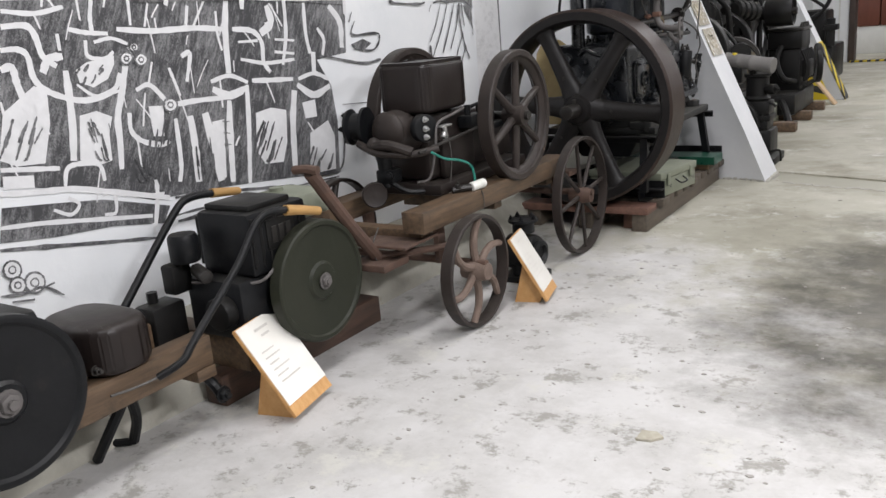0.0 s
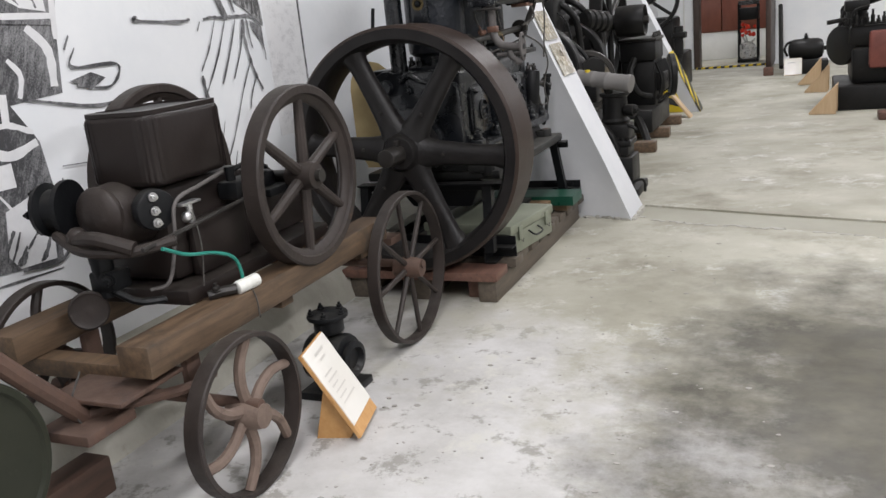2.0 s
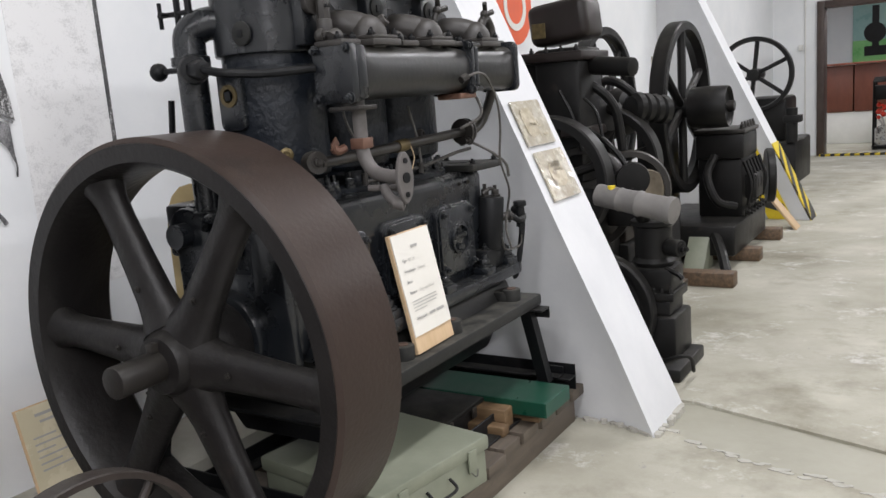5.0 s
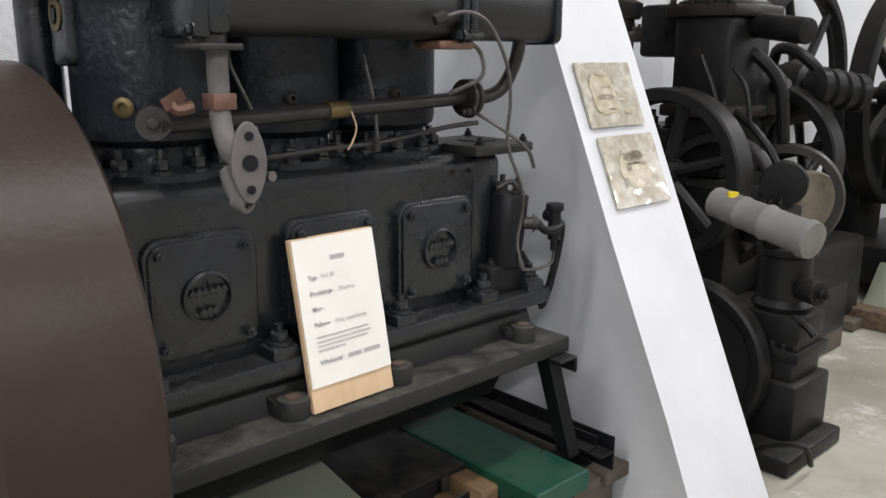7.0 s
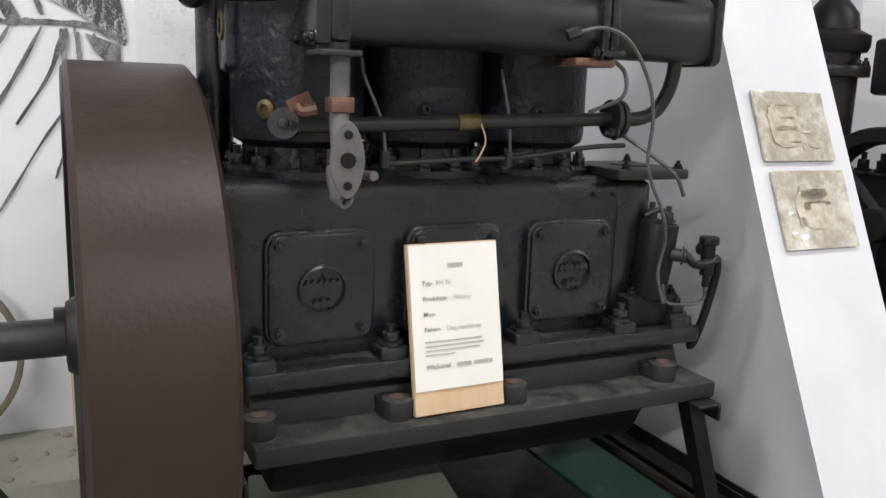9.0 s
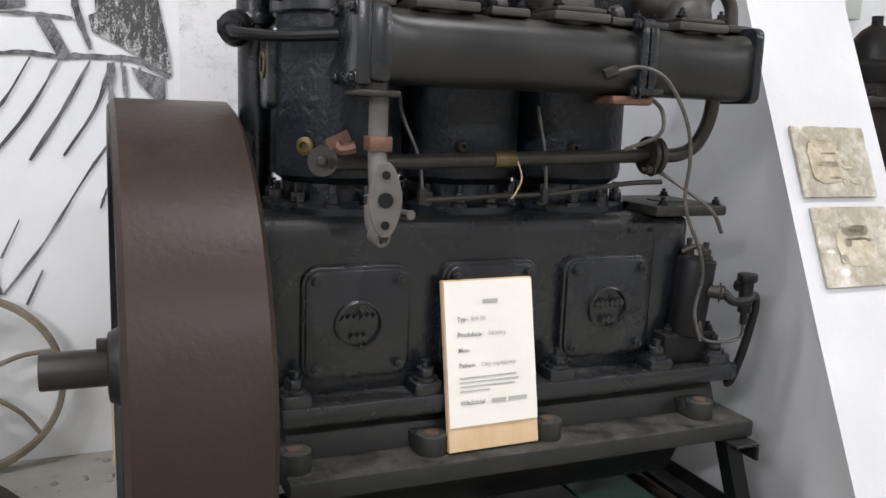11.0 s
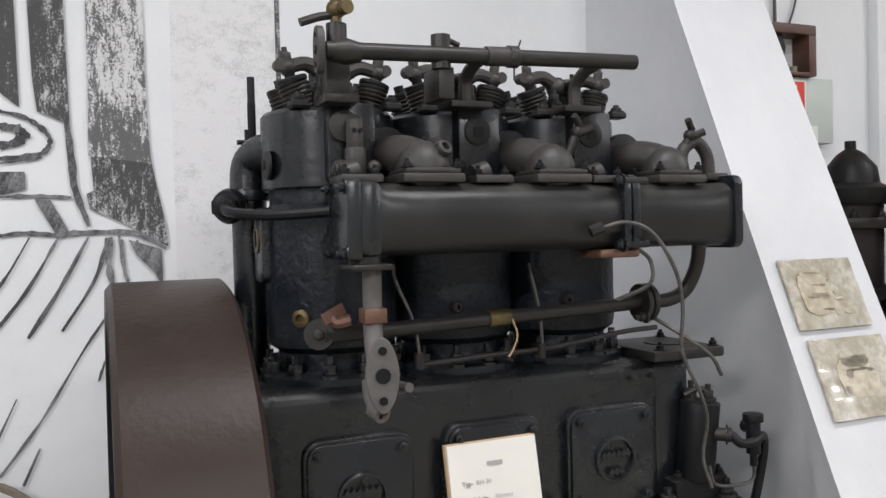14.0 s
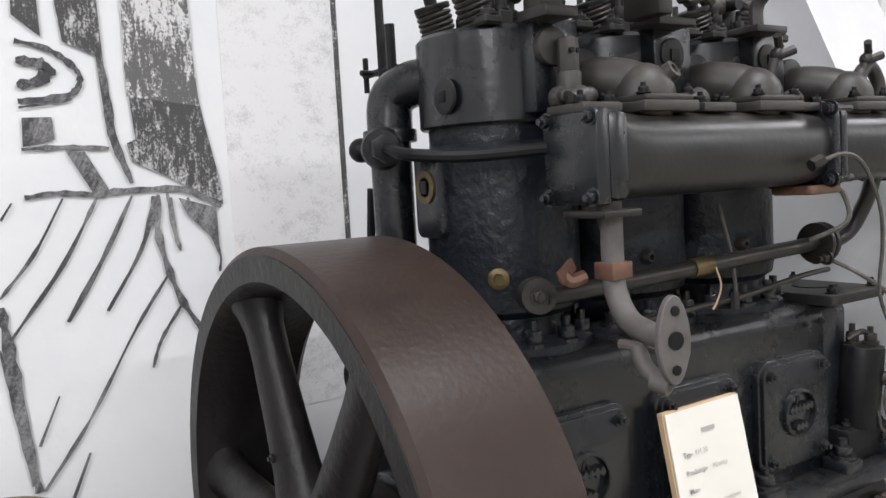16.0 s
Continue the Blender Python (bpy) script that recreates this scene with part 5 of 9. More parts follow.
def engine_block():
    # sump, bed plate and crankcase
    bm = B()
    prism(bm, [(0.62, 0.385), (0.94, 0.385), (1.02, 0.535), (0.50, 0.535)], "y", 2.90, 3.86, 0.015)
    part("sump", bm, "iron_black", eng)
    bm = B()
    bx(bm, (0.42, 2.83, 0.535), (1.125, 3.955, 0.578), 0.008)
    prism(bm, [(0.50, 0.56), (1.03, 0.56), (0.985, 0.655), (0.54, 0.655)], "y", 2.845, 3.93, 0.01)
    bed = part("bed_plate", bm, "engine_dusty", eng, "dusty cast bed plate")
    for y in (2.853, 3.143, 3.418, 3.838):
        bm = B()
        bx(bm, (0.97, y - 0.034, 0.57), (1.06, y + 0.034, 0.612), 0.008)
        cy(bm, (1.06, y, 0.555), (1.06, y, 0.62), 0.034, n=18, bev=0.004)
        foot = part("foot_boss", bm, "engine_dusty", bed)
        lathe_bm = lathe(B(), [(0.016, 0.0), (0.016, 0.0035), (0.010, 0.0036)], (1.06, y, 0.619), (0, 0, 1), 14)
        part("bolt_hole", lathe_bm, "rust", foot)
    bm = B()
    bx(bm, (0.50, 2.825, 0.655), (1.055, 3.955, 0.70), 0.012)
    fl = part("upper_flange", bm, "engine_paint", eng)
    for y in (2.86, 3.14, 3.46, 3.73, 3.90):
        bm = B()
        bx(bm, (0.985, y - 0.033, 0.69), (1.05, y + 0.033, 0.725), 0.01)
        nut(bm, (1.02, y, 0.725), (0, 0, 1), 0.02, 0.026)
        part("flange_bolt", bm, "engine_paint", fl)
    bm = B()
    prism(bm, rounded(0.43, 0.40, 0.035, 5, (0.766, 0.865)), "y", 2.80, 3.735, 0.012)
    bx(bm, (0.60, 2.79, 0.70), (0.98, 2.83, 0.9), 0.02)
    cy(bm, (CX, 2.74, CZ), (CX, 2.82, CZ), 0.13, n=32, bev=0.012)
    case = part("crankcase", bm, "engine_paint", eng, "smooth painted crankcase")
    for y in (3.66, 3.72):
        part("cap_screw", nut(B(), (0.981, y, 1.025), (1, 0, 0), 0.006, 0.006), "pipe_dark", case)
    # inspection covers with a round badge of zigzag bars
    for y in (2.995, 3.295, 3.592):
        bm = B()
        prism(bm, rounded(0.232, 0.237, 0.035, 5, (y, 0.850)), "x", 0.975, 0.997, 0.004)
        prism(bm, rounded(0.218, 0.222, 0.03, 5, (y, 0.850)), "x", 0.994, 1.006, 0.003)
        cov = part("inspection_cover", bm, "engine_paint", eng)
        for sy in (-1, 1):
            for sz in (-1, 1):
                part("cover_nut", nut(B(), (1.005, y + sy * 0.088, 0.850 + sz * 0.090), (1, 0, 0), 0.0105, 0.012), "engine_paint", cov)
        bm = lathe(B(), [(0.051, 0.0), (0.051, 0.010), (0.0455, 0.012), (0.0440, 0.001), (0.01, 0.001)], (1.0055, y, 0.850), (1, 0, 0), 32)
        rel = B()
        for row, (oy, oz) in enumerate(((-0.018, 0.008), (0.018, 0.008), (0.0, -0.022))):
            zig = [(y + oy - 0.019, 0.850 + oz), (y + oy - 0.012, 0.850 + oz + 0.008), (y + oy - 0.006, 0.850 + oz + 0.002), (y + oy, 0.850 + oz + 0.009), (y + oy + 0.006, 0.850 + oz + 0.002), (y + oy + 0.012, 0.850 + oz + 0.008), (y + oy + 0.018, 0.850 + oz),
                   (y + oy + 0.012, 0.850 + oz - 0.006), (y + oy + 0.006, 0.850 + oz - 0.001), (y + oy, 0.850 + oz - 0.007), (y + oy - 0.006, 0.850 + oz - 0.001), (y + oy - 0.012, 0.850 + oz - 0.006)]
            prism(rel, zig, "x", 1.0055, 1.0175)
        for dy, dz in ((-0.005, 0.020), (0.005, 0.020), (-0.004, -0.020), (0.004, -0.020)):
            tube(rel, [(1.008, y, 0.850 + dz * 1.3), (1.008, y + dy, 0.850 + dz * 0.75)], 0.0022, n=5)
        badge = part("badge", bm, "engine_paint", cov)
        bmesh.ops.transform(rel, matrix=Matrix.Translation((0, y, 0.850)) @ Matrix.Diagonal((1, 1.10, 1.30, 1)) @ Matrix.Translation((0, -y, -0.850)), verts=rel.verts[:])
        part("badge_relief", rel, "engine_paint", badge)


engine_block()


def engine_cylinders():
    for k, y in enumerate(CYL):
        x = 0.80
        bm = lathe(B(), [(0.158, 1.055), (0.158, 1.078), (0.150, 1.085), (0.118, 1.09), (0.116, 1.125), (0.138, 1.14), (0.142, 1.16), (0.142, 1.425), (0.130, 1.44), (0.130, 1.475), (0.08, 1.476)], (x, y, 0), (0, 0, 1), 36)
        barrel = part("cylinder_barrel", bm, "engine_rough", eng, "rough cast cylinder jacket")
        for i in range(12):
            a = 2 * math.pi * i / 12 + 0.2
            bm = B()
            nut(bm, (x + 0.139 * math.cos(a), y + 0.139 * math.sin(a), 1.078), (0, 0, 1), 0.0165, 0.03)
            part("flange_nut", bm, "engine_paint", barrel)
        # head: a block with clipped corners and a square boss towards the aisle
        bm = lathe(B(), [(0.10, 1.470), (0.141, 1.470), (0.145, 1.474), (0.145, 1.628), (0.138, 1.636), (0.05, 1.637)], (x, y, 0), (0, 0, 1), 40)
        head = part("cylinder_head", bm, "engine_paint", eng)
        part("head_boss", bx(B(), (x + 0.08, y - 0.045, 1.482), (x + 0.172, y + 0.055, 1.640), 0.006), "engine_paint", head)
        bm = lathe(B(), [(0.030, 0.0), (0.030, 0.006), (0.024, 0.009), (0.008, 0.009)], (x + 0.171, y - 0.002, 1.588), (1, 0, 0), 28)
        part("core_plug", bm, "engine_dusty", head, "round core plug")
        # black square stands for the shaded recess of the socket
        bm = B()
        bx(bm, (x + 0.1795, y - 0.0125, 1.5755), (x + 0.1835, y + 0.0085, 1.5965), m=Matrix.Translation((0, 0, 0)))
        part("plug_socket_plate", bm, "iron_black", head)
        valve_gear(head, x, y, k)
    # end plugs on the first cylinder
    for px, pz, r, mat in ((0.845, 1.522, 0.026, "engine_dusty"), (0.79, 1.367, 0.026, "brass")):
        if mat == "brass":
            part("side_plate", prism(B(), rounded(0.085, 0.16, 0.018, 4, (px, 1.355)), "y", 2.842, 2.87, 0.006), "engine_paint", eng)
            part("plug", lathe(B(), [(r * 1.15, 0.0), (r * 1.15, 0.005), (r * 0.7, 0.006), (r * 0.65, 0.001)], (px, 2.843, pz), (0, -1, 0), 20), mat, eng, "tarnished brass plug")
            # socket recess shown by a black square
            part("plug_socket_plate", bx(B(), (px - 0.011, 2.8345, pz - 0.012), (px + 0.011, 2.8375, pz + 0.012), 0.001), "iron_black", eng)
        else:
            part("plug", lathe(B(), [(r * 1.2, 0.0), (r * 1.2, 0.006), (r * 0.85, 0.009), (r * 0.4, 0.009)], (px, 2.860, pz), (0, -1, 0), 20), mat, eng)
            # black square in place of the shaded socket
            part("plug_socket_plate", bx(B(), (px - 0.010, 2.848, pz - 0.010), (px + 0.010, 2.852, pz + 0.010), 0.001), "iron_black", eng)
    bm = lathe(B(), [(0.019, 0.0), (0.019, 0.006), (0.013, 0.010), (0.009, 0.010), (0.008, 0.004)], (0.908, 2.906, 1.203), (0.75, -0.66, 0), 18)
    part("drain_plug", bm, "brass", eng, "small brass drain plug")
    for y in (3.24, 3.52):
        part("drain_fitting", lathe(B(), [(0.015, -0.02), (0.015, 0.004), (0.010, 0.012), (0.006, 0.012), (0.005, 0.002)], (0.935, y, 1.21), (1, 0, 0), 14), "pipe_dark", eng)


def valve_gear(head, x, y, k):
    """Springs, rockers, posts and caps on top of one head."""
    z = 1.636
    for sy, sx, lean in ((-0.070, 0.06, -0.32), (0.075, 0.045, 0.30), (-0.065, -0.075, -0.28), (0.075, -0.085, 0.26)):
        p = Vector((x + sx, y + sy, z - 0.004))
        d = Vector((0.03, lean, 1)).normalized()
        part("valve_spring", helix(B(), p, d, 0.030, 0.066, 7, 0.0046), "pipe_dark", head)
        bm = B()
        cy(bm, p, p + d * 0.07, 0.013, n=10)
        cy(bm, p + d * 0.064, p + d * 0.076, 0.034, n=18, bev=0.003)
        cy(bm, p + d * 0.074, p + d * 0.094, 0.012, n=10)
        part("spring_cap", bm, "iron_black", head)
        if sx < 0:
            continue
        # rocker arm from its pivot over the spring, with its adjusting screw and lock nut
        tip = p + d * 0.098
        piv = Vector((x + sx - 0.005, y + sy * 0.25, z + 0.078))
        bm = B()
        tube(bm, [piv, (piv + tip) / 2 + Vector((0, 0, 0.016)), tip], 0.018, n=10, steps=4, r_end=0.014)
        ball(bm, piv, 0.025, (1.2, 1, 1), n=12)
        ball(bm, tip, 0.019, n=10)
        nut(bm, tip + Vector((0, 0, 0.010)), d + Vector((0, 0, 0.6)), 0.0125, 0.020)
        cy(bm, tip - d * 0.012, tip + d * 0.035, 0.006, n=8)
        s = 1 if sy > 0 else -1
        cy(bm, tip + Vector((-0.014, s * 0.016, 0.004)), tip + Vector((0.014, s * 0.016, 0.004)), 0.013, n=12)
        part("rocker_arm", bm, "dome", head)
    bm = B()
    cy(bm, (x + 0.0, y, z + 0.078), (x + 0.105, y, z + 0.078), 0.013, n=12)
    bx(bm, (x + 0.02, y - 0.018, z - 0.002), (x + 0.05, y + 0.018, z + 0.085), 0.006)
    bx(bm, (x + 0.01, y - 0.032, z - 0.002), (x + 0.06, y + 0.032, z + 0.018), 0.004)
    part("rocker_stand", bm, "iron_black", head)
    for px, py, r, h in ((0.11, -0.09, 0.019, 0.026), (0.115, 0.11, 0.019, 0.026), (-0.1, 0.09, 0.019, 0.03), (0.0, 0.01, 0.026, 0.07), (-0.05, -0.02, 0.018, 0.085), (0.08, 0.03, 0.015, 0.05), (0.075, -0.035, 0.016, 0.06)):
        bm = bx(B(), (x + px - r, y + py - r, z - 0.002), (x + px + r, y + py + r, z + h * 0.55), 0.004, 1)
        nut(bm, (x + px, y + py, z + h * 0.55), (0, 0, 1), r * 0.75, h * 0.4)
        part("head_stud", bm, "engine_dusty", head)
    if k:
        bm = B()
        cy(bm, (x + 0.04, y + 0.035, z), (x + 0.04, y + 0.035, z + 0.075), 0.024, n=18, bev=0.004)
        cy(bm, (x + 0.04, y + 0.035, z + 0.07), (x + 0.04, y + 0.035, z + 0.088), 0.017, n=12)
        cy(bm, (x + 0.04, y + 0.035, z + 0.085), (x + 0.04, y + 0.035, z + 0.115), 0.005, n=8)
        part("injector", bm, "iron_black", head)


engine_cylinders()


def engine_manifold():
    y0 = 2.945
    bm = B()
    bx(bm, (0.995, y0, 1.325), (1.122, 2.975, 1.475), 0.006)
    bx(bm, (1.0, 2.97, 1.33), (1.125, 3.015, 1.472), 0.014)
    man = part("manifold_end_box", bm, "engine_paint", eng)
    for sx in (1.008, 1.11):
        for sz in (1.338, 1.462):
            part("box_bolt", nut(B(), (sx, y0 + 0.001, sz), (0, -1, 0), 0.011, 0.012), "engine_paint", man)

    def section(c, w, h, p=3.4, n=36):
        out = []
        for i in range(n):
            a = 2 * math.pi * i / n
            ca, sa = math.cos(a), math.sin(a)
            out.append((c[0] + w / 2 * math.copysign(abs(ca) ** (2 / p), ca), c[1] + h / 2 * math.copysign(abs(sa) ** (2 / p), sa)))
        return out

    def loft(stations):
        bm = B()
        rings = [[bm.verts.new((q[0], y, q[1])) for q in section(c, w, h, p)] for y, c, w, h, p in stations]
        for a, b in zip(rings, rings[1:]):
            for i in range(len(a)):
                bm.faces.new((a[i], a[(i + 1) % len(a)], b[(i + 1) % len(b)], b[i]))
        bm.faces.new(rings[0])
        bm.faces.new(rings[-1])
        return bm

    c = (1.055, 1.40)
    part("manifold_body", loft([(3.005, c, 0.125, 0.142, 5), (3.03, c, 0.138, 0.142, 2.6), (3.08, c, 0.138, 0.142, 2.4), (3.50, c, 0.138, 0.142, 2.4), (3.53, c, 0.132, 0.138, 2.6), (3.56, c, 0.125, 0.13, 3)]), "manifold", eng, "dusty exhaust manifold of flattened round section")
    bm = B()
    prism(bm, rounded(0.150, 0.165, 0.03, 4, (1.055, 1.405)), "y", 3.548, 3.566, 0.003)
    prism(bm, rounded(0.150, 0.165, 0.03, 4, (1.055, 1.405)), "y", 3.570, 3.590, 0.003)
    fl = part("manifold_flange", bm, "engine_paint", eng)
    for x, z in ((1.122, 1.472), (0.99, 1.472), (1.122, 1.338), (0.99, 1.338)):
        part("flange_bolt", nut(cy(B(), (x, 3.53, z), (x, 3.61, z), 0.008, n=8), (x, 3.548, z), (0, -1, 0), 0.012, 0.012), "engine_paint", fl)
    part("manifold_tail", loft([(3.585, c, 0.125, 0.13, 3), (3.62, c, 0.138, 0.142, 2.5), (3.80, c, 0.138, 0.142, 2.5), (3.845, c, 0.138, 0.146, 4)]), "manifold", eng)
    bm = B()
    prism(bm, rounded(0.148, 0.165, 0.022, 4, (1.06, 1.405)), "y", 3.842, 3.864, 0.004)
    end = part("end_flange", bm, "engine_paint", eng)
    for x in (1.0, 1.12):
        for z in (1.34, 1.47):
            part("bolt_hole", cy(B(), (x, 3.86, z), (x, 3.867, z), 0.008, n=10), "iron_black", end)
    # elbows from the heads down on to the manifold
    for i, y in enumerate((3.125, 3.415, 3.715)):
        bm = B()
        bx(bm, (0.995, y - 0.065, 1.470), (1.115, y + 0.065, 1.488), 0.004)
        bx(bm, (1.0, y - 0.058, 1.488), (1.11, y + 0.058, 1.499), 0.004)
        tube(bm, [(0.93, y - 0.045, 1.535), (0.975, y - 0.035, 1.535), (1.02, y - 0.012, 1.522), (1.045, y, 1.50)], 0.036, n=18, steps=5, r_end=0.05)
        ball(bm, (1.05, y, 1.497), 0.053, (1.0, 1.06, 1.12), n=24)
        el = part("exhaust_elbow", bm, "dome", eng, "dusty brown cast elbow")
        for sx in (1.01, 1.10):
            for sy in (-0.052, 0.052):
                part("elbow_nut", nut(B(), (sx, y + sy, 1.499), (0, 0, 1), 0.009, 0.011), "iron_black", el)
        part("elbow_flange", cy(B(), (0.935, y - 0.043, 1.537), (0.957, y - 0.040, 1.537), 0.058, n=24, bev=0.004), "iron_black", el)
        if i == 0:
            part("elbow_boss", lathe(B(), [(0.018, 0.0), (0.016, 0.014), (0.009, 0.015), (0.008, 0.006)], (1.078, y + 0.030, 1.535), (0.8, 0.25, 0.5), 16), "dome", el)
        else:
            bm = B()
            p, d = Vector((1.05, y + 0.045, 1.53)), Vector((0.12, 0.35, 0.9)).normalized()
            cy(bm, p, p + d * 0.075, 0.011, 0.008, n=12)
            cy(bm, p + d * 0.05, p + d * 0.05 + Vector((0.02, 0.03, 0.012)), 0.009, n=10)
            cy(bm, p + d * 0.07, p + d * 0.07 + Vector((0.01, -0.018, 0.02)), 0.008, n=10)
            ball(bm, p + d * 0.055, 0.014, n=10)
            part("drain_cock", bm, "pipe_dark", el)
    for y in (3.262, 3.535, 2.985):
        bm = B()
        bx(bm, (1.01, y - 0.042, 1.470), (1.10, y + 0.042, 1.486), 0.004)
        cy(bm, (1.05, y - 0.025, 1.487), (1.05, y + 0.005, 1.497), 0.022, n=14)
        lid = part("cover_pad", bm, "dome", eng)
        for sy in (-0.03, 0.03):
            part("pad_bolt", nut(B(), (1.08, y + sy, 1.486), (0, 0, 1), 0.010, 0.012), "iron_black", lid)
    bm = tube(B(), [(1.05, 3.76, 1.50), (1.05, 3.765, 1.545), (1.05, 3.80, 1.568), (1.05, 3.832, 1.54), (1.05, 3.84, 1.495)], 0.015, n=12)
    bx(bm, (1.02, 3.81, 1.478), (1.08, 3.87, 1.494), 0.003)
    part("water_bend", bm, "dome", eng)
    # valve standing beside the first head
    bm = B()
    cy(bm, (1.005, 3.0, 1.478), (1.005, 3.0, 1.545), 0.021, n=16, bev=0.003)
    cy(bm, (1.005, 3.0, 1.54), (1.005, 3.0, 1.60), 0.018, n=8, bev=0.002)
    ball(bm, (1.02, 2.965, 1.50), 0.020, n=12)
    nut(bm, (1.033, 2.96, 1.50), (1, 0, 0), 0.012, 0.010)
    ball(bm, (1.015, 3.035, 1.505), 0.015, n=10)
    part("relief_valve", bm, "dome", eng)
    bm = B()
    # two black discs stand for the shade in the vent holes
    for y in (2.993, 3.007):
        cy(bm, (1.020, y, 1.578), (1.0245, y, 1.578), 0.0045, n=10)
    part("vent_hole_disc", bm, "iron_black", eng)
    bm = B()
    cy(bm, (0.97, 2.985, 1.59), (0.988, 2.985, 1.59), 0.032, n=28, bev=0.003)
    part("brass_cap", bm, "dome", eng, "dull round cap")


engine_manifold()


def engine_pipes():
    # downpipe with an open oval flange
    bm = B()
    bx(bm, (1.03, 2.95, 1.305), (1.13, 3.03, 1.317), 0.003)
    cy(bm, (1.08, 2.99, 1.317), (1.08, 2.99, 1.34), 0.032, n=18)
    part("pipe_flange", bm, "pipe_dark", eng)
    bm = tube(B(), [(1.09, 3.0, 1.31), (1.09, 3.0, 1.24), (1.096, 2.998, 1.185), (1.13, 2.990, 1.145), (1.185, 2.975, 1.133), (1.235, 2.966, 1.132)], 0.0185, n=16, steps=6)
    dp = part("downpipe", bm, "pipe_grey", eng, "dusty grey bent downpipe ending in an open flange")
    bm = B()
    cen = Vector((1.24, 2.966, 1.130))
    oval = [(0.030 * math.cos(a) * (1 - 0.12 * abs(math.sin(a))), 0.066 * math.sin(a)) for a in [2 * math.pi * i / 28 for i in range(28)]]
    prism(bm, oval, "x", -0.006, 0.006, 0.002, 1)
    bmesh.ops.transform(bm, matrix=Matrix.Translation(cen) @ Matrix.Rotation(radians(-8), 4, "Z"), verts=bm.verts[:])
    of = part("oval_flange", bm, "pipe_grey", dp)
    # openings are solid black discs, their shade given by colour
    for oz, r in ((0.0, 0.0135), (0.043, 0.0075), (-0.043, 0.0075)):
        p = cen + Matrix.Rotation(radians(-8), 3, "Z") @ Vector((0.004, 0, oz))
        part("flange_hole_disc", cy(B(), p, p + Vector((0.0045, -0.0006, 0)), r, n=16), "iron_black", of)
    bm = tube(B(), [(1.175, 2.962, 1.112), (1.19, 2.960, 1.085), (1.215, 2.962, 1.066)], 0.013, n=12)
    lathe(bm, [(0.016, -0.014), (0.016, 0.014), (0.010, 0.0145), (0.009, 0.004)], (1.218, 2.964, 1.064), (0.9, 0.3, -0.25), 14)
    tube(bm, [(1.10, 3.0, 1.10), (1.19, 3.02, 1.098), (1.215, 3.024, 1.10)], 0.009, n=10)
    part("stub_pipe", bm, "pipe_grey", eng)
    bm = B()
    bx(bm, (1.069, 2.978, 1.205), (1.112, 3.022, 1.233), 0.002)
    part("clamp_strip", bm, "copper", eng, "copper coloured clamp strip")
    bm = B()
    bx(bm, (-0.008, -0.028, -0.011), (-0.004, 0.028, 0.011), m=pose(1.06, 2.935, 1.224, 20, -15, 20))
    tube(bm, [(1.06, 2.965, 1.21), (1.055, 2.94, 1.205), (1.05, 2.93, 1.215)], 0.012, n=8)
    part("bent_strip", bm, "copper", eng)
    # long pipe under the manifold
    bm = tube(B(), [(1.0, 2.93, 1.175), (1.0, 3.2, 1.183), (1.0, 3.45, 1.192), (1.0, 3.68, 1.20)], 0.0155, n=14)
    lp = part("return_pipe", bm, "pipe_dark", eng)
    bm = lathe(B(), [(0.030, -0.02), (0.032, 0.0), (0.030, 0.02)], (0.985, 2.925, 1.178), (0.9, -0.4, 0.05), 20)
    nut(bm, (1.003, 2.917, 1.179), (0.9, -0.4, 0.05), 0.012, 0.010)
    part("banjo_joint", bm, "pipe_dark", lp)
    part("hose_lap", tube(B(), [(1.0, 3.285, 1.186), (1.0, 3.335, 1.188)], 0.0185, n=14), "brass", lp, "brass coloured sleeve on the pipe")
    bm = B()
    for k, y in enumerate((3.672, 3.690)):
        cy(bm, (1.0, y, 1.20), (1.0, y + 0.013, 1.20), 0.044, n=26, bev=0.003)
    nut(bm, (1.03, 3.672, 1.17), (0, -1, 0), 0.011, 0.02)
    nut(bm, (0.98, 3.703, 1.165), (0, 1, 0), 0.011, 0.02)
    part("pipe_coupling", bm, "pipe_dark", lp)
    part("rising_bend", tube(B(), [(1.0, 3.70, 1.20), (1.0, 3.76, 1.203), (1.005, 3.80, 1.222), (1.02, 3.815, 1.26), (1.04, 3.812, 1.30), (1.06, 3.80, 1.345)], 0.0165, n=14), "pipe_dark", lp)
    bm = tube(B(), [(0.99, 3.13, 1.10), (0.99, 3.3, 1.108), (0.985, 3.45, 1.112), (1.0, 3.62, 1.135), (1.0, 3.72, 1.14)], 0.006, n=8)
    for y in (3.13, 3.42):
        cy(bm, (0.99, y, 1.092), (0.99, y, 1.125), 0.010, n=8)
    part("oil_tube", bm, "pipe_dark", eng)
    bm = tube(B(), [(0.995, 3.13, 1.12), (0.99, 3.12, 1.19), (0.975, 3.09, 1.27), (0.97, 3.085, 1.31)], 0.004, n=6)
    part("injector_line", bm, "wire", eng, "thin dull steel fuel line")
    part("injector_line", tube(B(), [(0.995, 3.42, 1.12), (0.99, 3.415, 1.2), (0.975, 3.40, 1.30)], 0.004, n=6), "wire", eng, "thin dull steel fuel line")
    part("loose_string", tube(B(), [(1.017, 3.335, 1.185), (1.02, 3.345, 1.15), (1.018, 3.335, 1.12), (1.016, 3.325, 1.105)], 0.002, n=5), "plywood", eng, "pale loose string")
    # fuel rail over the heads
    bm = tube(B(), [(1.06, 2.93, 1.722), (1.06, 3.63, 1.738)], 0.0165, n=14)
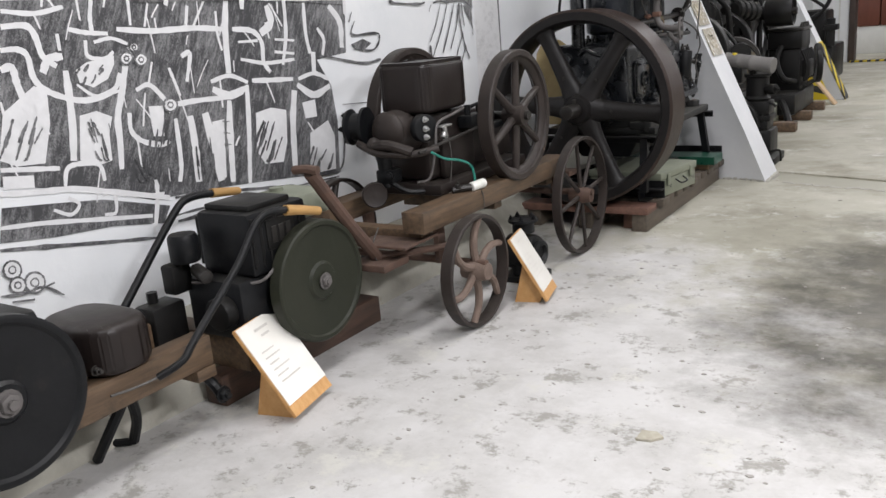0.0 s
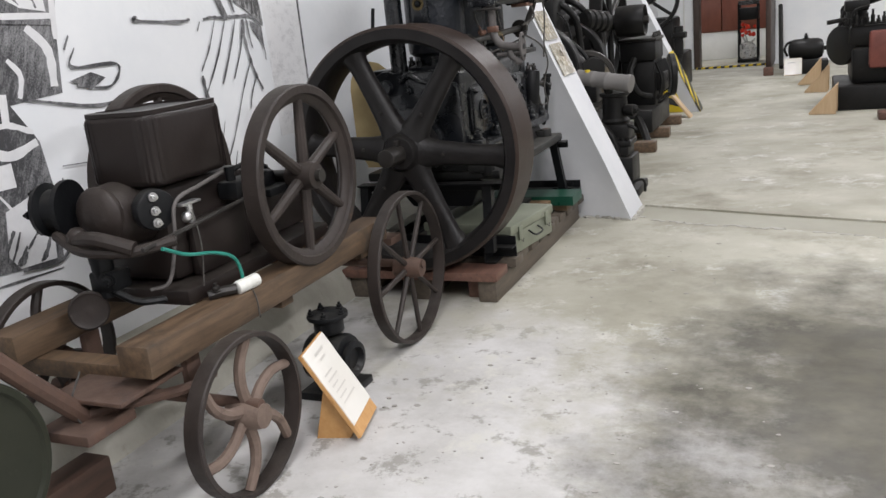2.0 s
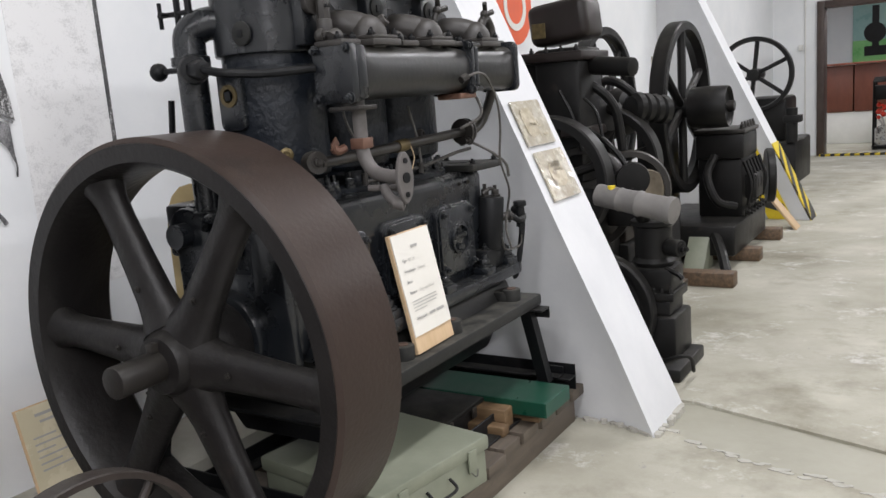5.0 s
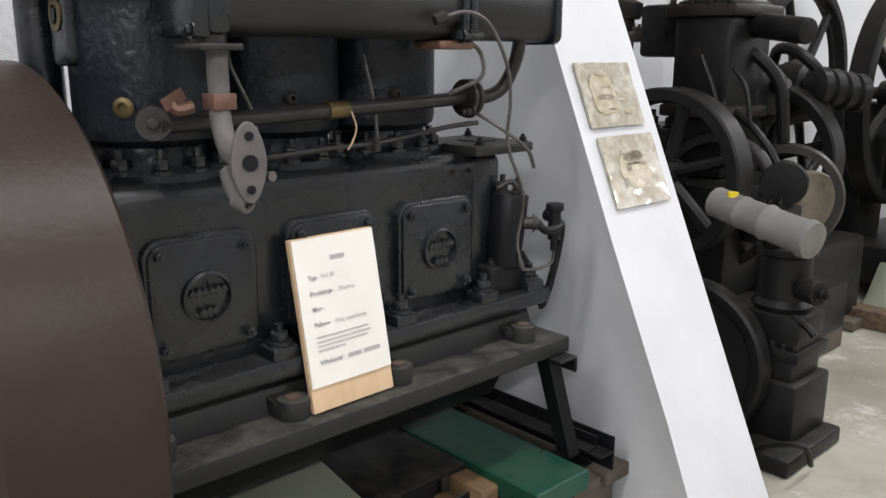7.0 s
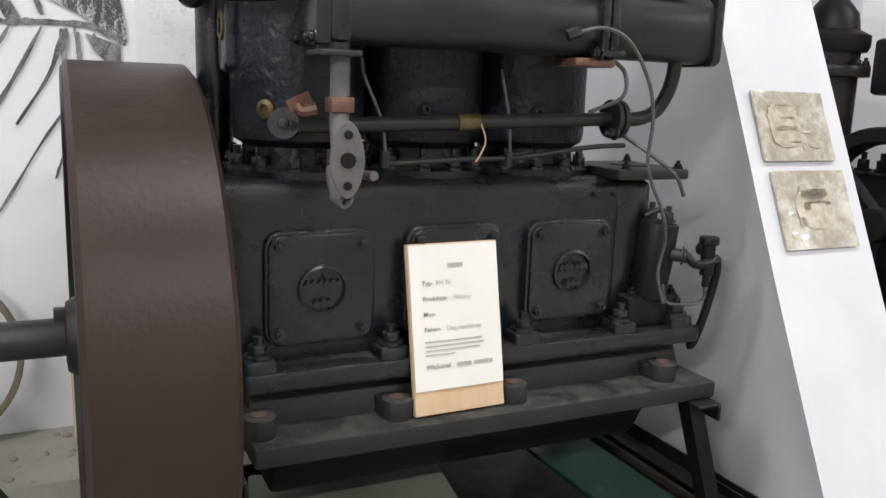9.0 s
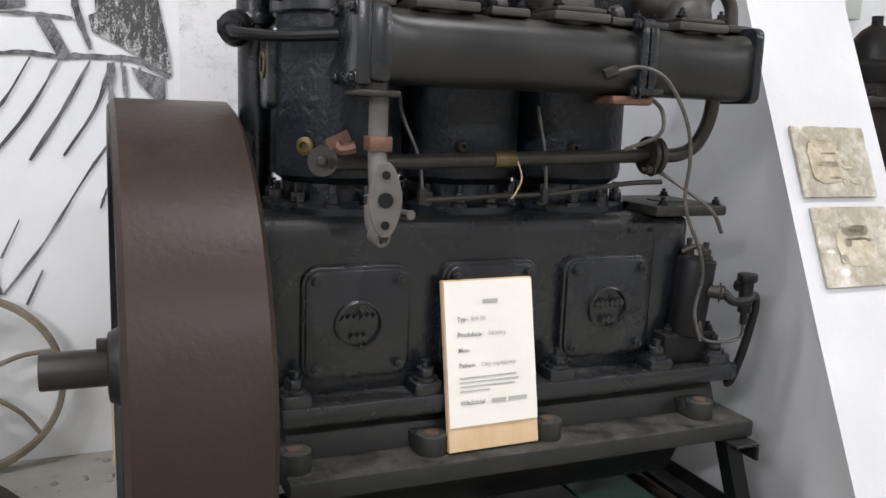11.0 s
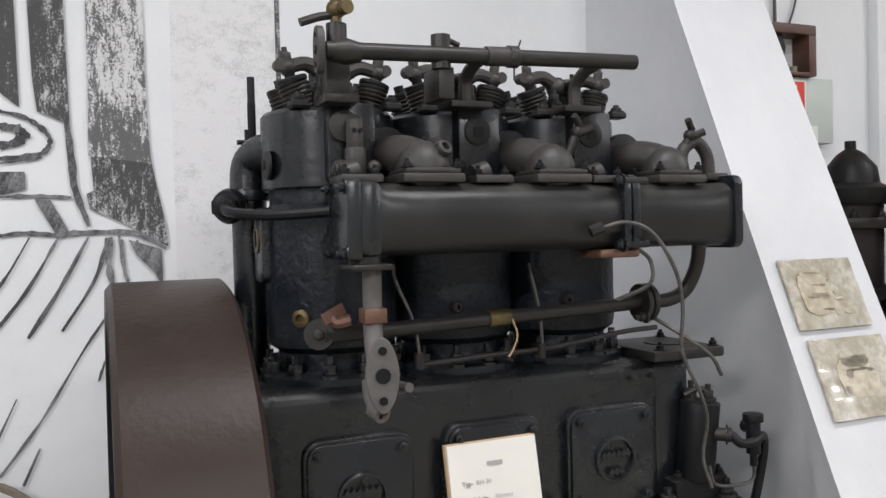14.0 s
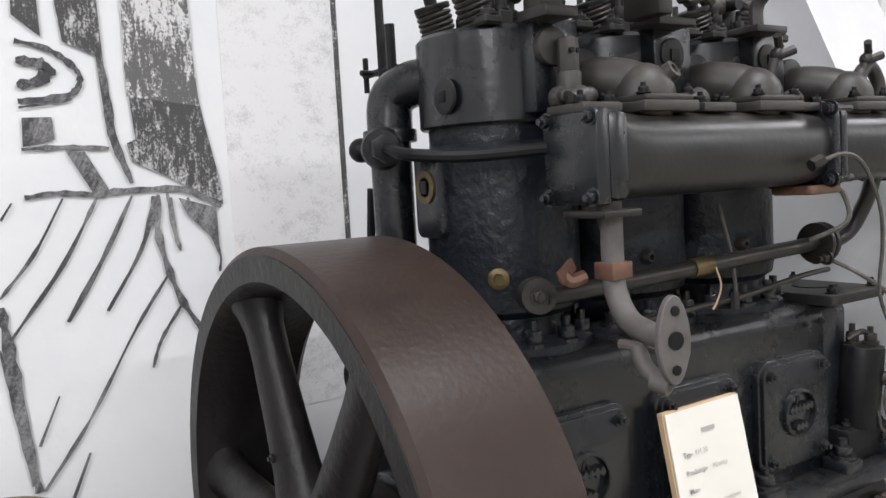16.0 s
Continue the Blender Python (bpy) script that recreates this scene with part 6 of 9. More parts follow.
    rail = part("fuel_rail", bm, "pipe_dark", eng)
    bm = B()
    bx(bm, (0.96, 2.945, 1.636), (1.005, 2.995, 1.72), 0.004)
    bx(bm, (0.955, 2.935, 1.63), (1.03, 3.005, 1.648), 0.003)
    cy(bm, (1.05, 2.955, 1.705), (1.05, 2.955, 1.775), 0.020, n=16, bev=0.002)
    lathe(bm, [(0.019, 0.0), (0.026, 0.03), (0.019, 0.06)], (1.055, 2.94, 1.722), (0, 1, 0), 16)
    part("rail_post", bm, "pipe_dark", rail)
    oval = [(1.055 + 0.021 * math.cos(a), 1.722 + 0.046 * math.sin(a)) for a in [2 * math.pi * i / 24 for i in range(24)]]
    part("rail_flange", prism(B(), oval, "y", 2.912, 2.927, 0.002, 1), "dome", rail)
    # black discs stand for the shaded holes of the rail flange
    for oz, r in ((0, 0.009), (0.028, 0.005), (-0.028, 0.005)):
        part("flange_hole_disc", cy(B(), (1.055, 2.9095, 1.722 + oz), (1.055, 2.913, 1.722 + oz), r, n=12), "iron_black", rail)
    bm = B()
    ball(bm, (1.05, 2.955, 1.802), 0.019, n=14)
    cy(bm, (1.05, 2.955, 1.77), (1.05, 2.955, 1.83), 0.011, n=12)
    cy(bm, (1.05, 2.96, 1.802), (1.08, 2.97, 1.802), 0.014, n=14)
    part("cock", bm, "brass", rail, "small brass cock")
    part("cock_lever", tube(B(), [(1.05, 2.945, 1.79), (1.05, 2.92, 1.785), (1.05, 2.885, 1.772)], 0.008, n=8), "pipe_dark", rail)
    bm = B()
    cy(bm, (1.05, 3.17, 1.70), (1.05, 3.17, 1.768), 0.020, n=10)
    bx(bm, (0.975, 3.16, 1.64), (1.06, 3.195, 1.705), 0.004)
    tube(bm, [(1.05, 3.185, 1.76), (1.05, 3.21, 1.75)], 0.006, n=6)
    part("rail_tee", bm, "pipe_dark", rail)
    for y in (3.25, 3.52):
        bm = tube(B(), [(0.985, y, 1.635), (0.985, y + 0.002, 1.69), (1.02, y + 0.005, 1.718), (1.055, y + 0.01, 1.728)], 0.014, n=10)
        bx(bm, (0.945, y - 0.045, 1.632), (1.02, y + 0.05, 1.646), 0.003)
        part("rail_riser", bm, "dome", rail)
    bm = tube(B(), [(1.06, 3.265, 1.730), (1.06, 3.325, 1.732)], 0.020, n=14)
    helix(bm, (1.06, 3.315, 1.732), (0, 1, 0), 0.021, 0.022, 5, 0.0025)
    tube(bm, [(1.078, 3.33, 1.744), (1.082, 3.335, 1.762)], 0.002, n=5)
    tube(bm, [(1.06, 3.33, 1.711), (1.063, 3.328, 1.684)], 0.002, n=5)
    part("wire_binding", bm, "dome", rail, "cloth and wire lashing")
    # upright pipe with an elbow at the flywheel end
    bm = tube(B(), [(0.655, 2.85, 0.85), (0.655, 2.85, 1.20), (0.655, 2.85, 1.46)], 0.040, n=18)
    up = part("upright_pipe", bm, "engine_paint", eng)
    bm = tube(B(), [(0.655, 2.85, 1.47), (0.657, 2.855, 1.535), (0.69, 2.875, 1.56), (0.73, 2.90, 1.565)], 0.044, n=18)
    cy(bm, (0.655, 2.85, 1.455), (0.655, 2.85, 1.48), 0.052, n=22, bev=0.003)
    part("pipe_elbow", bm, "engine_paint", up)
    part("breather", tube(B(), [(0.66, 2.86, 1.56), (0.66, 2.86, 1.68)], 0.010, n=8), "iron_black", up)
    # cable connector and hex on the first cylinder, with its rod
    bm = lathe(B(), [(0.038, 0.0), (0.040, 0.008), (0.034, 0.024), (0.012, 0.025)], (0.715, 2.80, 1.442), (0.80, -0.60, 0), 26)
    part("rubber_disc", bm, "iron_black", eng)
    bm = B()
    cy(bm, (0.73, 2.79, 1.442), (0.785, 2.77, 1.438), 0.026, n=6, bev=0.002)
    tube(bm, [(0.78, 2.772, 1.438), (0.84, 2.785, 1.424), (0.92, 2.85, 1.416), (1.0, 2.95, 1.42)], 0.0115, n=10)
    part("connecting_rod", bm, "iron_black", eng)
    # hand lever, ball knob and cross handle on the wall side
    bm = B()
    cy(bm, (0.52, 2.86, 1.45), (0.65, 2.86, 1.45), 0.008, n=8)
    ball(bm, (0.51, 2.86, 1.45), 0.026, n=14)
    part("ball_knob", bm, "iron_black", eng)
    bm = B()
    cy(bm, (0.53, 2.87, 1.60), (0.66, 2.87, 1.60), 0.007, n=8)
    cy(bm, (0.535, 2.87, 1.565), (0.535, 2.87, 1.635), 0.006, n=8)
    cy(bm, (0.57, 2.84, 1.60), (0.57, 2.90, 1.60), 0.006, n=8)
    cy(bm, (0.605, 2.87, 1.5), (0.605, 2.87, 1.75), 0.009, n=8)
    part("cross_handle", bm, "iron_black", eng)
    bm = cy(B(), (0.53, 2.86, 1.27), (0.545, 2.86, 1.37), 0.009, n=8)
    part("lever", bm, "iron_black", eng)


engine_pipes()


def engine_end():
    """Pump, bracket table and small pipes at the far end, and the gear side towards the flywheel."""
    bm = B()
    bx(bm, (0.66, 3.73, 0.72), (0.97, 3.84, 1.055), 0.02)
    part("end_casing", bm, "engine_paint", eng)
    bm = B()
    bx(bm, (0.78, 3.70, 1.06), (1.02, 3.905, 1.085), 0.006)
    br = part("bracket_table", bm, "engine_dusty", eng)
    # raised black disc stands for the shaded hole in the table
    bm = lathe(B(), [(0.05, 0.0), (0.05, 0.003), (0.01, 0.003)], (0.90, 3.82, 1.0845), (0, 0, 1), 24)
    part("table_hole_disc", bm, "iron_black", br)
    for x, y in ((1.0, 3.885), (1.0, 3.73), (0.8, 3.885)):
        part("table_nut", nut(B(), (x, y, 1.085), (0, 0, 1), 0.010, 0.012), "iron_black", br)
    bm = B()
    bx(bm, (0.93, 3.755, 0.70), (1.02, 3.91, 0.775), 0.008)
    for y in (3.775, 3.895):
        nut(bm, (1.0, y, 0.775), (0, 0, 1), 0.011, 0.013)
    cy(bm, (0.99, 3.83, 0.77), (1.0, 3.845, 0.955), 0.047, n=24, bev=0.004)
    pump = part("fuel_pump", bm, "iron_black", eng)
    bm = B()
    nut(bm, (1.01, 3.86, 0.955), (0, 0, 1), 0.014, 0.025)
    nut(bm, (0.985, 3.83, 0.955), (0, 0, 1), 0.014, 0.03)
    tube(bm, [(0.985, 3.81, 0.97), (1.0, 3.84, 0.985), (1.01, 3.86, 0.975)], 0.007, n=8)
    part("pump_cap", bm, "pipe_dark", pump)
    bm = cy(B(), (1.03, 3.86, 0.88), (1.06, 3.885, 0.88), 0.016, n=12)
    nut(bm, (1.05, 3.877, 0.88), (0.6, 0.6, 0), 0.018, 0.012)
    part("pump_union", bm, "pipe_dark", pump)
    bm = tube(B(), [(1.06, 3.885, 0.88), (1.075, 3.90, 0.862), (1.075, 3.94, 0.862), (1.065, 3.965, 0.868), (1.05, 3.99, 0.862), (1.04, 4.0, 0.82), (1.03, 3.985, 0.72), (1.02, 3.965, 0.645), (1.01, 3.955, 0.635)], 0.011, n=10)
    fp = part("fuel_pipe", bm, "iron_black", eng)
    bm = B()
    cy(bm, (1.06, 3.950, 0.83), (1.06, 3.950, 0.915), 0.017, n=14)
    cy(bm, (1.06, 3.950, 0.905), (1.06, 3.950, 0.925), 0.024, n=16, bev=0.003)
    cy(bm, (1.03, 3.955, 0.89), (1.06, 3.950, 0.89), 0.017, n=12)
    cy(bm, (1.06, 3.950, 0.80), (1.06, 3.950, 0.835), 0.009, n=8)
    part("filler_cup", bm, "iron_black", fp)
    part("drip_tube", tube(B(), [(1.06, 3.950, 0.81), (1.055, 3.95, 0.765), (1.045, 3.90, 0.755), (1.04, 3.85, 0.765), (1.04, 3.835, 0.81)], 0.004, n=6), "wire", fp)
    # loose cable hanging over the manifold to the pump
    bm = tube(B(), [(1.145, 3.47, 1.372), (1.16, 3.53, 1.385), (1.155, 3.60, 1.36), (1.15, 3.66, 1.28), (1.14, 3.685, 1.2), (1.13, 3.69, 1.1), (1.13, 3.74, 1.0), (1.10, 3.78, 0.93), (1.09, 3.775, 0.85), (1.10, 3.79, 0.78)], 0.0042, n=6)
    cb = part("loose_cable", bm, "wire", eng, "loose grey steel cable")
    bm = cy(B(), (1.14, 3.455, 1.366), (1.146, 3.48, 1.376), 0.012, n=6)
    part("cable_nut", bm, "pipe_dark", cb)
    part("small_line", tube(B(), [(1.0, 3.70, 1.17), (1.06, 3.74, 1.13), (1.09, 3.80, 1.08), (1.08, 3.84, 1.03)], 0.005, n=6), "wire", eng)
    part("spare_line", tube(B(), [(1.08, 3.61, 1.33), (1.09, 3.64, 1.30), (1.10, 3.63, 1.25), (1.05, 3.58, 1.215)], 0.005, n=6), "wire", eng)
    bm = B()
    bx(bm, (1.02, 3.50, 1.31), (1.11, 3.60, 1.328), 0.006)
    part("copper_cap", bm, "copper", eng, "copper cap under the manifold")
    # pump gear seen through the flywheel
    bm = B()
    cy(bm, (0.60, 2.80, 1.0), (0.60, 2.87, 1.0), 0.075, n=24, bev=0.01)
    cy(bm, (0.60, 2.76, 1.0), (0.60, 2.81, 1.0), 0.035, n=16)
    bx(bm, (0.50, 2.82, 0.93), (0.66, 2.95, 1.08), 0.012)
    tube(bm, [(0.68, 2.8, 1.02), (0.72, 2.79, 1.05), (0.78, 2.80, 1.02), (0.85, 2.81, 1.0)], 0.014, n=8)
    nut(bm, (0.72, 2.795, 0.98), (0, -1, 0), 0.014, 0.02)
    nut(bm, (0.80, 2.795, 0.96), (0, -1, 0), 0.014, 0.02)
    part("governor_housing", bm, "engine_paint", eng)
    bm = B()
    bx(bm, (0.56, 2.84, 0.70), (0.97, 2.86, 0.99), 0.01)
    prism(bm, [(0.86, 0.6), (0.99, 0.66), (0.97, 1.0), (0.87, 1.02)], "y", 2.77, 2.80, 0.008)
    part("end_cover", bm, "engine_paint", eng)


engine_end()


def engine_flywheel():
    fw = part("flywheel_shaft", cy(cy(B(), (CX, 2.39, CZ), (CX, 2.80, CZ), 0.040, n=24, bev=0.004), (CX, 2.535, CZ), (CX, 2.57, CZ), 0.048, n=24, bev=0.004), "pipe_dark", eng, "dark steel shaft end")
    part("shaft_key", bx(B(), (CX - 0.012, 2.50, CZ + 0.036), (CX + 0.012, 2.56, CZ + 0.062), 0.003), "pipe_dark", fw)
    R, yc, hw, t = 0.561, 2.655, 0.118, 0.062
    tread = [(R - 0.012, -hw), (R, -hw + 0.010), (R, hw - 0.010), (R - 0.012, hw), (R - 0.024, hw - 0.002), (R - 0.024, -hw + 0.002)]
    rim = part("flywheel_rim", lathe(B(), tread, (CX, yc, CZ), (0, 1, 0), 112, closed=True), "rim", eng, "wide brown-black cast flywheel rim")
    web = [(R - 0.013, -hw + 0.001), (R - 0.018, hw - 0.001), (R - t + 0.01, hw - 0.002), (R - t - 0.01, hw - 0.02), (R - t - 0.022, 0.03), (R - t - 0.022, -0.03), (R - t - 0.01, -hw + 0.02), (R - t + 0.004, -hw - 0.001), (R - 0.014, -hw - 0.002)]
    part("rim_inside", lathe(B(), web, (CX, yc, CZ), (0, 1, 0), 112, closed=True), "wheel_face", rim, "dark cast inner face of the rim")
    hub = lathe(B(), [(0.050, -0.135), (0.072, -0.132), (0.080, -0.12), (0.086, -0.105), (0.11, -0.09), (0.125, -0.06), (0.127, 0.02), (0.11, 0.09), (0.06, 0.11)], (CX, yc, CZ), (0, 1, 0), 44)
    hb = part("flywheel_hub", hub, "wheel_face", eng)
    flare = ((0.085, 0.082), (0.125, 0.066), (0.17, 0.058), (0.27, 0.052), (0.38, 0.048), (0.44, 0.050), (0.475, 0.060), (0.515, 0.085))
    for k in range(6):
        a = math.pi / 3 * k - 0.08
        u, v = Vector((math.cos(a), 0, math.sin(a))), Vector((-math.sin(a), 0, math.cos(a)))
        c = Vector((CX, yc - 0.055, CZ))
        bm = B()
        rings = [[bm.verts.new(c + u * r + v * w * math.cos(b) + Vector((0, 0.70 * w * math.sin(b), 0))) for b in [2 * math.pi * i / 18 for i in range(18)]] for r, w in flare]
        for p, q in zip(rings, rings[1:]):
            for i in range(18):
                bm.faces.new((p[i], p[(i + 1) % 18], q[(i + 1) % 18], q[i]))
        bm.faces.new(rings[0][::-1])
        bm.faces.new(rings[-1])
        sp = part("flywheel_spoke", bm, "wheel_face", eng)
        part("spoke_bolt", nut(B(), c + u * 0.2 + Vector((0, -0.036, 0)), (0, -1, 0), 0.009, 0.008), "pipe_dark", sp)


engine_flywheel()


def engine_stand():
    st = thing("steel_stand", (CX, 3.4, 0.15), "black angle-iron stand carrying the diesel engine", "stand")
    for x in (0.44, 1.08):
        part("side_rail", bx(bx(B(), (x - 0.03, 2.72, 0.15), (x + 0.03, 4.10, 0.158), 0.002, 1), (x - 0.03, 2.72, 0.158), (x - 0.022, 4.10, 0.21), 0.002, 1), "iron_black", st)
    for y in (2.80, 4.075):
        part("cross_rail", bx(bx(B(), (0.38, y - 0.035, 0.21), (1.18, y + 0.03, 0.218), 0.002, 1), (0.38, y + 0.024, 0.158), (1.18, y + 0.03, 0.26), 0.001, 1), "iron_black", st)
    for y, s in ((3.895, 1), (2.76, -1)):
        part("bearer", bx(bx(B(), (0.40, y - 0.02, 0.526), (1.16, y + 0.05, 0.534), 0.002, 1), (0.40, y + 0.042, 0.49), (1.16, y + 0.05, 0.526), 0.002, 1), "iron_black", st)
        for x in (0.44, 1.09):
            tmp = bx(bx(B(), (-0.022, -0.003, 0), (0.022, 0.003, 1.0)), (0.016, 0.003, 0), (0.022, 0.04, 1.0))
            d = Vector((0.02, s * 0.085, -0.31))
            m = Matrix.Translation((x - 0.01, y, 0.528)) @ Matrix((Vector((1, 0, 0)), Vector((0, 1, 0)), d)).transposed().to_4x4()
            bmesh.ops.transform(tmp, matrix=m, verts=tmp.verts[:])
            part("leg", tmp, "iron_black", st)
    part("angle_cleat", bx(bx(B(), (1.02, 4.03, 0.219), (1.14, 4.08, 0.225), 0.001, 1), (1.02, 4.074, 0.225), (1.14, 4.08, 0.255), 0.001, 1), "iron_black", st)
    pal = thing("pallet", (0.76, 3.35, 0), "low timber pallet of worn planks under the stand", "pallet")
    for x in (0.42, 0.76, 1.10):
        part("stringer", bx(B(), (x - 0.045, 2.60, 0.0), (x + 0.045, 4.16, 0.105), 0.005), "wood_pallet", pal)
    y = 2.58
    for k in range(11):
        w = 0.12 if k else 0.16
        if 0.05 < (y - 2.58) < 0.2:
            y += 0.05
        part("plank", bx(B(), (0.34 + random.uniform(-0.01, 0.01), y, 0.106), (1.17 + random.uniform(-0.012, 0.012), y + w, 0.148), 0.004), "wood_pallet" if k else "wood_red", pal)
        y += w + 0.022
        if y > 4.1:
            break
    for y in (2.66, 3.0):
        part("packing_block", bx(B(), (0.98, y, 0.0), (1.12, y + 0.13, 0.10), 0.006), "wood_red", pal)


engine_stand()


# ---- things under and beside the engine ----
def steel_case():
    t = thing("ammunition_case", (0.945, 3.11, 0.15), "pale olive painted steel case with latches under the engine", "steel case")
    part("body", bx(B(), (0.70, 2.88, 0.150), (1.19, 3.34, 0.255), 0.008), "olive_case", t)
    part("lid", bx(B(), (0.692, 2.87, 0.256), (1.198, 3.35, 0.302), 0.009), "olive_case", t)
    for y in (2.96, 3.26):
        lt = part("latch", bx(B(), (1.198, y - 0.018, 0.215), (1.206, y + 0.018, 0.285), 0.002), "olive_case", t)
        part("latch_wire", tube(B(), [(1.208, y - 0.015, 0.22), (1.214, y, 0.205), (1.208, y + 0.015, 0.22)], 0.002, n=5), "wire", lt)
    part("handle", tube(B(), [(1.195, 3.06, 0.235), (1.225, 3.065, 0.215), (1.227, 3.11, 0.208), (1.225, 3.155, 0.215), (1.195, 3.16, 0.235)], 0.005, n=8), "iron_black", t, "black wire handle")
    t.rotation_euler.z = radians(-9)


steel_case()


def green_cover():
    t = thing("green_cover", (0.87, 3.83, 0.15), "dark green enamelled sheet-metal cover lying on wood packing", "metal cover")
    bm = B()
    bx(bm, (0.52, 3.725, 0.237), (1.225, 3.925, 0.243), 0.002, 1)
    bx(bm, (0.52, 3.72, 0.19), (1.225, 3.725, 0.243), 0.001, 1)
    bx(bm, (1.225, 3.72, 0.19), (1.23, 3.925, 0.243), 0.001, 1)
    part("cover_sheet", bm, "green_sheet", t)
    for x0, x1, y0, y1, z in ((0.74, 1.10, 3.655, 3.719, 0.225), (0.86, 1.18, 3.76, 3.89, 0.236), (0.93, 1.12, 3.60, 3.65, 0.185)):
        part("wood_packing", bx(B(), (x0, y0, 0.149), (x1, y1, z), 0.006), "wood_block", t, "raw orange-brown packing timber")


green_cover()
tb = thing("toolbox", (0.74, 3.55, 0.149), "dirty dark flat tool box lying beneath the sump", "tool box")
part("body", bx(B(), (0.50, 3.40, 0.149), (0.98, 3.70, 0.225), 0.008), "dark_machine", tb)
part("lid", bx(B(), (0.49, 3.39, 0.226), (0.99, 3.71, 0.245), 0.006), "dark_machine", tb)
for y in (3.47, 3.63):
    part("latch", bx(B(), (0.988, y - 0.014, 0.195), (0.996, y + 0.014, 0.235), 0.002), "pipe_dark", tb)
bm = B()
prism(bm, [(0.40, 0.579), (0.60, 0.579), (0.60, 0.7)] + [(0.475 + 0.125 * math.cos(a), 0.98 + 0.14 * math.sin(a)) for a in [k * math.pi / 8 for k in range(9)]] + [(0.35, 0.7)], "y", 2.955, 2.962)
bmesh.ops.transform(bm, matrix=Matrix.Translation((-0.06, 0.04, 0)), verts=bm.verts[:])
solid("cardboard_panel", bm, "tan_sheet", (0.40, 3.0, 0.16), "tan round-topped cardboard panel propped behind the flywheel", "panel")


# ---- information boards ----
def text_mesh(body, size, m, bold=0.0):
    cu = bpy.data.curves.new("line", "FONT")
    cu.body, cu.size, cu.offset, cu.resolution_u = body, size, bold, 2
    ob = bpy.data.objects.new("line", cu)
    scene.collection.objects.link(ob)
    me = bpy.data.meshes.new_from_object(ob.evaluated_get(bpy.context.evaluated_depsgraph_get()))
    bpy.data.objects.remove(ob)
    bpy.data.curves.remove(cu)
    bm = bmesh.new()
    bm.from_mesh(me)
    bpy.data.meshes.remove(me)
    bmesh.ops.transform(bm, matrix=m, verts=bm.verts[:])
    return bm


def info_board(bl, br, tl, label, wood, paper_from, lines, wedge=True, group="", paper="paper"):
    """A sheet in a sleeve on a leaning board: bl, br, tl are corners of its face. lines: (text or None, x, y, size or bar length, bold)."""
    bl, br, tl = Vector(bl), Vector(br), Vector(tl)
    r = (br - bl).normalized()
    n = r.cross(tl - bl).normalized()
    u = n.cross(r).normalized()
    w, h = (br - bl).length, (tl - bl).length
    m = Matrix.Translation(bl) @ Matrix((r, u, n)).transposed().to_4x4()
    t = thing("information_board", (bl + br) / 2, label, "information board", group)
    part("board", bx(B(), (0, 0, -0.016), (w, h, -0.002), 0.0015, 1, m=m), wood, t, "pine backing board")
    bm = B()
    ny, nx = 8, 4
    rows = [[bm.verts.new(m @ Vector((0.002 + (w - 0.004) * i / nx, paper_from + (h - 0.003 - paper_from) * j / ny, 0.0012 + random.uniform(0, 0.0016)))) for i in range(nx + 1)] for j in range(ny + 1)]
    for j in range(ny):
        for i in range(nx):
            bm.faces.new((rows[j][i], rows[j][i + 1], rows[j + 1][i + 1], rows[j + 1][i]))
    ed = bmesh.ops.extrude_face_region(bm, geom=bm.faces[:])
    bmesh.ops.translate(bm, vec=-n * 0.0026, verts=[v for v in ed["geom"] if isinstance(v, bmesh.types.BMVert)])
    sheet = part("sheet", bm, paper, t, "cream printed sheet in a clear sleeve")
    for text, x, y, size, bold in lines:
        at = m @ Matrix.Translation((x * w, paper_from + y * (h - paper_from), 0.0042))
        if text:
            part("print", text_mesh(text, size, at, bold), "ink" if bold else "ink_light", sheet)
        else:
            part("print", bx(B(), (0, 0, -0.0001), (size, bold, 0.0001), m=at), "ink_faint" if wedge else "ink_light", sheet)
    if wedge:
        back = Vector((-n.x, -n.y, 0)).normalized()
        for k in (0.2, 0.8):
            a = bl + r * w * k - n * 0.017 + u * 0.03
            top = bl + r * w * k - n * 0.017 + u * h * 0.62
            foot = Vector((top.x, top.y, 0.0)) + back * 0.05
            bm = B()
            s = r * 0.008
            pts = [Vector((a.x, a.y, max(a.z, 0.0))), top, Vector((foot.x, foot.y, 0.0)), Vector((a.x, a.y, 0.0)) + back * 0.02]
            va = [bm.verts.new(p - s) for p in pts]
            vb = [bm.verts.new(p + s) for p in pts]
            bm.faces.new(va)
            bm.faces.new(vb[::-1])
            for i in range(4):
                bm.faces.new((va[i], vb[i], vb[(i + 1) % 4], va[(i + 1) % 4]))
            part("wedge_support", bm, wood, t)
    return t


bars = [(None, 0.30, 0.86, 0.08, 0.009), (None, 0.36, 0.78, 0.05, 0.008)] + [(None, 0.16, 0.62 - 0.075 * k, (0.075, 0.09, 0.06, 0.1, 0.07, 0.12)[k], 0.0055) for k in range(6)]
info_board((0.868, -0.098, 0.030), (0.812, 0.156, 0.030), (0.666, -0.103, 0.330), "orange pine board with a cream sheet, standing on the floor", "wood_sign", 0.045, bars, group="boards on the floor")
info_board((1.150, 1.272, 0.022), (1.100, 1.477, 0.022), (0.985, 1.266, 0.308), "orange pine board with a cream sheet beside the small wheel", "wood_sign", 0.045, bars, group="boards on the floor")
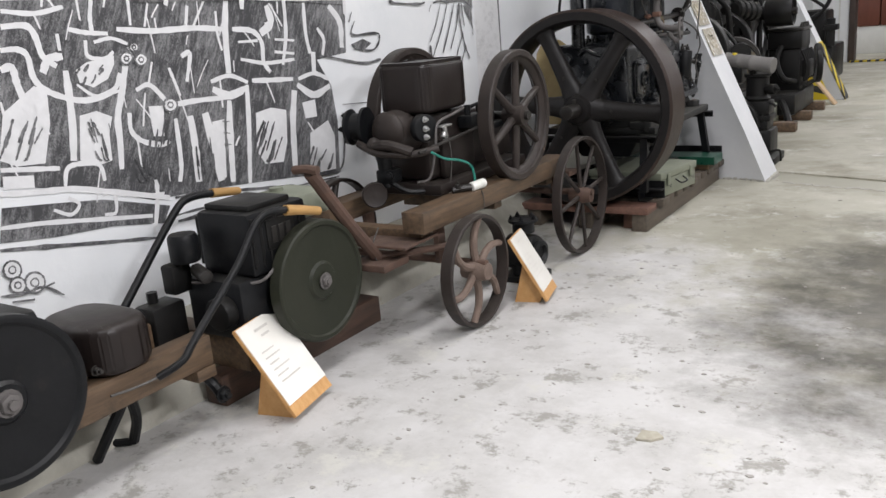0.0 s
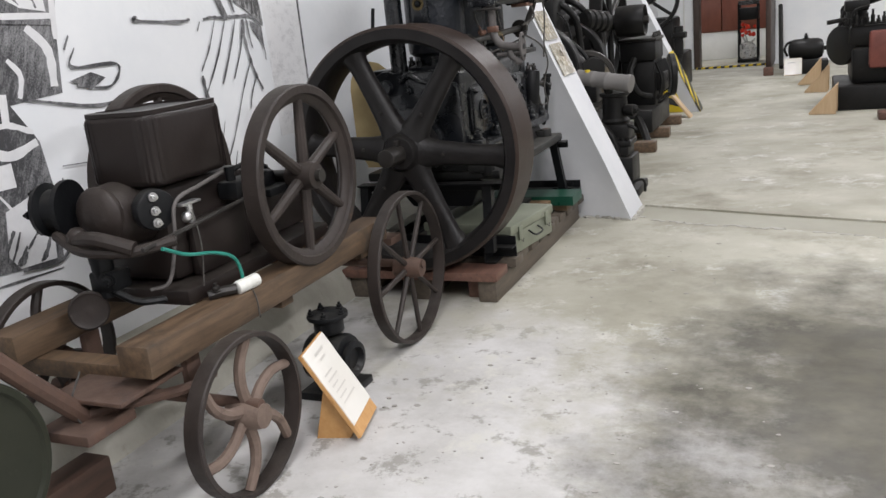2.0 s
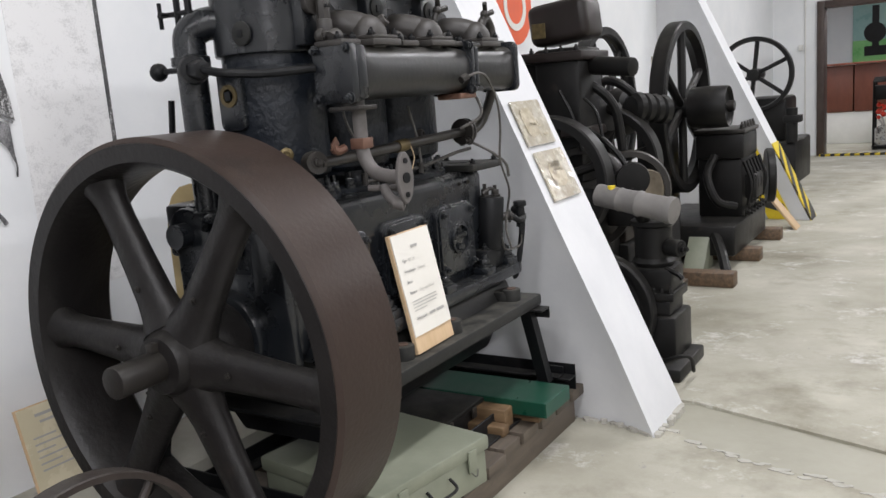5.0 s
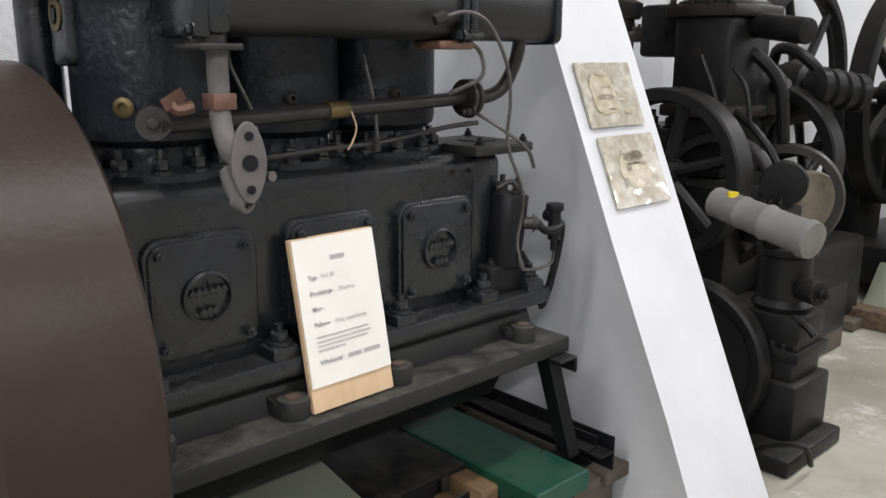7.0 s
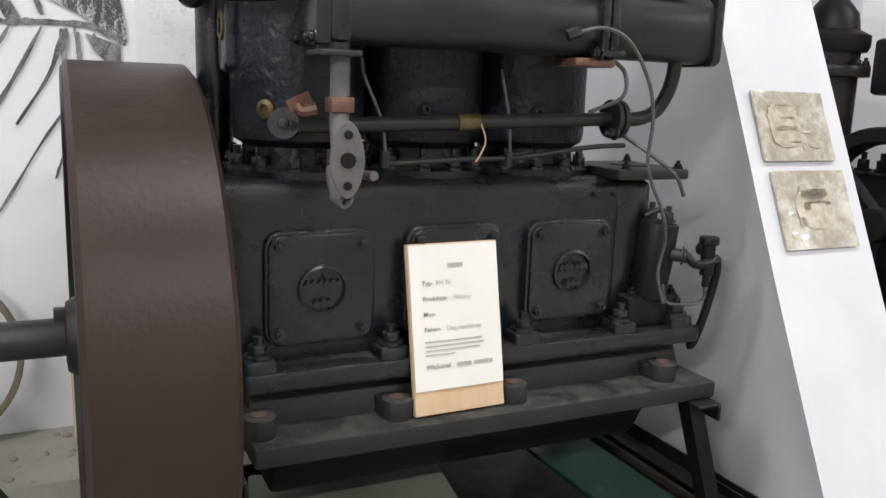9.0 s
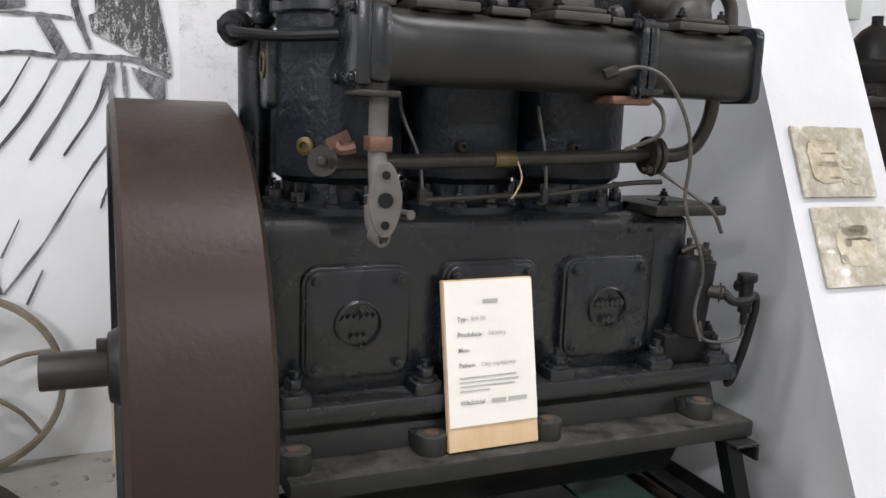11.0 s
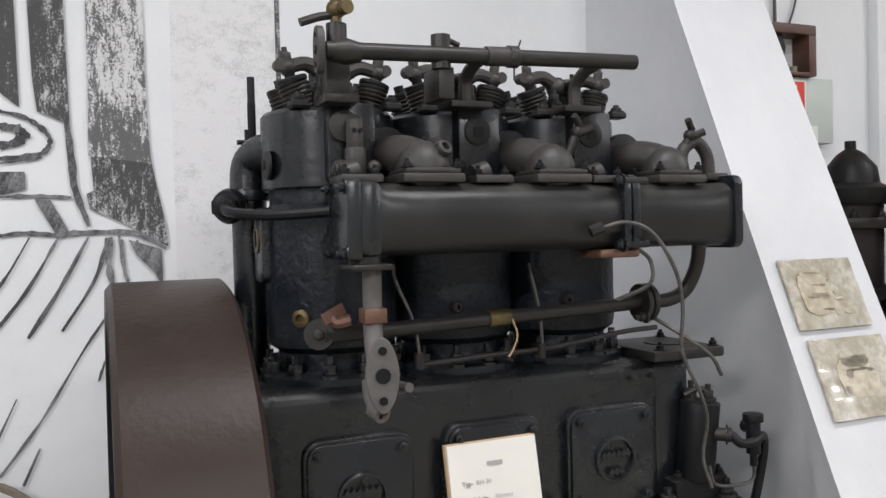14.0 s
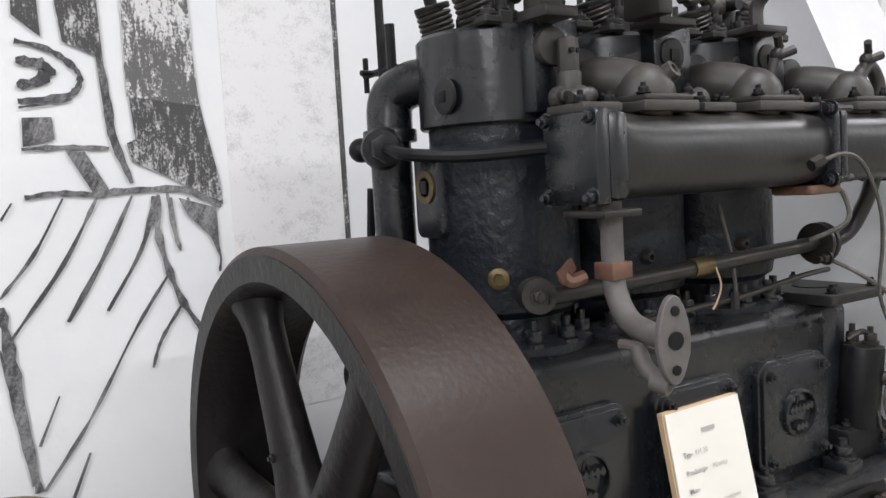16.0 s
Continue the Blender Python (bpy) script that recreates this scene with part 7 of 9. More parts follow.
info_board((0.130, 2.531, 0.232), (0.130, 2.705, 0.232), (0.064, 2.490, 0.500), "yellowed sheet on a board leaning against the wall", "plywood", 0.012, bars, wedge=False, paper="paper_yellow")
lines = [(None, 0.42, 0.832, 0.036, 0.008), ("Typ-", 0.13, 0.715, 0.0135, 0.0002), ("RH 30", 0.28, 0.715, 0.0135, 0.0), ("Produkcja-", 0.13, 0.61, 0.0135, 0.0002), ("Niemcy", 0.47, 0.61, 0.0135, 0.0),
         ("Moc-", 0.13, 0.505, 0.0135, 0.0002), ("Paliwo-", 0.13, 0.40, 0.0135, 0.0002), ("Olej nap\u0119dowy", 0.37, 0.40, 0.0135, 0.0)]
lines += [(None, 0.13, 0.325 - 0.03 * k, (0.135, 0.14, 0.13, 0.07)[k], 0.0028) for k in range(4)]
lines += [("W\u0142a\u015bciciel", 0.13, 0.146, 0.0135, 0.0002), (None, 0.47, 0.146, 0.034, 0.008), (None, 0.66, 0.146, 0.045, 0.008)]
info_board((1.098, 3.170, 0.584), (1.092, 3.383, 0.584), (1.026, 3.180, 0.936), "pale board with a printed sheet standing on the engine bed", "plywood", 0.052, lines, wedge=False)


# ---- engine on a wheeled timber trolley ----
def trolley():
    t = thing("timber_trolley", (0.6, 1.45, 0), "rusty iron-wheeled trolley of old oily timber beams with a drawbar", "trolley")
    for x in (0.85, 0.36):
        part("beam", bx(B(), (x - 0.055, 0.70, 0.462), (x + 0.055, 2.06, 0.552), 0.006), "wood_old", t, "old oily timber beam")
    for y in (0.80, 1.42, 1.98):
        part("cross_beam", bx(B(), (0.31, y - 0.035, 0.405), (0.84, y + 0.035, 0.461), 0.006), "wood_old", t)
    for y, z, x0, x1 in ((0.955, 0.28, 0.22, 1.03), (2.13, 0.335, 0.20, 1.02)):
        part("axle", cy(B(), (x0, y, z), (x1, y, z), 0.017, n=12), "rust", t)
        for x in (0.42, 0.80):
            part("axle_hanger", bx(B(), (x - 0.012, y - 0.03, z - 0.01), (x + 0.012, y + 0.03, 0.47), 0.003), "rust", t)
    tail = part("tail_bar", bx(B(), (0.32, 2.06, 0.43), (0.92, 2.16, 0.46), 0.004), "rust", t)
    for x, y, z, R, wd, curved, n_sp, sr, mat, ph in ((0.975, 0.955, 0.245, 0.243, 0.055, 0.035, 6, 0.017, "rust_pale", 0.3), (0.95, 2.13, 0.318, 0.316, 0.05, 0.0, 8, 0.011, "wheel_iron", 0.12),
                                                    (0.27, 0.93, 0.385, 0.243, 0.05, 0.03, 6, 0.017, "wheel_iron", 0.5)):
        w = part("wheel", lathe(B(), [(0.036, -0.06), (0.042, -0.03), (0.046, 0.0), (0.042, 0.03), (0.036, 0.06), (0.018, 0.062)], (x, y, z), (1, 0, 0), 20), {"wheel_iron": "rust"}.get(mat, mat), t, "rusted spoked iron wheel")
        spokes_of(w, (x, y, z), R, wd, n_sp, sr, curved, mat, ph)
    # drawbar and its triangle
    part("drawbar", tube(B(), [(0.70, 0.64, 0.37), (0.70, 0.47, 0.57), (0.70, 0.30, 0.79)], 0.026, n=10), "rust", t, "long rusty drawbar leaning up")
    part("draw_handle", tube(B(), [(0.64, 0.285, 0.80), (0.70, 0.285, 0.805), (0.75, 0.29, 0.80)], 0.017, n=8), "rust", t)
    for x, y in ((0.88, 0.95), (0.45, 0.95)):
        part("draw_arm", tube(B(), [(0.70, 0.63, 0.375), (x, y - 0.1, 0.372), (x, y, 0.37)], 0.016, n=8), "rust", t)
    bm = B()
    prism(bm, [(0.62, 0.55), (0.80, 0.55), (0.80, 0.72), (0.62, 0.72)], "z", 0.335, 0.365, 0.004)
    part("turn_plate", bm, "rust", t)
    part("fork_plate", bx(B(), (0.60, 0.62, 0.415), (0.86, 0.86, 0.428), 0.003), "rust", t)
    part("loop_wire", tube(B(), [(0.72, 0.64, 0.50), (0.71, 0.60, 0.42), (0.72, 0.62, 0.34)], 0.003, n=5), "wire", t)


def spokes_of(w, c, R, wd, count, sr, curved, mat, phase):
    """Rim and spokes as sub-parts of a wheel that is itself a part."""
    h, rt = wd / 2, 0.016
    part("rim", lathe(B(), [(R - 0.003, -h), (R, -h + 0.004), (R, h - 0.004), (R - 0.003, h), (R - rt, h), (R - rt - 0.002, 0), (R - rt, -h)], c, (1, 0, 0), 52, closed=True), "wheel_iron" if mat == "rust_pale" else mat, w)
    cv = Vector(c)
    for k in range(count):
        a = 2 * math.pi * k / count + phase
        u, v = Vector((0, math.cos(a), math.sin(a))), Vector((0, -math.sin(a), math.cos(a)))
        pts = [cv + u * (0.03 + (R - rt - 0.03) * s) + v * curved * math.sin(math.pi * s) for s in (0, 0.3, 0.65, 1.0)]
        part("spoke", tube(B(), pts, sr * 1.1, n=8, steps=3, r_end=sr * 0.9), mat, w)


trolley()


def leaning_wheel():
    t = thing("cast_wheel", (0.06, 2.152, 0.222), "thin tan-grey iron wheel with bent spokes leaning on the wall ledge", "wheel")
    c = (0.062, 2.152, 0.486)
    part("hub", lathe(B(), [(0.020, -0.03), (0.028, -0.02), (0.030, 0.0), (0.028, 0.02), (0.020, 0.03)], c, (1, 0, 0), 20), "thin_wheel", t)
    spokes_of(t, c, 0.262, 0.032, 6, 0.0075, 0.022, "thin_wheel", 0.35)


leaning_wheel()


def hopper_engine():
    t = thing("hopper_engine", (0.62, 1.4, 0.552), "dark brown hopper-cooled farm engine with two flywheels, on the trolley", "engine")
    # base and crankcase
    bm = B()
    bx(bm, (0.42, 1.0, 0.552), (0.80, 1.80, 0.60), 0.008)
    bx(bm, (0.45, 1.06, 0.60), (0.715, 1.42, 0.90), 0.03)
    prism(bm, [(1.40, 0.60), (1.86, 0.60), (1.84, 0.70), (1.62, 0.86), (1.40, 0.88)], "x", 0.47, 0.70, 0.02)
    part("crankcase", bm, "tank", t)
    part("side_cover", bx(B(), (0.712, 1.13, 0.60), (0.745, 1.40, 0.78), 0.012), "tank", t)
    bm = B()
    prism(bm, rounded(0.262, 0.345, 0.05, 5, (0.638, 1.172)), "z", 0.905, 1.118, 0.022, 3)
    hop = part("hopper", bm, "tank", t, "smooth brown water hopper with rounded corners")
    bm = B()
    outer, inner = rounded(0.252, 0.335, 0.045, 5, (0.638, 1.172)), rounded(0.205, 0.285, 0.03, 5, (0.638, 1.172))
    rings = [[bm.verts.new((*p, z)) for p in ring] for ring, z in ((outer, 1.112), (outer, 1.124), (inner, 1.126), (inner, 1.108))]
    for lo, hi in zip(rings, rings[1:]):
        for i in range(len(lo)):
            j = (i + 1) % len(lo)
            bm.faces.new((lo[i], lo[j], hi[j], hi[i]))
    part("hopper_lip", bm, "tank", hop)
    # flat black plate stands for the shade inside the lip
    part("hopper_mouth_plate", prism(B(), rounded(0.206, 0.286, 0.03, 5, (0.638, 1.172)), "z", 1.112, 1.1195), "iron_black", hop, "black plate standing for the shaded hollow of the hopper mouth")
    # flywheels on the cross shaft
    part("crankshaft", cy(B(), (0.24, 1.555, 0.825), (0.96, 1.555, 0.825), 0.022, n=14), "pipe_dark", t)
    for x, R, zc in ((0.888, 0.305, 0.825), (0.295, 0.345, 0.825)):
        fw = part("flywheel", lathe(B(), [(0.020, -0.055), (0.045, -0.05), (0.05, 0.0), (0.045, 0.05), (0.02, 0.055)], (x, 1.555, zc), (1, 0, 0), 24), "wheel_iron", t, "brown spoked cast flywheel")
        h = 0.034
        part("rim", lathe(B(), [(R - 0.006, -h), (R, -h + 0.006), (R, h - 0.006), (R - 0.006, h), (R - 0.030, h), (R - 0.034, h - 0.012), (R - 0.046, h - 0.016), (R - 0.058, 0.004), (R - 0.058, -0.004), (R - 0.046, -h + 0.016), (R - 0.034, -h + 0.012), (R - 0.030, -h)], (x, 1.555, zc), (1, 0, 0), 64, closed=True), "wheel_iron", fw)
        for k in range(6):
            a = math.pi / 3 * k + 0.42
            u = Vector((0, math.cos(a), math.sin(a)))
            c = Vector((x, 1.555, zc))
            part("spoke", tube(B(), [c + u * 0.03, c + u * 0.15, c + u * (R - 0.05)], 0.021, n=10, steps=3, r_end=0.016), "wheel_iron", fw)
    # cylinder head end with magneto and round caps
    bm = B()
    cy(bm, (0.60, 1.07, 0.83), (0.60, 0.93, 0.84), 0.105, 0.085, n=26, bev=0.012)
    ball(bm, (0.60, 0.93, 0.845), 0.085, (1, 0.45, 1), n=18)
    part("cylinder_head", bm, "wheel_iron", t)
    bm = lathe(B(), [(0.03, -0.05), (0.075, -0.045), (0.08, -0.03), (0.06, -0.02), (0.06, 0.02), (0.085, 0.03), (0.085, 0.045), (0.03, 0.05)], (0.44, 0.93, 0.865), (1, 0.25, 0), 26)
    part("silencer_flange", bm, "iron_black", t)
    for k in range(6):
        a = math.pi / 3 * k
        part("flange_nut", nut(B(), (0.405, 0.92 + 0.065 * math.cos(a), 0.865 + 0.065 * math.sin(a)), (-1, -0.25, 0), 0.009, 0.010), "iron_black", t)
    bm = B()
    cy(bm, (0.73, 0.99, 0.85), (0.77, 0.975, 0.85), 0.06, n=20, bev=0.006)
    mg = part("igniter_plate", bm, "iron_black", t)
    for dz in (0.04, 0.0, -0.035):
        part("igniter_stud", nut(B(), (0.77, 0.965, 0.85 + dz), (1, -0.35, 0), 0.010, 0.016), "steel", mg, "bright steel stud")
    bm = tube(B(), [(0.48, 0.87, 0.80), (0.60, 0.84, 0.765), (0.74, 0.87, 0.755), (0.84, 0.95, 0.77)], 0.016, n=10)
    tube(bm, [(0.55, 0.86, 0.79), (0.66, 0.84, 0.80), (0.76, 0.87, 0.765)], 0.022, n=10)
    ball(bm, (0.57, 0.86, 0.80), 0.03, n=10)
    part("rocker_arm", bm, "wheel_iron", t)
    part("push_rod", tube(B(), [(0.80, 0.86, 0.765), (0.82, 1.10, 0.79), (0.83, 1.40, 0.815)], 0.007, n=8), "pipe_dark", t)
    bm = B()
    cy(bm, (0.56, 0.93, 0.76), (0.57, 0.93, 0.60), 0.035, 0.028, n=14)
    bx(bm, (0.53, 0.90, 0.62), (0.62, 0.98, 0.68), 0.01)
    nut(bm, (0.61, 0.90, 0.66), (0.4, -1, 0), 0.016, 0.02)
    tube(bm, [(0.60, 0.92, 0.62), (0.66, 0.95, 0.58), (0.72, 1.02, 0.57)], 0.012, n=8)
    part("mixer_valve", bm, "iron_black", t)
    bm = lathe(B(), [(0.030, -0.03), (0.056, -0.02), (0.058, 0.0), (0.052, 0.006), (0.048, 0.004), (0.01, 0.007)], (0.54, 0.87, 0.575), (0.75, -0.65, 0.1), 26)
    part("strainer_cap", bm, "wheel_iron", t, "round ribbed strainer cap")
    bm = lathe(B(), [(0.005, 0.0), (0.045, 0.004), (0.05, 0.012), (0.044, 0.02), (0.01, 0.022)], (0.66, 1.385, 1.02), (0.5, 0.8, 0), 22)
    part("oil_cap", bm, "pipe_grey", t)
    bm = B()
    cy(bm, (0.80, 1.07, 0.79), (0.80, 1.07, 0.845), 0.010, n=10)
    bx(bm, (0.785, 1.03, 0.845), (0.815, 1.11, 0.853), 0.002)
    ball(bm, (0.80, 1.055, 0.81), 0.017, n=10)
    part("grease_cup", bm, "steel", t, "bright greaser cup")
    part("fuel_line", tube(B(), [(0.78, 1.27, 0.90), (0.79, 1.15, 0.885), (0.79, 1.03, 0.86), (0.79, 1.0, 0.76), (0.77, 0.97, 0.64), (0.73, 0.93, 0.625)], 0.006, n=8), "pipe_grey", t)
    bm = B()
    bx(bm, (0.70, 1.42, 0.78), (0.84, 1.60, 0.81), 0.008)
    bx(bm, (0.72, 1.30, 0.80), (0.80, 1.52, 0.86), 0.012)
    cy(bm, (0.76, 1.33, 0.86), (0.76, 1.33, 0.905), 0.016, n=12)
    cy(bm, (0.76, 1.45, 0.86), (0.76, 1.45, 0.89), 0.022, n=12)
    tube(bm, [(0.76, 1.34, 0.89), (0.77, 1.42, 0.90), (0.78, 1.50, 0.87)], 0.008, n=8)
    part("bearing_block", bm, "iron_black", t)
    part("green_hose", tube(B(), [(0.85, 0.88, 0.765), (0.86, 0.96, 0.725), (0.87, 1.06, 0.70), (0.88, 1.13, 0.665), (0.88, 1.155, 0.61), (0.88, 1.15, 0.575)], 0.0055, n=8), "hose_green", t, "thin green rubber hose")
    bm = cy(B(), (0.88, 1.12, 0.57), (0.90, 1.20, 0.575), 0.021, n=16, bev=0.004)
    part("white_fitting", bm, "white_plastic", t, "white plastic fitting")
    bm = tube(B(), [(0.82, 1.06, 0.565), (0.85, 1.09, 0.57), (0.88, 1.12, 0.57)], 0.016, n=8)
    nut(bm, (0.84, 1.075, 0.575), (0, 0, 1), 0.012, 0.016)
    part("brass_union", bm, "pipe_dark", t)
    part("hanging_wire", tube(B(), [(0.815, 1.065, 0.83), (0.83, 1.06, 0.72), (0.82, 1.05, 0.60)], 0.0022, n=5), "wire", t)
    part("tail_wire", tube(B(), [(0.90, 1.16, 0.57), (0.912, 1.165, 0.52), (0.91, 1.17, 0.46)], 0.0022, n=5), "wire", t)


hopper_engine()


def pump_on_floor():
    t = thing("small_pump", (0.95, 1.42, 0), "small black flanged pump body on the floor behind the board", "pump")
    bm = B()
    bx(bm, (0.84, 1.36, 0.0), (1.04, 1.56, 0.03), 0.006)
    cy(bm, (0.86, 1.46, 0.14), (1.02, 1.45, 0.14), 0.09, n=24, bev=0.02)
    cy(bm, (0.95, 1.45, 0.03), (0.95, 1.45, 0.12), 0.07, n=16)
    part("body", bm, "iron_black", t)
    bm = cy(B(), (0.95, 1.45, 0.24), (0.95, 1.45, 0.30), 0.055, n=18, bev=0.006)
    cy(bm, (0.95, 1.45, 0.295), (0.95, 1.45, 0.312), 0.075, n=20, bev=0.004)
    lid = part("top_flange", bm, "iron_black", t)
    for k in range(5):
        a = 2 * math.pi * k / 5
        part("flange_stud", nut(B(), (0.95 + 0.06 * math.cos(a), 1.45 + 0.06 * math.sin(a), 0.312), (0, 0, 1), 0.010, 0.014), "iron_black", lid)
    bm = lathe(B(), [(0.05, 0.0), (0.065, 0.01), (0.065, 0.024), (0.045, 0.03), (0.035, 0.012)], (1.02, 1.45, 0.14), (1, -0.1, 0), 22)
    part("outlet", bm, "iron_black", t)


pump_on_floor()
bpy.data.objects["small_pump"].location = (0.87, 1.57, 0)


# ---- engine with a solid olive flywheel and barrow handles ----
def barrow_engine():
    t = thing("barrow_engine", (0.5, 0.2, 0), "black engine with a solid olive flywheel on a timber barrow frame", "engine")
    for x, y0, y1 in ((0.47, -0.10, 0.84), (0.22, -0.10, 0.72)):
        part("skid", bx(B(), (x - 0.05, y0, 0.0), (x + 0.055, y1, 0.12), 0.008), "wood_skid", t, "dark red-brown timber skid")
    for y in (0.02, 0.40):
        part("cross_timber", bx(B(), (0.14, y - 0.05, 0.121), (0.60, y + 0.05, 0.249), 0.006), "wood_old", t)
    fw = part("flywheel", lathe(B(), [(0.226, 0.0), (0.232, 0.006), (0.232, 0.052), (0.226, 0.058), (0.212, 0.059), (0.205, 0.050), (0.075, 0.047), (0.065, 0.056), (0.03, 0.057)], (0.665, 0.28, 0.384), (1, 0, 0), 72), "green_disc", t, "solid dark olive flywheel disc")
    bm = cy(B(), (0.70, 0.28, 0.384), (0.745, 0.28, 0.384), 0.020, n=14, bev=0.003)
    nut(bm, (0.728, 0.28, 0.384), (1, 0, 0), 0.024, 0.014)
    part("shaft_nut", bm, "pipe_grey", fw)
    bm = B()
    bx(bm, (0.36, -0.06, 0.25), (0.64, 0.42, 0.47), 0.02)
    bx(bm, (0.40, 0.0, 0.47), (0.66, 0.30, 0.70), 0.018)
    part("block", bm, "iron_black", t)
    bm = B()
    bx(bm, (0.42, 0.03, 0.70), (0.64, 0.24, 0.722), 0.006)
    part("top_cover", bm, "dark_machine", t)
    for k in range(7):
        part("cooling_fin", bx(B(), (0.395 - 0.012, 0.01 + k * 0.04, 0.50), (0.665, 0.024 + k * 0.04, 0.68), 0.003, 1), "dark_machine", t)
    for k in range(3):
        part("louvre", bx(B(), (0.667, 0.10 + 0.036 * k, 0.575), (0.672, 0.125 + 0.036 * k, 0.635), 0.002, 1), "pipe_dark", t)
    part("canister", lathe(B(), [(0.02, 0.0), (0.05, 0.004), (0.054, 0.012), (0.054, 0.09), (0.047, 0.105), (0.02, 0.108)], (0.40, -0.07, 0.53), (0, 0, 1), 24), "iron_black", t, "black round air-filter canister")
    for x, y, z, s in ((0.36, -0.09, 0.475, 0.055), (0.30, -0.14, 0.30, 0.09)):
        part("side_box", bx(B(), (x - s * 0.6, y - s * 0.8, z - s), (x + s * 0.6, y + s * 0.8, z + s), 0.012), "dark_machine", t)
    bm = cy(B(), (0.42, -0.05, 0.50), (0.52, -0.09, 0.49), 0.024, n=14, bev=0.004)
    part("inlet_stub", bm, "pipe_dark", t)
    part("filler_neck", cy(B(), (0.28, -0.15, 0.39), (0.28, -0.15, 0.43), 0.02, n=12), "dark_machine", t)
    part("end_cover", cy(B(), (0.56, -0.055, 0.36), (0.56, -0.11, 0.36), 0.06, n=20, bev=0.008), "dark_machine", t)
    bm = bx(B(), (0.645, 0.08, 0.55), (0.667, 0.22, 0.66), 0.006)
    part("side_grille", bm, "dark_machine", t)
    bm = B()
    bx(bm, (0.38, 0.28, 0.60), (0.62, 0.50, 0.70), 0.025)
    cy(bm, (0.46, 0.36, 0.70), (0.46, 0.36, 0.715), 0.028, n=16)
    part("fuel_tank", bm, "olive_case", t, "dull grey-green fuel tank")
    part("throttle_rod", tube(B(), [(0.40, -0.06, 0.45), (0.55, -0.04, 0.46), (0.66, 0.02, 0.455), (0.68, 0.10, 0.50)], 0.006, n=6), "pipe_grey", t)
    hl = part("barrow_handle", tube(B(), [(0.25, -0.40, 0.25), (0.25, -0.287, 0.362), (0.25, -0.141, 0.509), (0.25, 0.037, 0.683), (0.25, 0.113, 0.718), (0.25, 0.225, 0.713)], 0.015, n=12), "iron_black", t)
    part("grip", tube(B(), [(0.25, 0.22, 0.713), (0.25, 0.29, 0.704), (0.25, 0.36, 0.693)], 0.019, n=12, r_end=0.016), "grip", hl, "yellow wooden grip")
    hr = part("barrow_handle", tube(B(), [(0.68, -0.47, 0.30), (0.72, -0.40, 0.335), (0.72, -0.34, 0.385), (0.72, -0.124, 0.562), (0.72, -0.03, 0.665), (0.72, 0.04, 0.70), (0.72, 0.14, 0.69)], 0.0125, n=12), "iron_black", t)
    part("grip", tube(B(), [(0.72, 0.13, 0.69), (0.72, 0.21, 0.672), (0.72, 0.30, 0.648)], 0.019, n=12, r_end=0.016), "grip", hr, "yellow wooden grip")


barrow_engine()


def left_engine():
    t = thing("frame_engine", (0.5, -0.8, 0), "black-wheeled engine on a brown timber frame with an iron stand", "engine")
    for x in (0.60, 0.30):
        part("frame_timber", bx(B(), (x - 0.045, -1.75, 0.24), (x + 0.045, -0.22, 0.345), 0.007), "wood_old", t, "brown timber frame beam")
    part("cross_timber", bx(B(), (0.25, -0.30, 0.20), (0.65, -0.22, 0.24), 0.005), "wood_old", t)
    fw = part("flywheel", lathe(B(), [(0.225, 0.0), (0.23, 0.006), (0.23, 0.045), (0.222, 0.05), (0.21, 0.05), (0.20, 0.042), (0.06, 0.04), (0.05, 0.05), (0.02, 0.05)], (0.645, -0.93, 0.425), (1, 0, 0), 64), "iron_black", t, "solid black flywheel")
    part("shaft_nut", nut(B(), (0.695, -0.93, 0.425), (1, 0, 0), 0.028, 0.02), "pipe_grey", fw)
    bm = B()
    bx(bm, (0.30, -1.30, 0.345), (0.62, -0.75, 0.62), 0.03)
    part("block", bm, "iron_black", t)
    bm = B()
    prism(bm, [(0.50 + 0.17 * math.copysign(abs(math.cos(a)) ** 0.7, math.cos(a)), -0.53 + 0.115 * math.copysign(abs(math.sin(a)) ** 0.7, math.sin(a))) for a in [2 * math.pi * k / 28 for k in range(28)]], "z", 0.346, 0.505, 0.03, 3)
    part("fuel_tank", bm, "tank", t, "dark oval fuel tank")
    part("tank_tap", nut(B(), (0.62, -0.63, 0.38), (1, 0, 0), 0.012, 0.02), "pipe_dark", t)
    bm = B()
    for s in (-1, 1):
        tube(bm, [(0.56, -0.50, 0.25), (0.50, -0.50 + 0.05 * s, 0.12), (0.43, -0.50 + 0.07 * s, 0.012)], 0.018, n=8)
    tube(bm, [(0.43, -0.44, 0.012), (0.36, -0.48, 0.012), (0.22, -0.50, 0.012)], 0.014, n=8)
    tube(bm, [(0.30, -0.52, 0.25), (0.22, -0.50, 0.012)], 0.018, n=8)
    part("iron_stand", bm, "iron_black", t)
    part("front_bolt", nut(tube(B(), [(0.60, -0.24, 0.20), (0.62, -0.22, 0.16), (0.66, -0.22, 0.12)], 0.018, n=8), (0.66, -0.22, 0.13), (1, 0, 0), 0.022, 0.02), "iron_black", t)
    part("thin_cable", tube(B(), [(0.655, -0.62, 0.30), (0.665, -0.53, 0.295), (0.69, -0.44, 0.31), (0.72, -0.37, 0.36)], 0.004, n=6), "wire", t)
    part("timber_leg", bx(B(), (0.26, -1.68, 0.0), (0.64, -1.58, 0.239), 0.006), "wood_old", t)


left_engine()


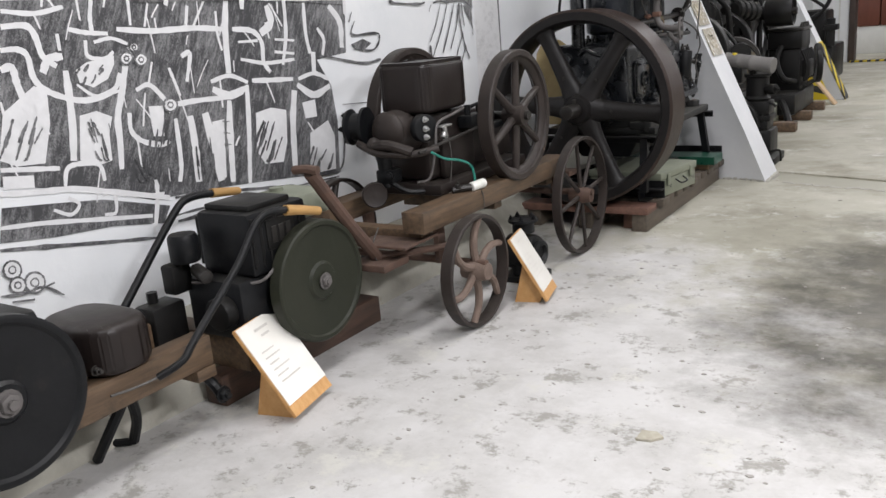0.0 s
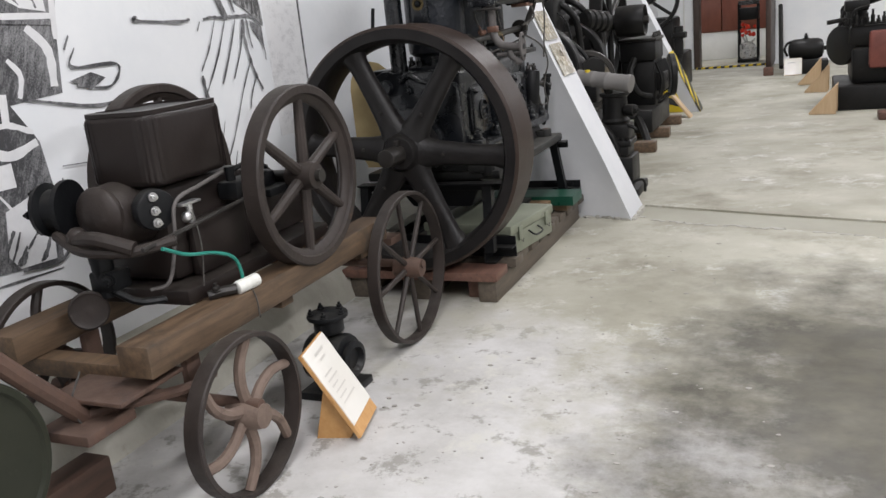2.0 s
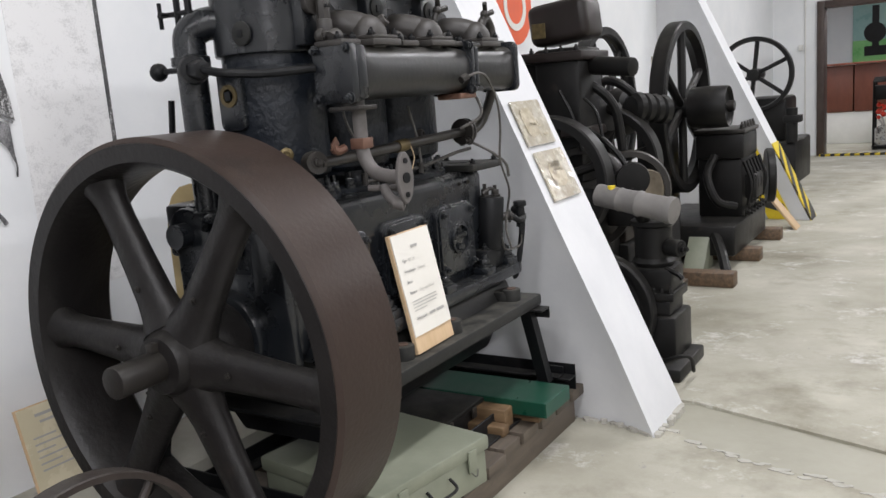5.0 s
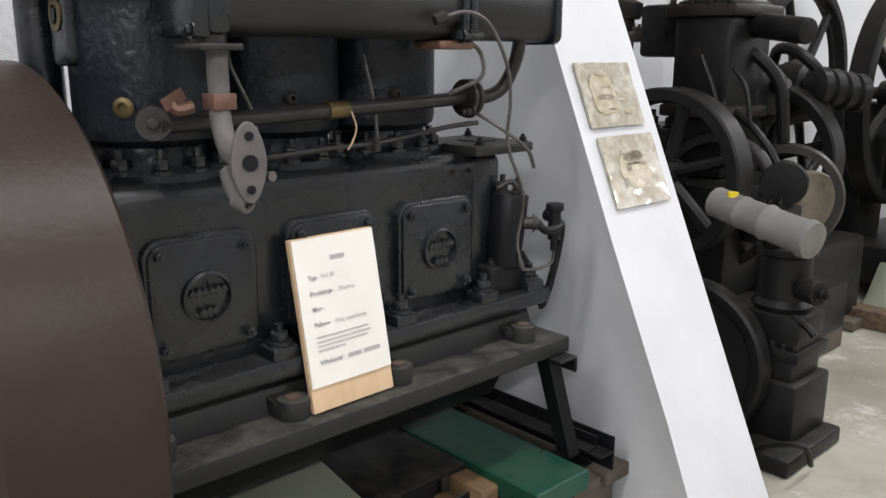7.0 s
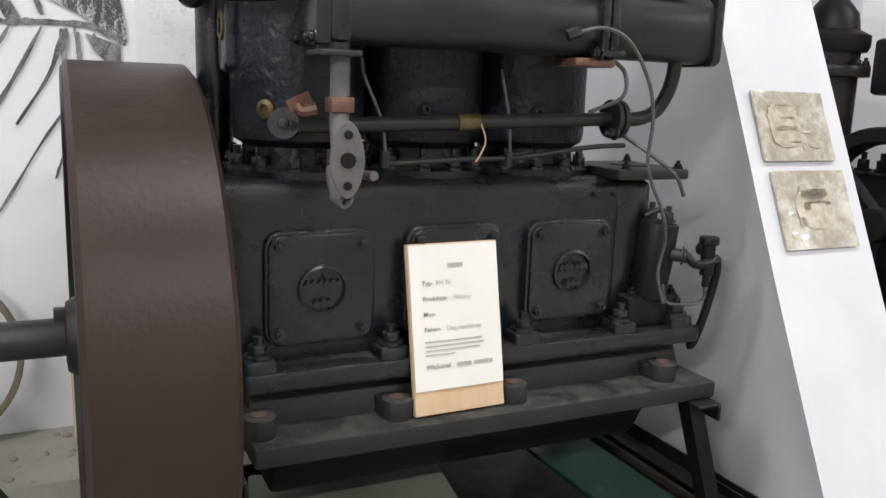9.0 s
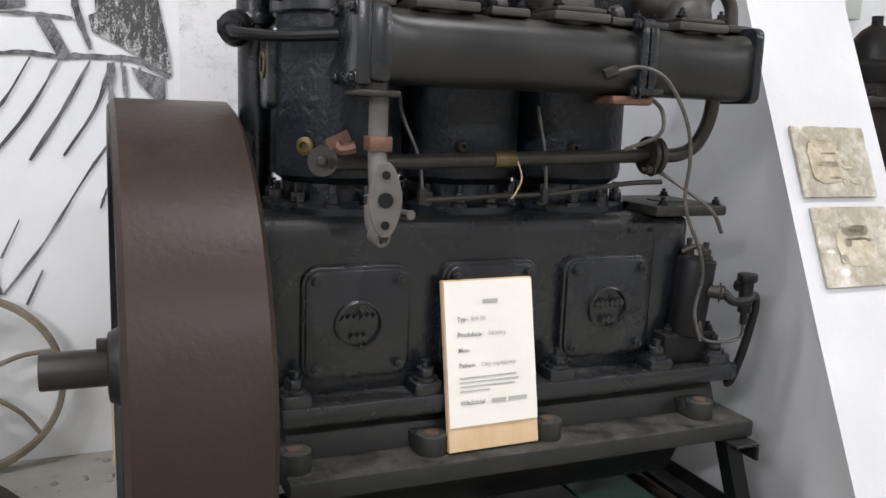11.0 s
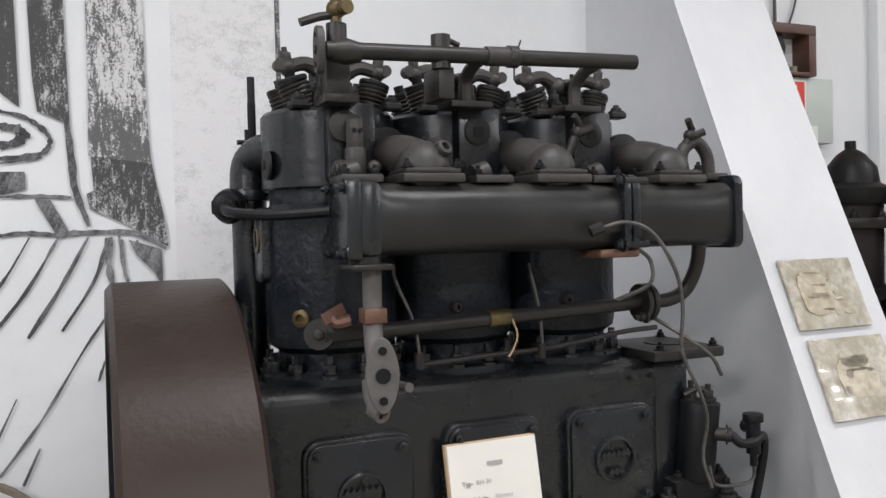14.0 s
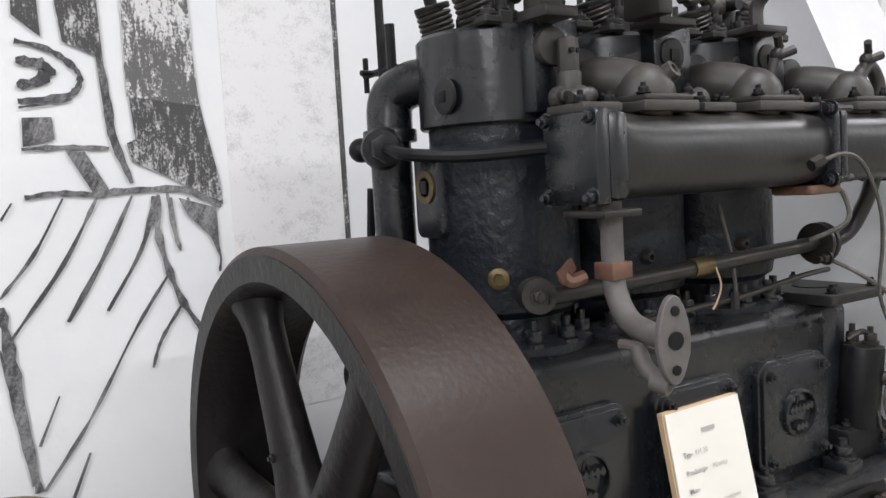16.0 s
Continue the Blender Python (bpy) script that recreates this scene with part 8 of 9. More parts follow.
# ---- machines beyond the first buttress ----
def compressor():
    t = thing("small_compressor", (1.25, 4.85, 0), "small black upright engine with a disc flywheel behind the buttress", "engine")
    part("base", bx(B(), (1.0, 4.70, 0.0), (1.50, 5.1, 0.06), 0.01), "dark_machine", t)
    part("carry_handle", tube(B(), [(1.36, 4.72, 0.04), (1.44, 4.70, 0.10), (1.52, 4.70, 0.13), (1.54, 4.74, 0.10), (1.53, 4.80, 0.03)], 0.009, n=8), "dark_machine", t)
    fw = part("flywheel", lathe(B(), [(0.265, 0.0), (0.275, 0.008), (0.275, 0.06), (0.265, 0.068), (0.24, 0.066), (0.22, 0.05), (0.06, 0.048), (0.05, 0.06)], (1.10, 4.80, 0.29), (0, -1, 0), 60), "dark_machine", t)
    part("hub_nut", nut(B(), (1.10, 4.74, 0.29), (0, -1, 0), 0.03, 0.03), "dark_machine", fw)
    part("crankcase", bx(B(), (1.18, 4.82, 0.06), (1.45, 5.08, 0.26), 0.015), "dark_machine", t)
    part("gear_box", bx(B(), (1.22, 4.84, 0.26), (1.42, 5.05, 0.33), 0.01), "dark_machine", t)
    part("flange_plate", bx(B(), (1.20, 4.83, 0.33), (1.44, 5.06, 0.37), 0.006), "dark_machine", t)
    part("cylinder_foot", bx(B(), (1.24, 4.84, 0.37), (1.43, 5.04, 0.48), 0.015), "dark_machine", t)
    for k in range(6):
        part("foot_nut", nut(B(), (1.23 + 0.038 * k, 4.845, 0.37), (0, 0, 1), 0.012, 0.02), "dark_machine", t)
    bm = lathe(B(), [(0.09, 0.48), (0.10, 0.50), (0.085, 0.52), (0.085, 0.66), (0.10, 0.67), (0.10, 0.69), (0.03, 0.70)], (1.32, 4.94, 0), (0, 0, 1), 24)
    part("cylinder", bm, "dark_machine", t)
    bm = cy(B(), (1.40, 4.9, 0.57), (1.47, 4.87, 0.57), 0.04, n=16, bev=0.006)
    nut(bm, (1.47, 4.87, 0.57), (1, -0.4, 0), 0.02, 0.02)
    tube(bm, [(1.40, 4.86, 0.48), (1.46, 4.84, 0.46), (1.48, 4.84, 0.44)], 0.012, n=6)
    part("carburettor", bm, "dark_machine", t)
    bm = lathe(B(), [(0.03, -0.20), (0.052, -0.195), (0.052, -0.09), (0.056, -0.08), (0.052, -0.07), (0.054, 0.0), (0.060, 0.02), (0.054, 0.035), (0.056, 0.15), (0.062, 0.165), (0.058, 0.19), (0.01, 0.195)], (1.285, 4.82, 0.785), (0.96, -0.2, -0.16), 26)
    part("silencer", bm, "grey_muffler", t, "dusty grey cylindrical silencer")
    part("filler_plug", cy(B(), (1.17, 4.83, 0.845), (1.17, 4.83, 0.862), 0.018, n=12), "yellow", t, "yellow filler plug")
    part("neck", cy(B(), (1.30, 4.88, 0.69), (1.29, 4.84, 0.75), 0.03, n=14), "dark_machine", t)


compressor()
bpy.data.objects["small_compressor"].location.x -= 0.085


def column_engine():
    t = thing("column_engine", (0.6, 5.5, 0), "tall black single-cylinder engine with flywheels and a tilted tank", "engine")
    part("plinth", bx(B(), (0.20, 5.05, 0.12), (1.05, 6.0, 0.34), 0.015), "dark_machine", t)
    for x in (0.3, 0.95):
        part("timber", bx(B(), (x - 0.06, 4.95, 0.0), (x + 0.06, 6.1, 0.119), 0.006), "wood_pallet", t, "pale timber bearer")
    bm = B()
    bx(bm, (0.40, 5.25, 0.34), (0.85, 5.85, 0.80), 0.03)
    part("crankcase", bm, "dark_machine", t)
    part("cylinder", prism(B(), [(0.46, 5.40), (0.72, 5.40), (0.72, 5.74), (0.46, 5.74)], "z", 0.80, 1.52, 0.025), "dark_machine", t, "square black cylinder")
    part("side_box", bx(B(), (0.25, 5.46, 1.29), (0.455, 5.68, 1.51), 0.02), "dark_machine", t)
    for z in (1.05, 1.45):
        fl = part("cylinder_flange", bx(B(), (0.43, 5.37, z), (0.75, 5.77, z + 0.05), 0.01), "tank", t)
        for k in range(4):
            part("flange_nut", nut(B(), (0.46 + 0.085 * k, 5.385, z + 0.05), (0, 0, 1), 0.013, 0.02), "dark_machine", fl)
    bm = lathe(B(), [(0.13, 1.44), (0.14, 1.46), (0.14, 1.50), (0.10, 1.52), (0.09, 1.58), (0.05, 1.63), (0.02, 1.65), (0.02, 1.68)], (0.30, 5.16, 0), (0, 0, 1), 26)
    part("dome", bm, "dark_machine", t, "black domed chamber")
    bm = B()
    cy(bm, (0.30, 5.16, 0.8), (0.30, 5.16, 1.44), 0.11, n=22)
    cy(bm, (0.30, 5.16, 1.35), (0.30, 5.16, 1.39), 0.15, n=24, bev=0.005)
    for k in range(8):
        a = math.pi / 4 * k
        nut(bm, (0.30 + 0.13 * math.cos(a), 5.16 + 0.13 * math.sin(a), 1.39), (0, 0, 1), 0.014, 0.02)
    part("hot_bulb_column", bm, "tank", t)
    bm = B()
    tmp = bx(B(), (-0.17, -0.13, -0.11), (0.17, 0.13, 0.11), 0.045, 3)
    bmesh.ops.transform(tmp, matrix=pose(0.58, 5.58, 1.66, 0, -6, 0), verts=tmp.verts[:])
    merge(bm, tmp)
    cy(bm, (0.66, 5.58, 1.76), (0.66, 5.58, 1.80), 0.035, n=16)
    tk = part("fuel_tank", bm, "tank", t, "brown tilted fuel tank")
    part("tank_plate", bx(B(), (0.44, 5.444, 1.58), (0.52, 5.449, 1.66), 0.002, 1), "brass", tk, "dull brass plate")
    bm = cy(B(), (0.72, 5.58, 1.42), (0.98, 5.50, 1.39), 0.050, n=20, bev=0.008)
    part("exhaust_stub", bm, "dark_machine", t)
    for y, R, x, mat in ((5.16, 0.34, 0.62, "dark_machine"), (5.98, 0.34, 0.62, "dark_machine")):
        w = part("flywheel", cy(B(), (x, y - 0.07, 0.84), (x, y + 0.07, 0.84), 0.06, n=20, bev=0.008), mat, t)
        part("rim", lathe(B(), [(R - 0.008, -0.06), (R, -0.05), (R, 0.05), (R - 0.008, 0.06), (R - 0.05, 0.06), (R - 0.06, 0.0), (R - 0.05, -0.06)], (x, y, 0.84), (0, 1, 0), 60, closed=True), mat, w)
        for k in range(6):
            a = math.pi / 3 * k + 0.3
            u = Vector((math.cos(a), 0, math.sin(a)))
            c = Vector((x, y, 0.84))
            part("spoke", tube(B(), [c + u * 0.04, c + u * 0.16, c + u * (R - 0.05)], 0.024, n=8, steps=2), mat, w)
    bm = lathe(B(), [(0.26, -0.03), (0.275, -0.02), (0.275, 0.02), (0.26, 0.03), (0.24, 0.03), (0.24, -0.03)], (0.72, 5.40, 0.72), (0, 1, 0), 48, closed=True)
    part("belt_guard", bm, "pipe_dark", t)
    bm = B()
    for k in range(4):
        lathe(bm, [(0.06, -0.04), (0.085, -0.02), (0.085, 0.02), (0.06, 0.04)], (0.80 + 0.035 * k, 6.05 + 0.05 * k, 1.17 - 0.01 * k), (0.5, 0.9, 0), 18)
    part("ribbed_cylinder", bm, "dark_machine", t)
    bm = tube(B(), [(0.70, 5.45, 1.10), (0.85, 5.40, 1.02), (0.95, 5.40, 0.90), (0.98, 5.42, 0.75)], 0.016, n=8)
    tube(bm, [(0.62, 5.36, 1.30), (0.70, 5.34, 1.15), (0.74, 5.34, 0.98)], 0.010, n=6)
    tube(bm, [(0.75, 5.38, 1.25), (0.82, 5.36, 1.18), (0.85, 5.36, 1.05)], 0.008, n=6)
    part("pipework", bm, "dark_machine", t)
    bm = lathe(B(), [(0.02, -0.05), (0.085, -0.045), (0.09, 0.0), (0.085, 0.045), (0.02, 0.05)], (0.98, 5.42, 0.82), (0.4, -0.9, 0), 24)
    part("magneto_drum", bm, "dark_machine", t)
    bm = B()
    bx(bm, (0.86, 5.34, 0.58), (1.02, 5.52, 0.73), 0.012)
    for k in range(4):
        nut(bm, (0.88 + 0.04 * k, 5.36, 0.73), (0, 0, 1), 0.013, 0.03)
    part("pump_box", bm, "dark_machine", t)


column_engine()


def big_wheel_engine():
    t = thing("flat_belt_engine", (0.85, 7.4, 0), "black horizontal engine with a tall flywheel and a flat-belt pulley", "engine")
    for y in (6.5, 7.3, 8.1):
        part("timber", bx(B(), (0.30, y - 0.06, 0.0), (1.25, y + 0.06, 0.09), 0.006), "wood_old", t, "worn timber bearer")
    x, y, z, R = 0.74, 7.22, 1.10, 0.60
    w = part("flywheel", cy(B(), (x - 0.1, y, z), (x + 0.1, y, z), 0.07, n=20, bev=0.01), "dark_machine", t, "tall black spoked flywheel")
    part("rim", lathe(B(), [(R - 0.01, -0.055), (R, -0.045), (R, 0.045), (R - 0.01, 0.055), (R - 0.06, 0.055), (R - 0.08, 0.0), (R - 0.06, -0.055)], (x, y, z), (1, 0, 0), 72, closed=True), "dark_machine", w)
    for k in range(6):
        a = math.pi / 3 * k + 0.5
        u = Vector((0, math.cos(a), math.sin(a)))
        c = Vector((x, y, z))
        part("spoke", tube(B(), [c + u * 0.05, c + u * 0.3, c + u * (R - 0.06)], 0.03, n=8, steps=2), "dark_machine", w)
    spoked_wheel(t, (0.17, 7.20, 1.12), (1, 0, 0), 0.60, 0.10, 0.06, 0.07, 0.16, 6, 0.028, 0.9, "dark_machine", lip=0.02)
    part("shaft", cy(B(), (0.06, y, z), (1.10, y, z), 0.035, n=14), "pipe_dark", t)
    bm = lathe(B(), [(0.03, -0.13), (0.135, -0.128), (0.14, -0.12), (0.145, 0.0), (0.14, 0.12), (0.135, 0.128), (0.12, 0.10), (0.03, 0.09)], (0.96, y - 0.1, z), (1, 0, 0), 36)
    part("belt_pulley", bm, "dark_machine", t, "smooth dark belt pulley")
    part("engine_bed", bx(B(), (0.50, 6.95, 0.09), (1.15, 8.0, 0.30), 0.02), "dark_machine", t)
    part("cylinder_block", bx(bx(B(), (0.80, 7.35, 0.29), (1.12, 7.85, 0.73), 0.03), (0.80, 7.30, 0.72), (1.14, 7.75, 0.90), 0.02), "dark_machine", t)
    part("bearing_stand", bx(B(), (0.45, 7.05, 0.29), (0.66, 7.40, 1.05), 0.02), "dark_machine", t)
    bm = B()
    bx(bm, (0.79, 7.29, 0.90), (1.15, 7.76, 0.93), 0.006)
    for k in range(5):
        nut(bm, (1.12, 7.34 + 0.09 * k, 0.93), (0, 0, 1), 0.015, 0.03)
    part("top_cover", bm, "pipe_dark", t)
    bm = B()
    for k in range(6):
        yy = 7.3 + 0.1 * k
        tube(bm, [(1.14, yy, 0.70), (1.19, yy - 0.02, 0.55), (1.17, yy - 0.03, 0.40)], 0.014, n=6)
        nut(bm, (1.15, yy, 0.34), (1, 0, 0), 0.022, 0.03)
    tube(bm, [(0.95, 7.24, 0.75), (0.93, 7.12, 0.62), (1.0, 7.1, 0.45), (1.1, 7.2, 0.40)], 0.030, n=10)
    bx(bm, (1.05, 7.42, 0.42), (1.20, 7.66, 0.60), 0.02)
    part("pipework", bm, "dark_machine", t)
    bm = lathe(B(), [(0.20, -0.03), (0.21, -0.02), (0.21, 0.02), (0.20, 0.03), (0.16, 0.03), (0.03, 0.02), (0.03, -0.02), (0.16, -0.03)], (1.18, 8.0, 0.52), (1, 0.3, 0), 36)
    part("starting_wheel", bm, "dark_machine", t)
    part("tow_bar", tube(B(), [(1.0, 7.0, 0.25), (1.08, 6.85, 0.15), (1.15, 6.7, 0.03)], 0.035, n=8), "dark_machine", t)
    part("chock", prism(B(), [(6.75, 0.0), (7.05, 0.0), (7.0, 0.28)], "x", 0.84, 0.98, 0.004), "olive_case", t, "olive wedge chock")


big_wheel_engine()


def twin_engine():
    t = thing("twin_cylinder_engine", (0.55, 6.0, 0), "grimy black twin-cylinder engine crowded between the flywheels", "engine")
    part("bed", bx(B(), (0.12, 5.95, 0.05), (1.02, 6.95, 0.45), 0.03), "dark_machine", t)
    part("skid", bx(B(), (0.15, 6.0, 0.0), (1.08, 6.12, 0.05), 0.005), "wood_pallet", t, "pale timber skid")
    part("rear_skid", bx(B(), (0.15, 6.75, 0.0), (1.08, 6.87, 0.05), 0.005), "wood_pallet", t, "pale timber skid")
    part("crankcase", bx(B(), (0.16, 6.0, 0.45), (0.60, 6.9, 0.98), 0.05, 3), "dark_machine", t)
    for k in range(2):
        y = 6.2 + 0.42 * k
        bm = lathe(B(), [(0.10, -0.18), (0.13, -0.16), (0.13, -0.10)] + [(0.13 + 0.018 * (i % 2), -0.08 + 0.025 * i) for i in range(9)] + [(0.11, 0.16), (0.05, 0.19)], (0.70, y, 1.12), (0.9, -0.3, 0.25), 24)
        cyl = part("finned_cylinder", bm, "dark_machine", t)
        part("valve_cap", nut(B(), (0.86, y - 0.05, 1.17), (0.9, -0.3, 0.25), 0.04, 0.05), "pipe_dark", cyl)
        part("intake_pipe", tube(B(), [(0.66, y - 0.1, 1.24), (0.72, y - 0.16, 1.33), (0.84, y - 0.18, 1.30), (0.93, y - 0.14, 1.18), (0.95, y - 0.1, 0.95)], 0.026, n=10), "dark_machine", t)
    bm = lathe(B(), [(0.22, -0.025), (0.23, 0.0), (0.22, 0.025), (0.19, 0.025), (0.19, -0.025)], (0.98, 6.1, 0.72), (0.4, -0.9, 0), 36, closed=True)
    part("belt_ring", bm, "pipe_dark", t)
    bm = lathe(B(), [(0.03, -0.06), (0.12, -0.055), (0.125, 0.0), (0.12, 0.055), (0.04, 0.06)], (1.02, 6.25, 0.70), (0.6, -0.8, 0), 26)
    part("dynamo", bm, "thin_wheel", t, "tan dusty dynamo drum")
    for k in range(7):
        a = 0.9 * k
        part("control_rod", tube(B(), [(0.60 + 0.04 * k, 5.98, 0.55 + 0.05 * (k % 4)), (0.74 + 0.03 * k, 5.93, 0.66 + 0.06 * math.sin(a)), (0.90 + 0.02 * k, 5.97, 0.60 + 0.09 * math.cos(a))], 0.013, n=6), "dark_machine", t)
    for k in range(5):
        part("head_nut", nut(B(), (0.20 + 0.09 * k, 6.0, 0.98), (0, 0, 1), 0.024, 0.05), "dark_machine", t)
    part("sump_box", bx(B(), (0.62, 5.97, 0.45), (1.0, 6.5, 0.62), 0.02), "tank", t)


twin_engine()
bpy.data.objects["twin_cylinder_engine"].location += Vector((-0.11, -0.42, 0))


def far_wheel_engine():
    t = thing("far_engine", (0.5, 11.6, 0), "black engine with a six-spoked flywheel by the end wall", "engine")
    part("base", bx(B(), (0.15, 11.3, 0.0), (0.85, 12.4, 0.50), 0.03), "dark_machine", t)
    part("block", bx(B(), (0.2, 11.45, 0.50), (0.72, 12.2, 1.0), 0.04), "dark_machine", t)
    x, y, z, R = 0.41, 11.3, 1.27, 0.425
    w = part("flywheel", cy(B(), (x, y - 0.08, z), (x, y + 0.3, z), 0.07, n=20, bev=0.01), "dark_machine", t, "black six-spoked flywheel")
    part("rim", lathe(B(), [(R - 0.008, -0.05), (R, -0.04), (R, 0.04), (R - 0.008, 0.05), (R - 0.045, 0.05), (R - 0.055, 0.0), (R - 0.045, -0.05)], (x, y, z), (0, 1, 0), 60, closed=True), "dark_machine", w)
    for k in range(6):
        a = math.pi / 3 * k + 0.42
        u = Vector((math.cos(a), 0, math.sin(a)))
        c = Vector((x, y, z))
        part("spoke", bx(B(), (0.05, -0.02, -0.022), (R - 0.04, 0.02, 0.022), 0.006, 1, m=Matrix.Translation(c) @ Matrix.Rotation(-a, 4, "Y")), "dark_machine", w)
    part("pump", bx(cy(B(), (0.82, 11.25, 0.5), (0.82, 11.25, 0.88), 0.06, n=16), (0.74, 11.15, 0.72), (0.92, 11.35, 0.80), 0.01), "dark_machine", t)


far_wheel_engine()


def prop_board(x, y, label, d=(1, 0), h=0.32, run=0.2, wood="plywood"):
    """A triangular timber easel that carries a leaning sheet."""
    t = thing("timber_easel", (x, y, 0), label, "easel", "timber easels")
    dx, dy = d
    px, py = -dy, dx
    for s in (-0.1, 0.1):
        bm = B()
        base = [(x + px * s, y + py * s, 0.0), (x + px * s + dx * run, y + py * s + dy * run, 0.0), (x + px * s, y + py * s, h)]
        o = Vector((px, py, 0)) * 0.009
        a = [bm.verts.new(Vector(p) - o) for p in base]
        b = [bm.verts.new(Vector(p) + o) for p in base]
        bm.faces.new(a)
        bm.faces.new(b[::-1])
        for i in range(3):
            bm.faces.new((a[i], b[i], b[(i + 1) % 3], a[(i + 1) % 3]))
        part("side", bm, wood, t)
    q = Vector((dx * run, dy * run, -h)).normalized()
    n = q.cross(Vector((px, py, 0))).normalized()
    if n.z < 0:
        n = -n
    m = Matrix.Translation(Vector((x, y, h)) + n * 0.008) @ Matrix((Vector((px, py, 0)), -q, n)).transposed().to_4x4()
    ln = math.hypot(run, h)
    part("board", bx(B(), (-0.115, -ln, -0.006), (0.115, 0.01, 0.006), 0.002, 1, m=m), wood, t)


solid("leaning_board", bx(B(), (-0.02, -0.09, 0.0), (0.0, 0.09, 0.36), 0.003, m=Matrix.Translation((1.30, 8.60, 0.0)) @ Matrix.Rotation(radians(-38), 4, "Y")), "plywood", (1.25, 8.6, 0), "pale pine board leaning by the striped buttress foot", "board")


# ---- machines on the far side of the aisle ----
def aisle_engine():
    t = thing("aisle_engine", (3.1, 9.0, 0), "large black engine with a red cover on a dark base", "engine")
    part("base", bx(B(), (2.70, 8.5, 0.0), (4.1, 9.7, 0.24), 0.015), "dark_machine", t)
    bm = B()
    bx(bm, (2.85, 8.65, 0.24), (3.9, 9.5, 0.60), 0.04)
    bx(bm, (2.82, 8.7, 0.60), (3.4, 9.3, 0.82), 0.05)
    cy(bm, (2.80, 8.9, 0.62), (2.74, 8.85, 0.62), 0.20, n=28, bev=0.02)
    cy(bm, (2.9, 9.0, 0.80), (2.9, 9.0, 0.98), 0.10, n=18, bev=0.01)
    part("block", bm, "dark_machine", t)
    part("red_cover", bx(B(), (3.0, 8.52, 0.40), (3.7, 8.64, 0.76), 0.03), "red_rust_paint", t, "red oxide painted cover")
    bm = B()
    for k in range(9):
        a = k * 0.7
        tube(bm, [(2.80 + 0.06 * math.cos(a), 8.7 + 0.09 * k, 0.80), (2.86 + 0.08 * math.sin(a), 8.7 + 0.09 * k, 0.95 + 0.03 * (k % 3)), (3.0, 8.75 + 0.08 * k, 1.0 + 0.02 * (k % 2))], 0.016, n=6)
        nut(bm, (2.78 + 0.05 * k, 8.68, 0.82), (0, 0, 1), 0.022, 0.05 + 0.02 * (k % 3))
    bx(bm, (2.78, 8.75, 0.95), (3.0, 9.0, 1.06), 0.02)
    cy(bm, (2.62, 8.8, 0.86), (2.80, 8.82, 0.88), 0.022, n=10)
    part("valve_gear", bm, "dark_machine", t)
    part("pipe_run", tube(B(), [(3.0, 8.9, 1.03), (3.2, 8.8, 1.08), (3.45, 8.7, 1.07), (3.7, 8.7, 1.0)], 0.03, n=10), "dark_machine", t)


aisle_engine()
prop_board(2.72, 8.40, "pale pine easel leaning before the large engine", (-1, 0.1), 0.27, 0.24)
prop_board(2.68, 10.3, "pale pine easel in the aisle", (-1, 0.1), 0.30, 0.25)
prop_board(2.60, 11.2, "pale pine easel near the motor", (-1, 0.1), 0.30, 0.25)
solid("pine_offcut", bx(B(), (3.05, 7.75, 0.0), (3.22, 7.95, 0.07), 0.008), "wood_red", (3.1, 7.85, 0), "short red-brown timber offcut on the floor", "offcut")


def motor():
    t = thing("electric_motor", (2.4, 12.75, 0), "black round-bodied electric motor on a low base", "motor")
    part("base", bx(B(), (2.15, 12.55, 0.0), (2.72, 13.0, 0.18), 0.015), "dark_machine", t)
    bm = lathe(B(), [(0.05, -0.24), (0.12, -0.22), (0.15, -0.16), (0.155, 0.0), (0.15, 0.16), (0.12, 0.22), (0.05, 0.24)], (2.42, 12.75, 0.34), (1, 0, 0), 28)
    part("body", bm, "dark_machine", t)
    part("shaft", cy(B(), (2.64, 12.75, 0.34), (2.86, 12.75, 0.34), 0.03, n=12), "dark_machine", t)
    part("end_bracket", tube(B(), [(2.17, 12.7, 0.26), (2.13, 12.7, 0.36), (2.18, 12.7, 0.45), (2.28, 12.7, 0.47)], 0.018, n=8), "dark_machine", t)
    part("lug", nut(B(), (2.42, 12.75, 0.49), (0, 0, 1), 0.03, 0.05), "dark_machine", t)


motor()
info_board((2.13, 12.42, 0.005), (2.37, 12.42, 0.005), (2.13, 12.46, 0.245), "white square notice standing before the motor", "plywood", 0.01, [(None, 0.2, 0.7, 0.1, 0.01)], wedge=False)
solid("leaning_bar", tube(B(), [(2.02, 14.55, 0.95), (2.06, 13.5, 0.40), (2.08, 13.0, 0.08)], 0.035, n=8), "dark_machine", (2.05, 13.8, 0), "dark iron bar leaning on the end wall", "iron bar")
solid("wall_shelf", bx(B(), (2.25, 14.42, 1.66), (5.0, 14.698, 1.72), 0.006), "dark_machine", (3.5, 14.6, 1.7), "dark narrow shelf on the end wall", "shelf")
for x in (2.50, 3.6):
    solid("shelf_bracket", prism(B(), [(14.50, 1.655), (14.698, 1.655), (14.698, 1.36)], "x", x - 0.012, x + 0.012), "dark_machine", (x, 14.6, 1.5), "dark triangular shelf bracket on the wall", "bracket", "shelf brackets")

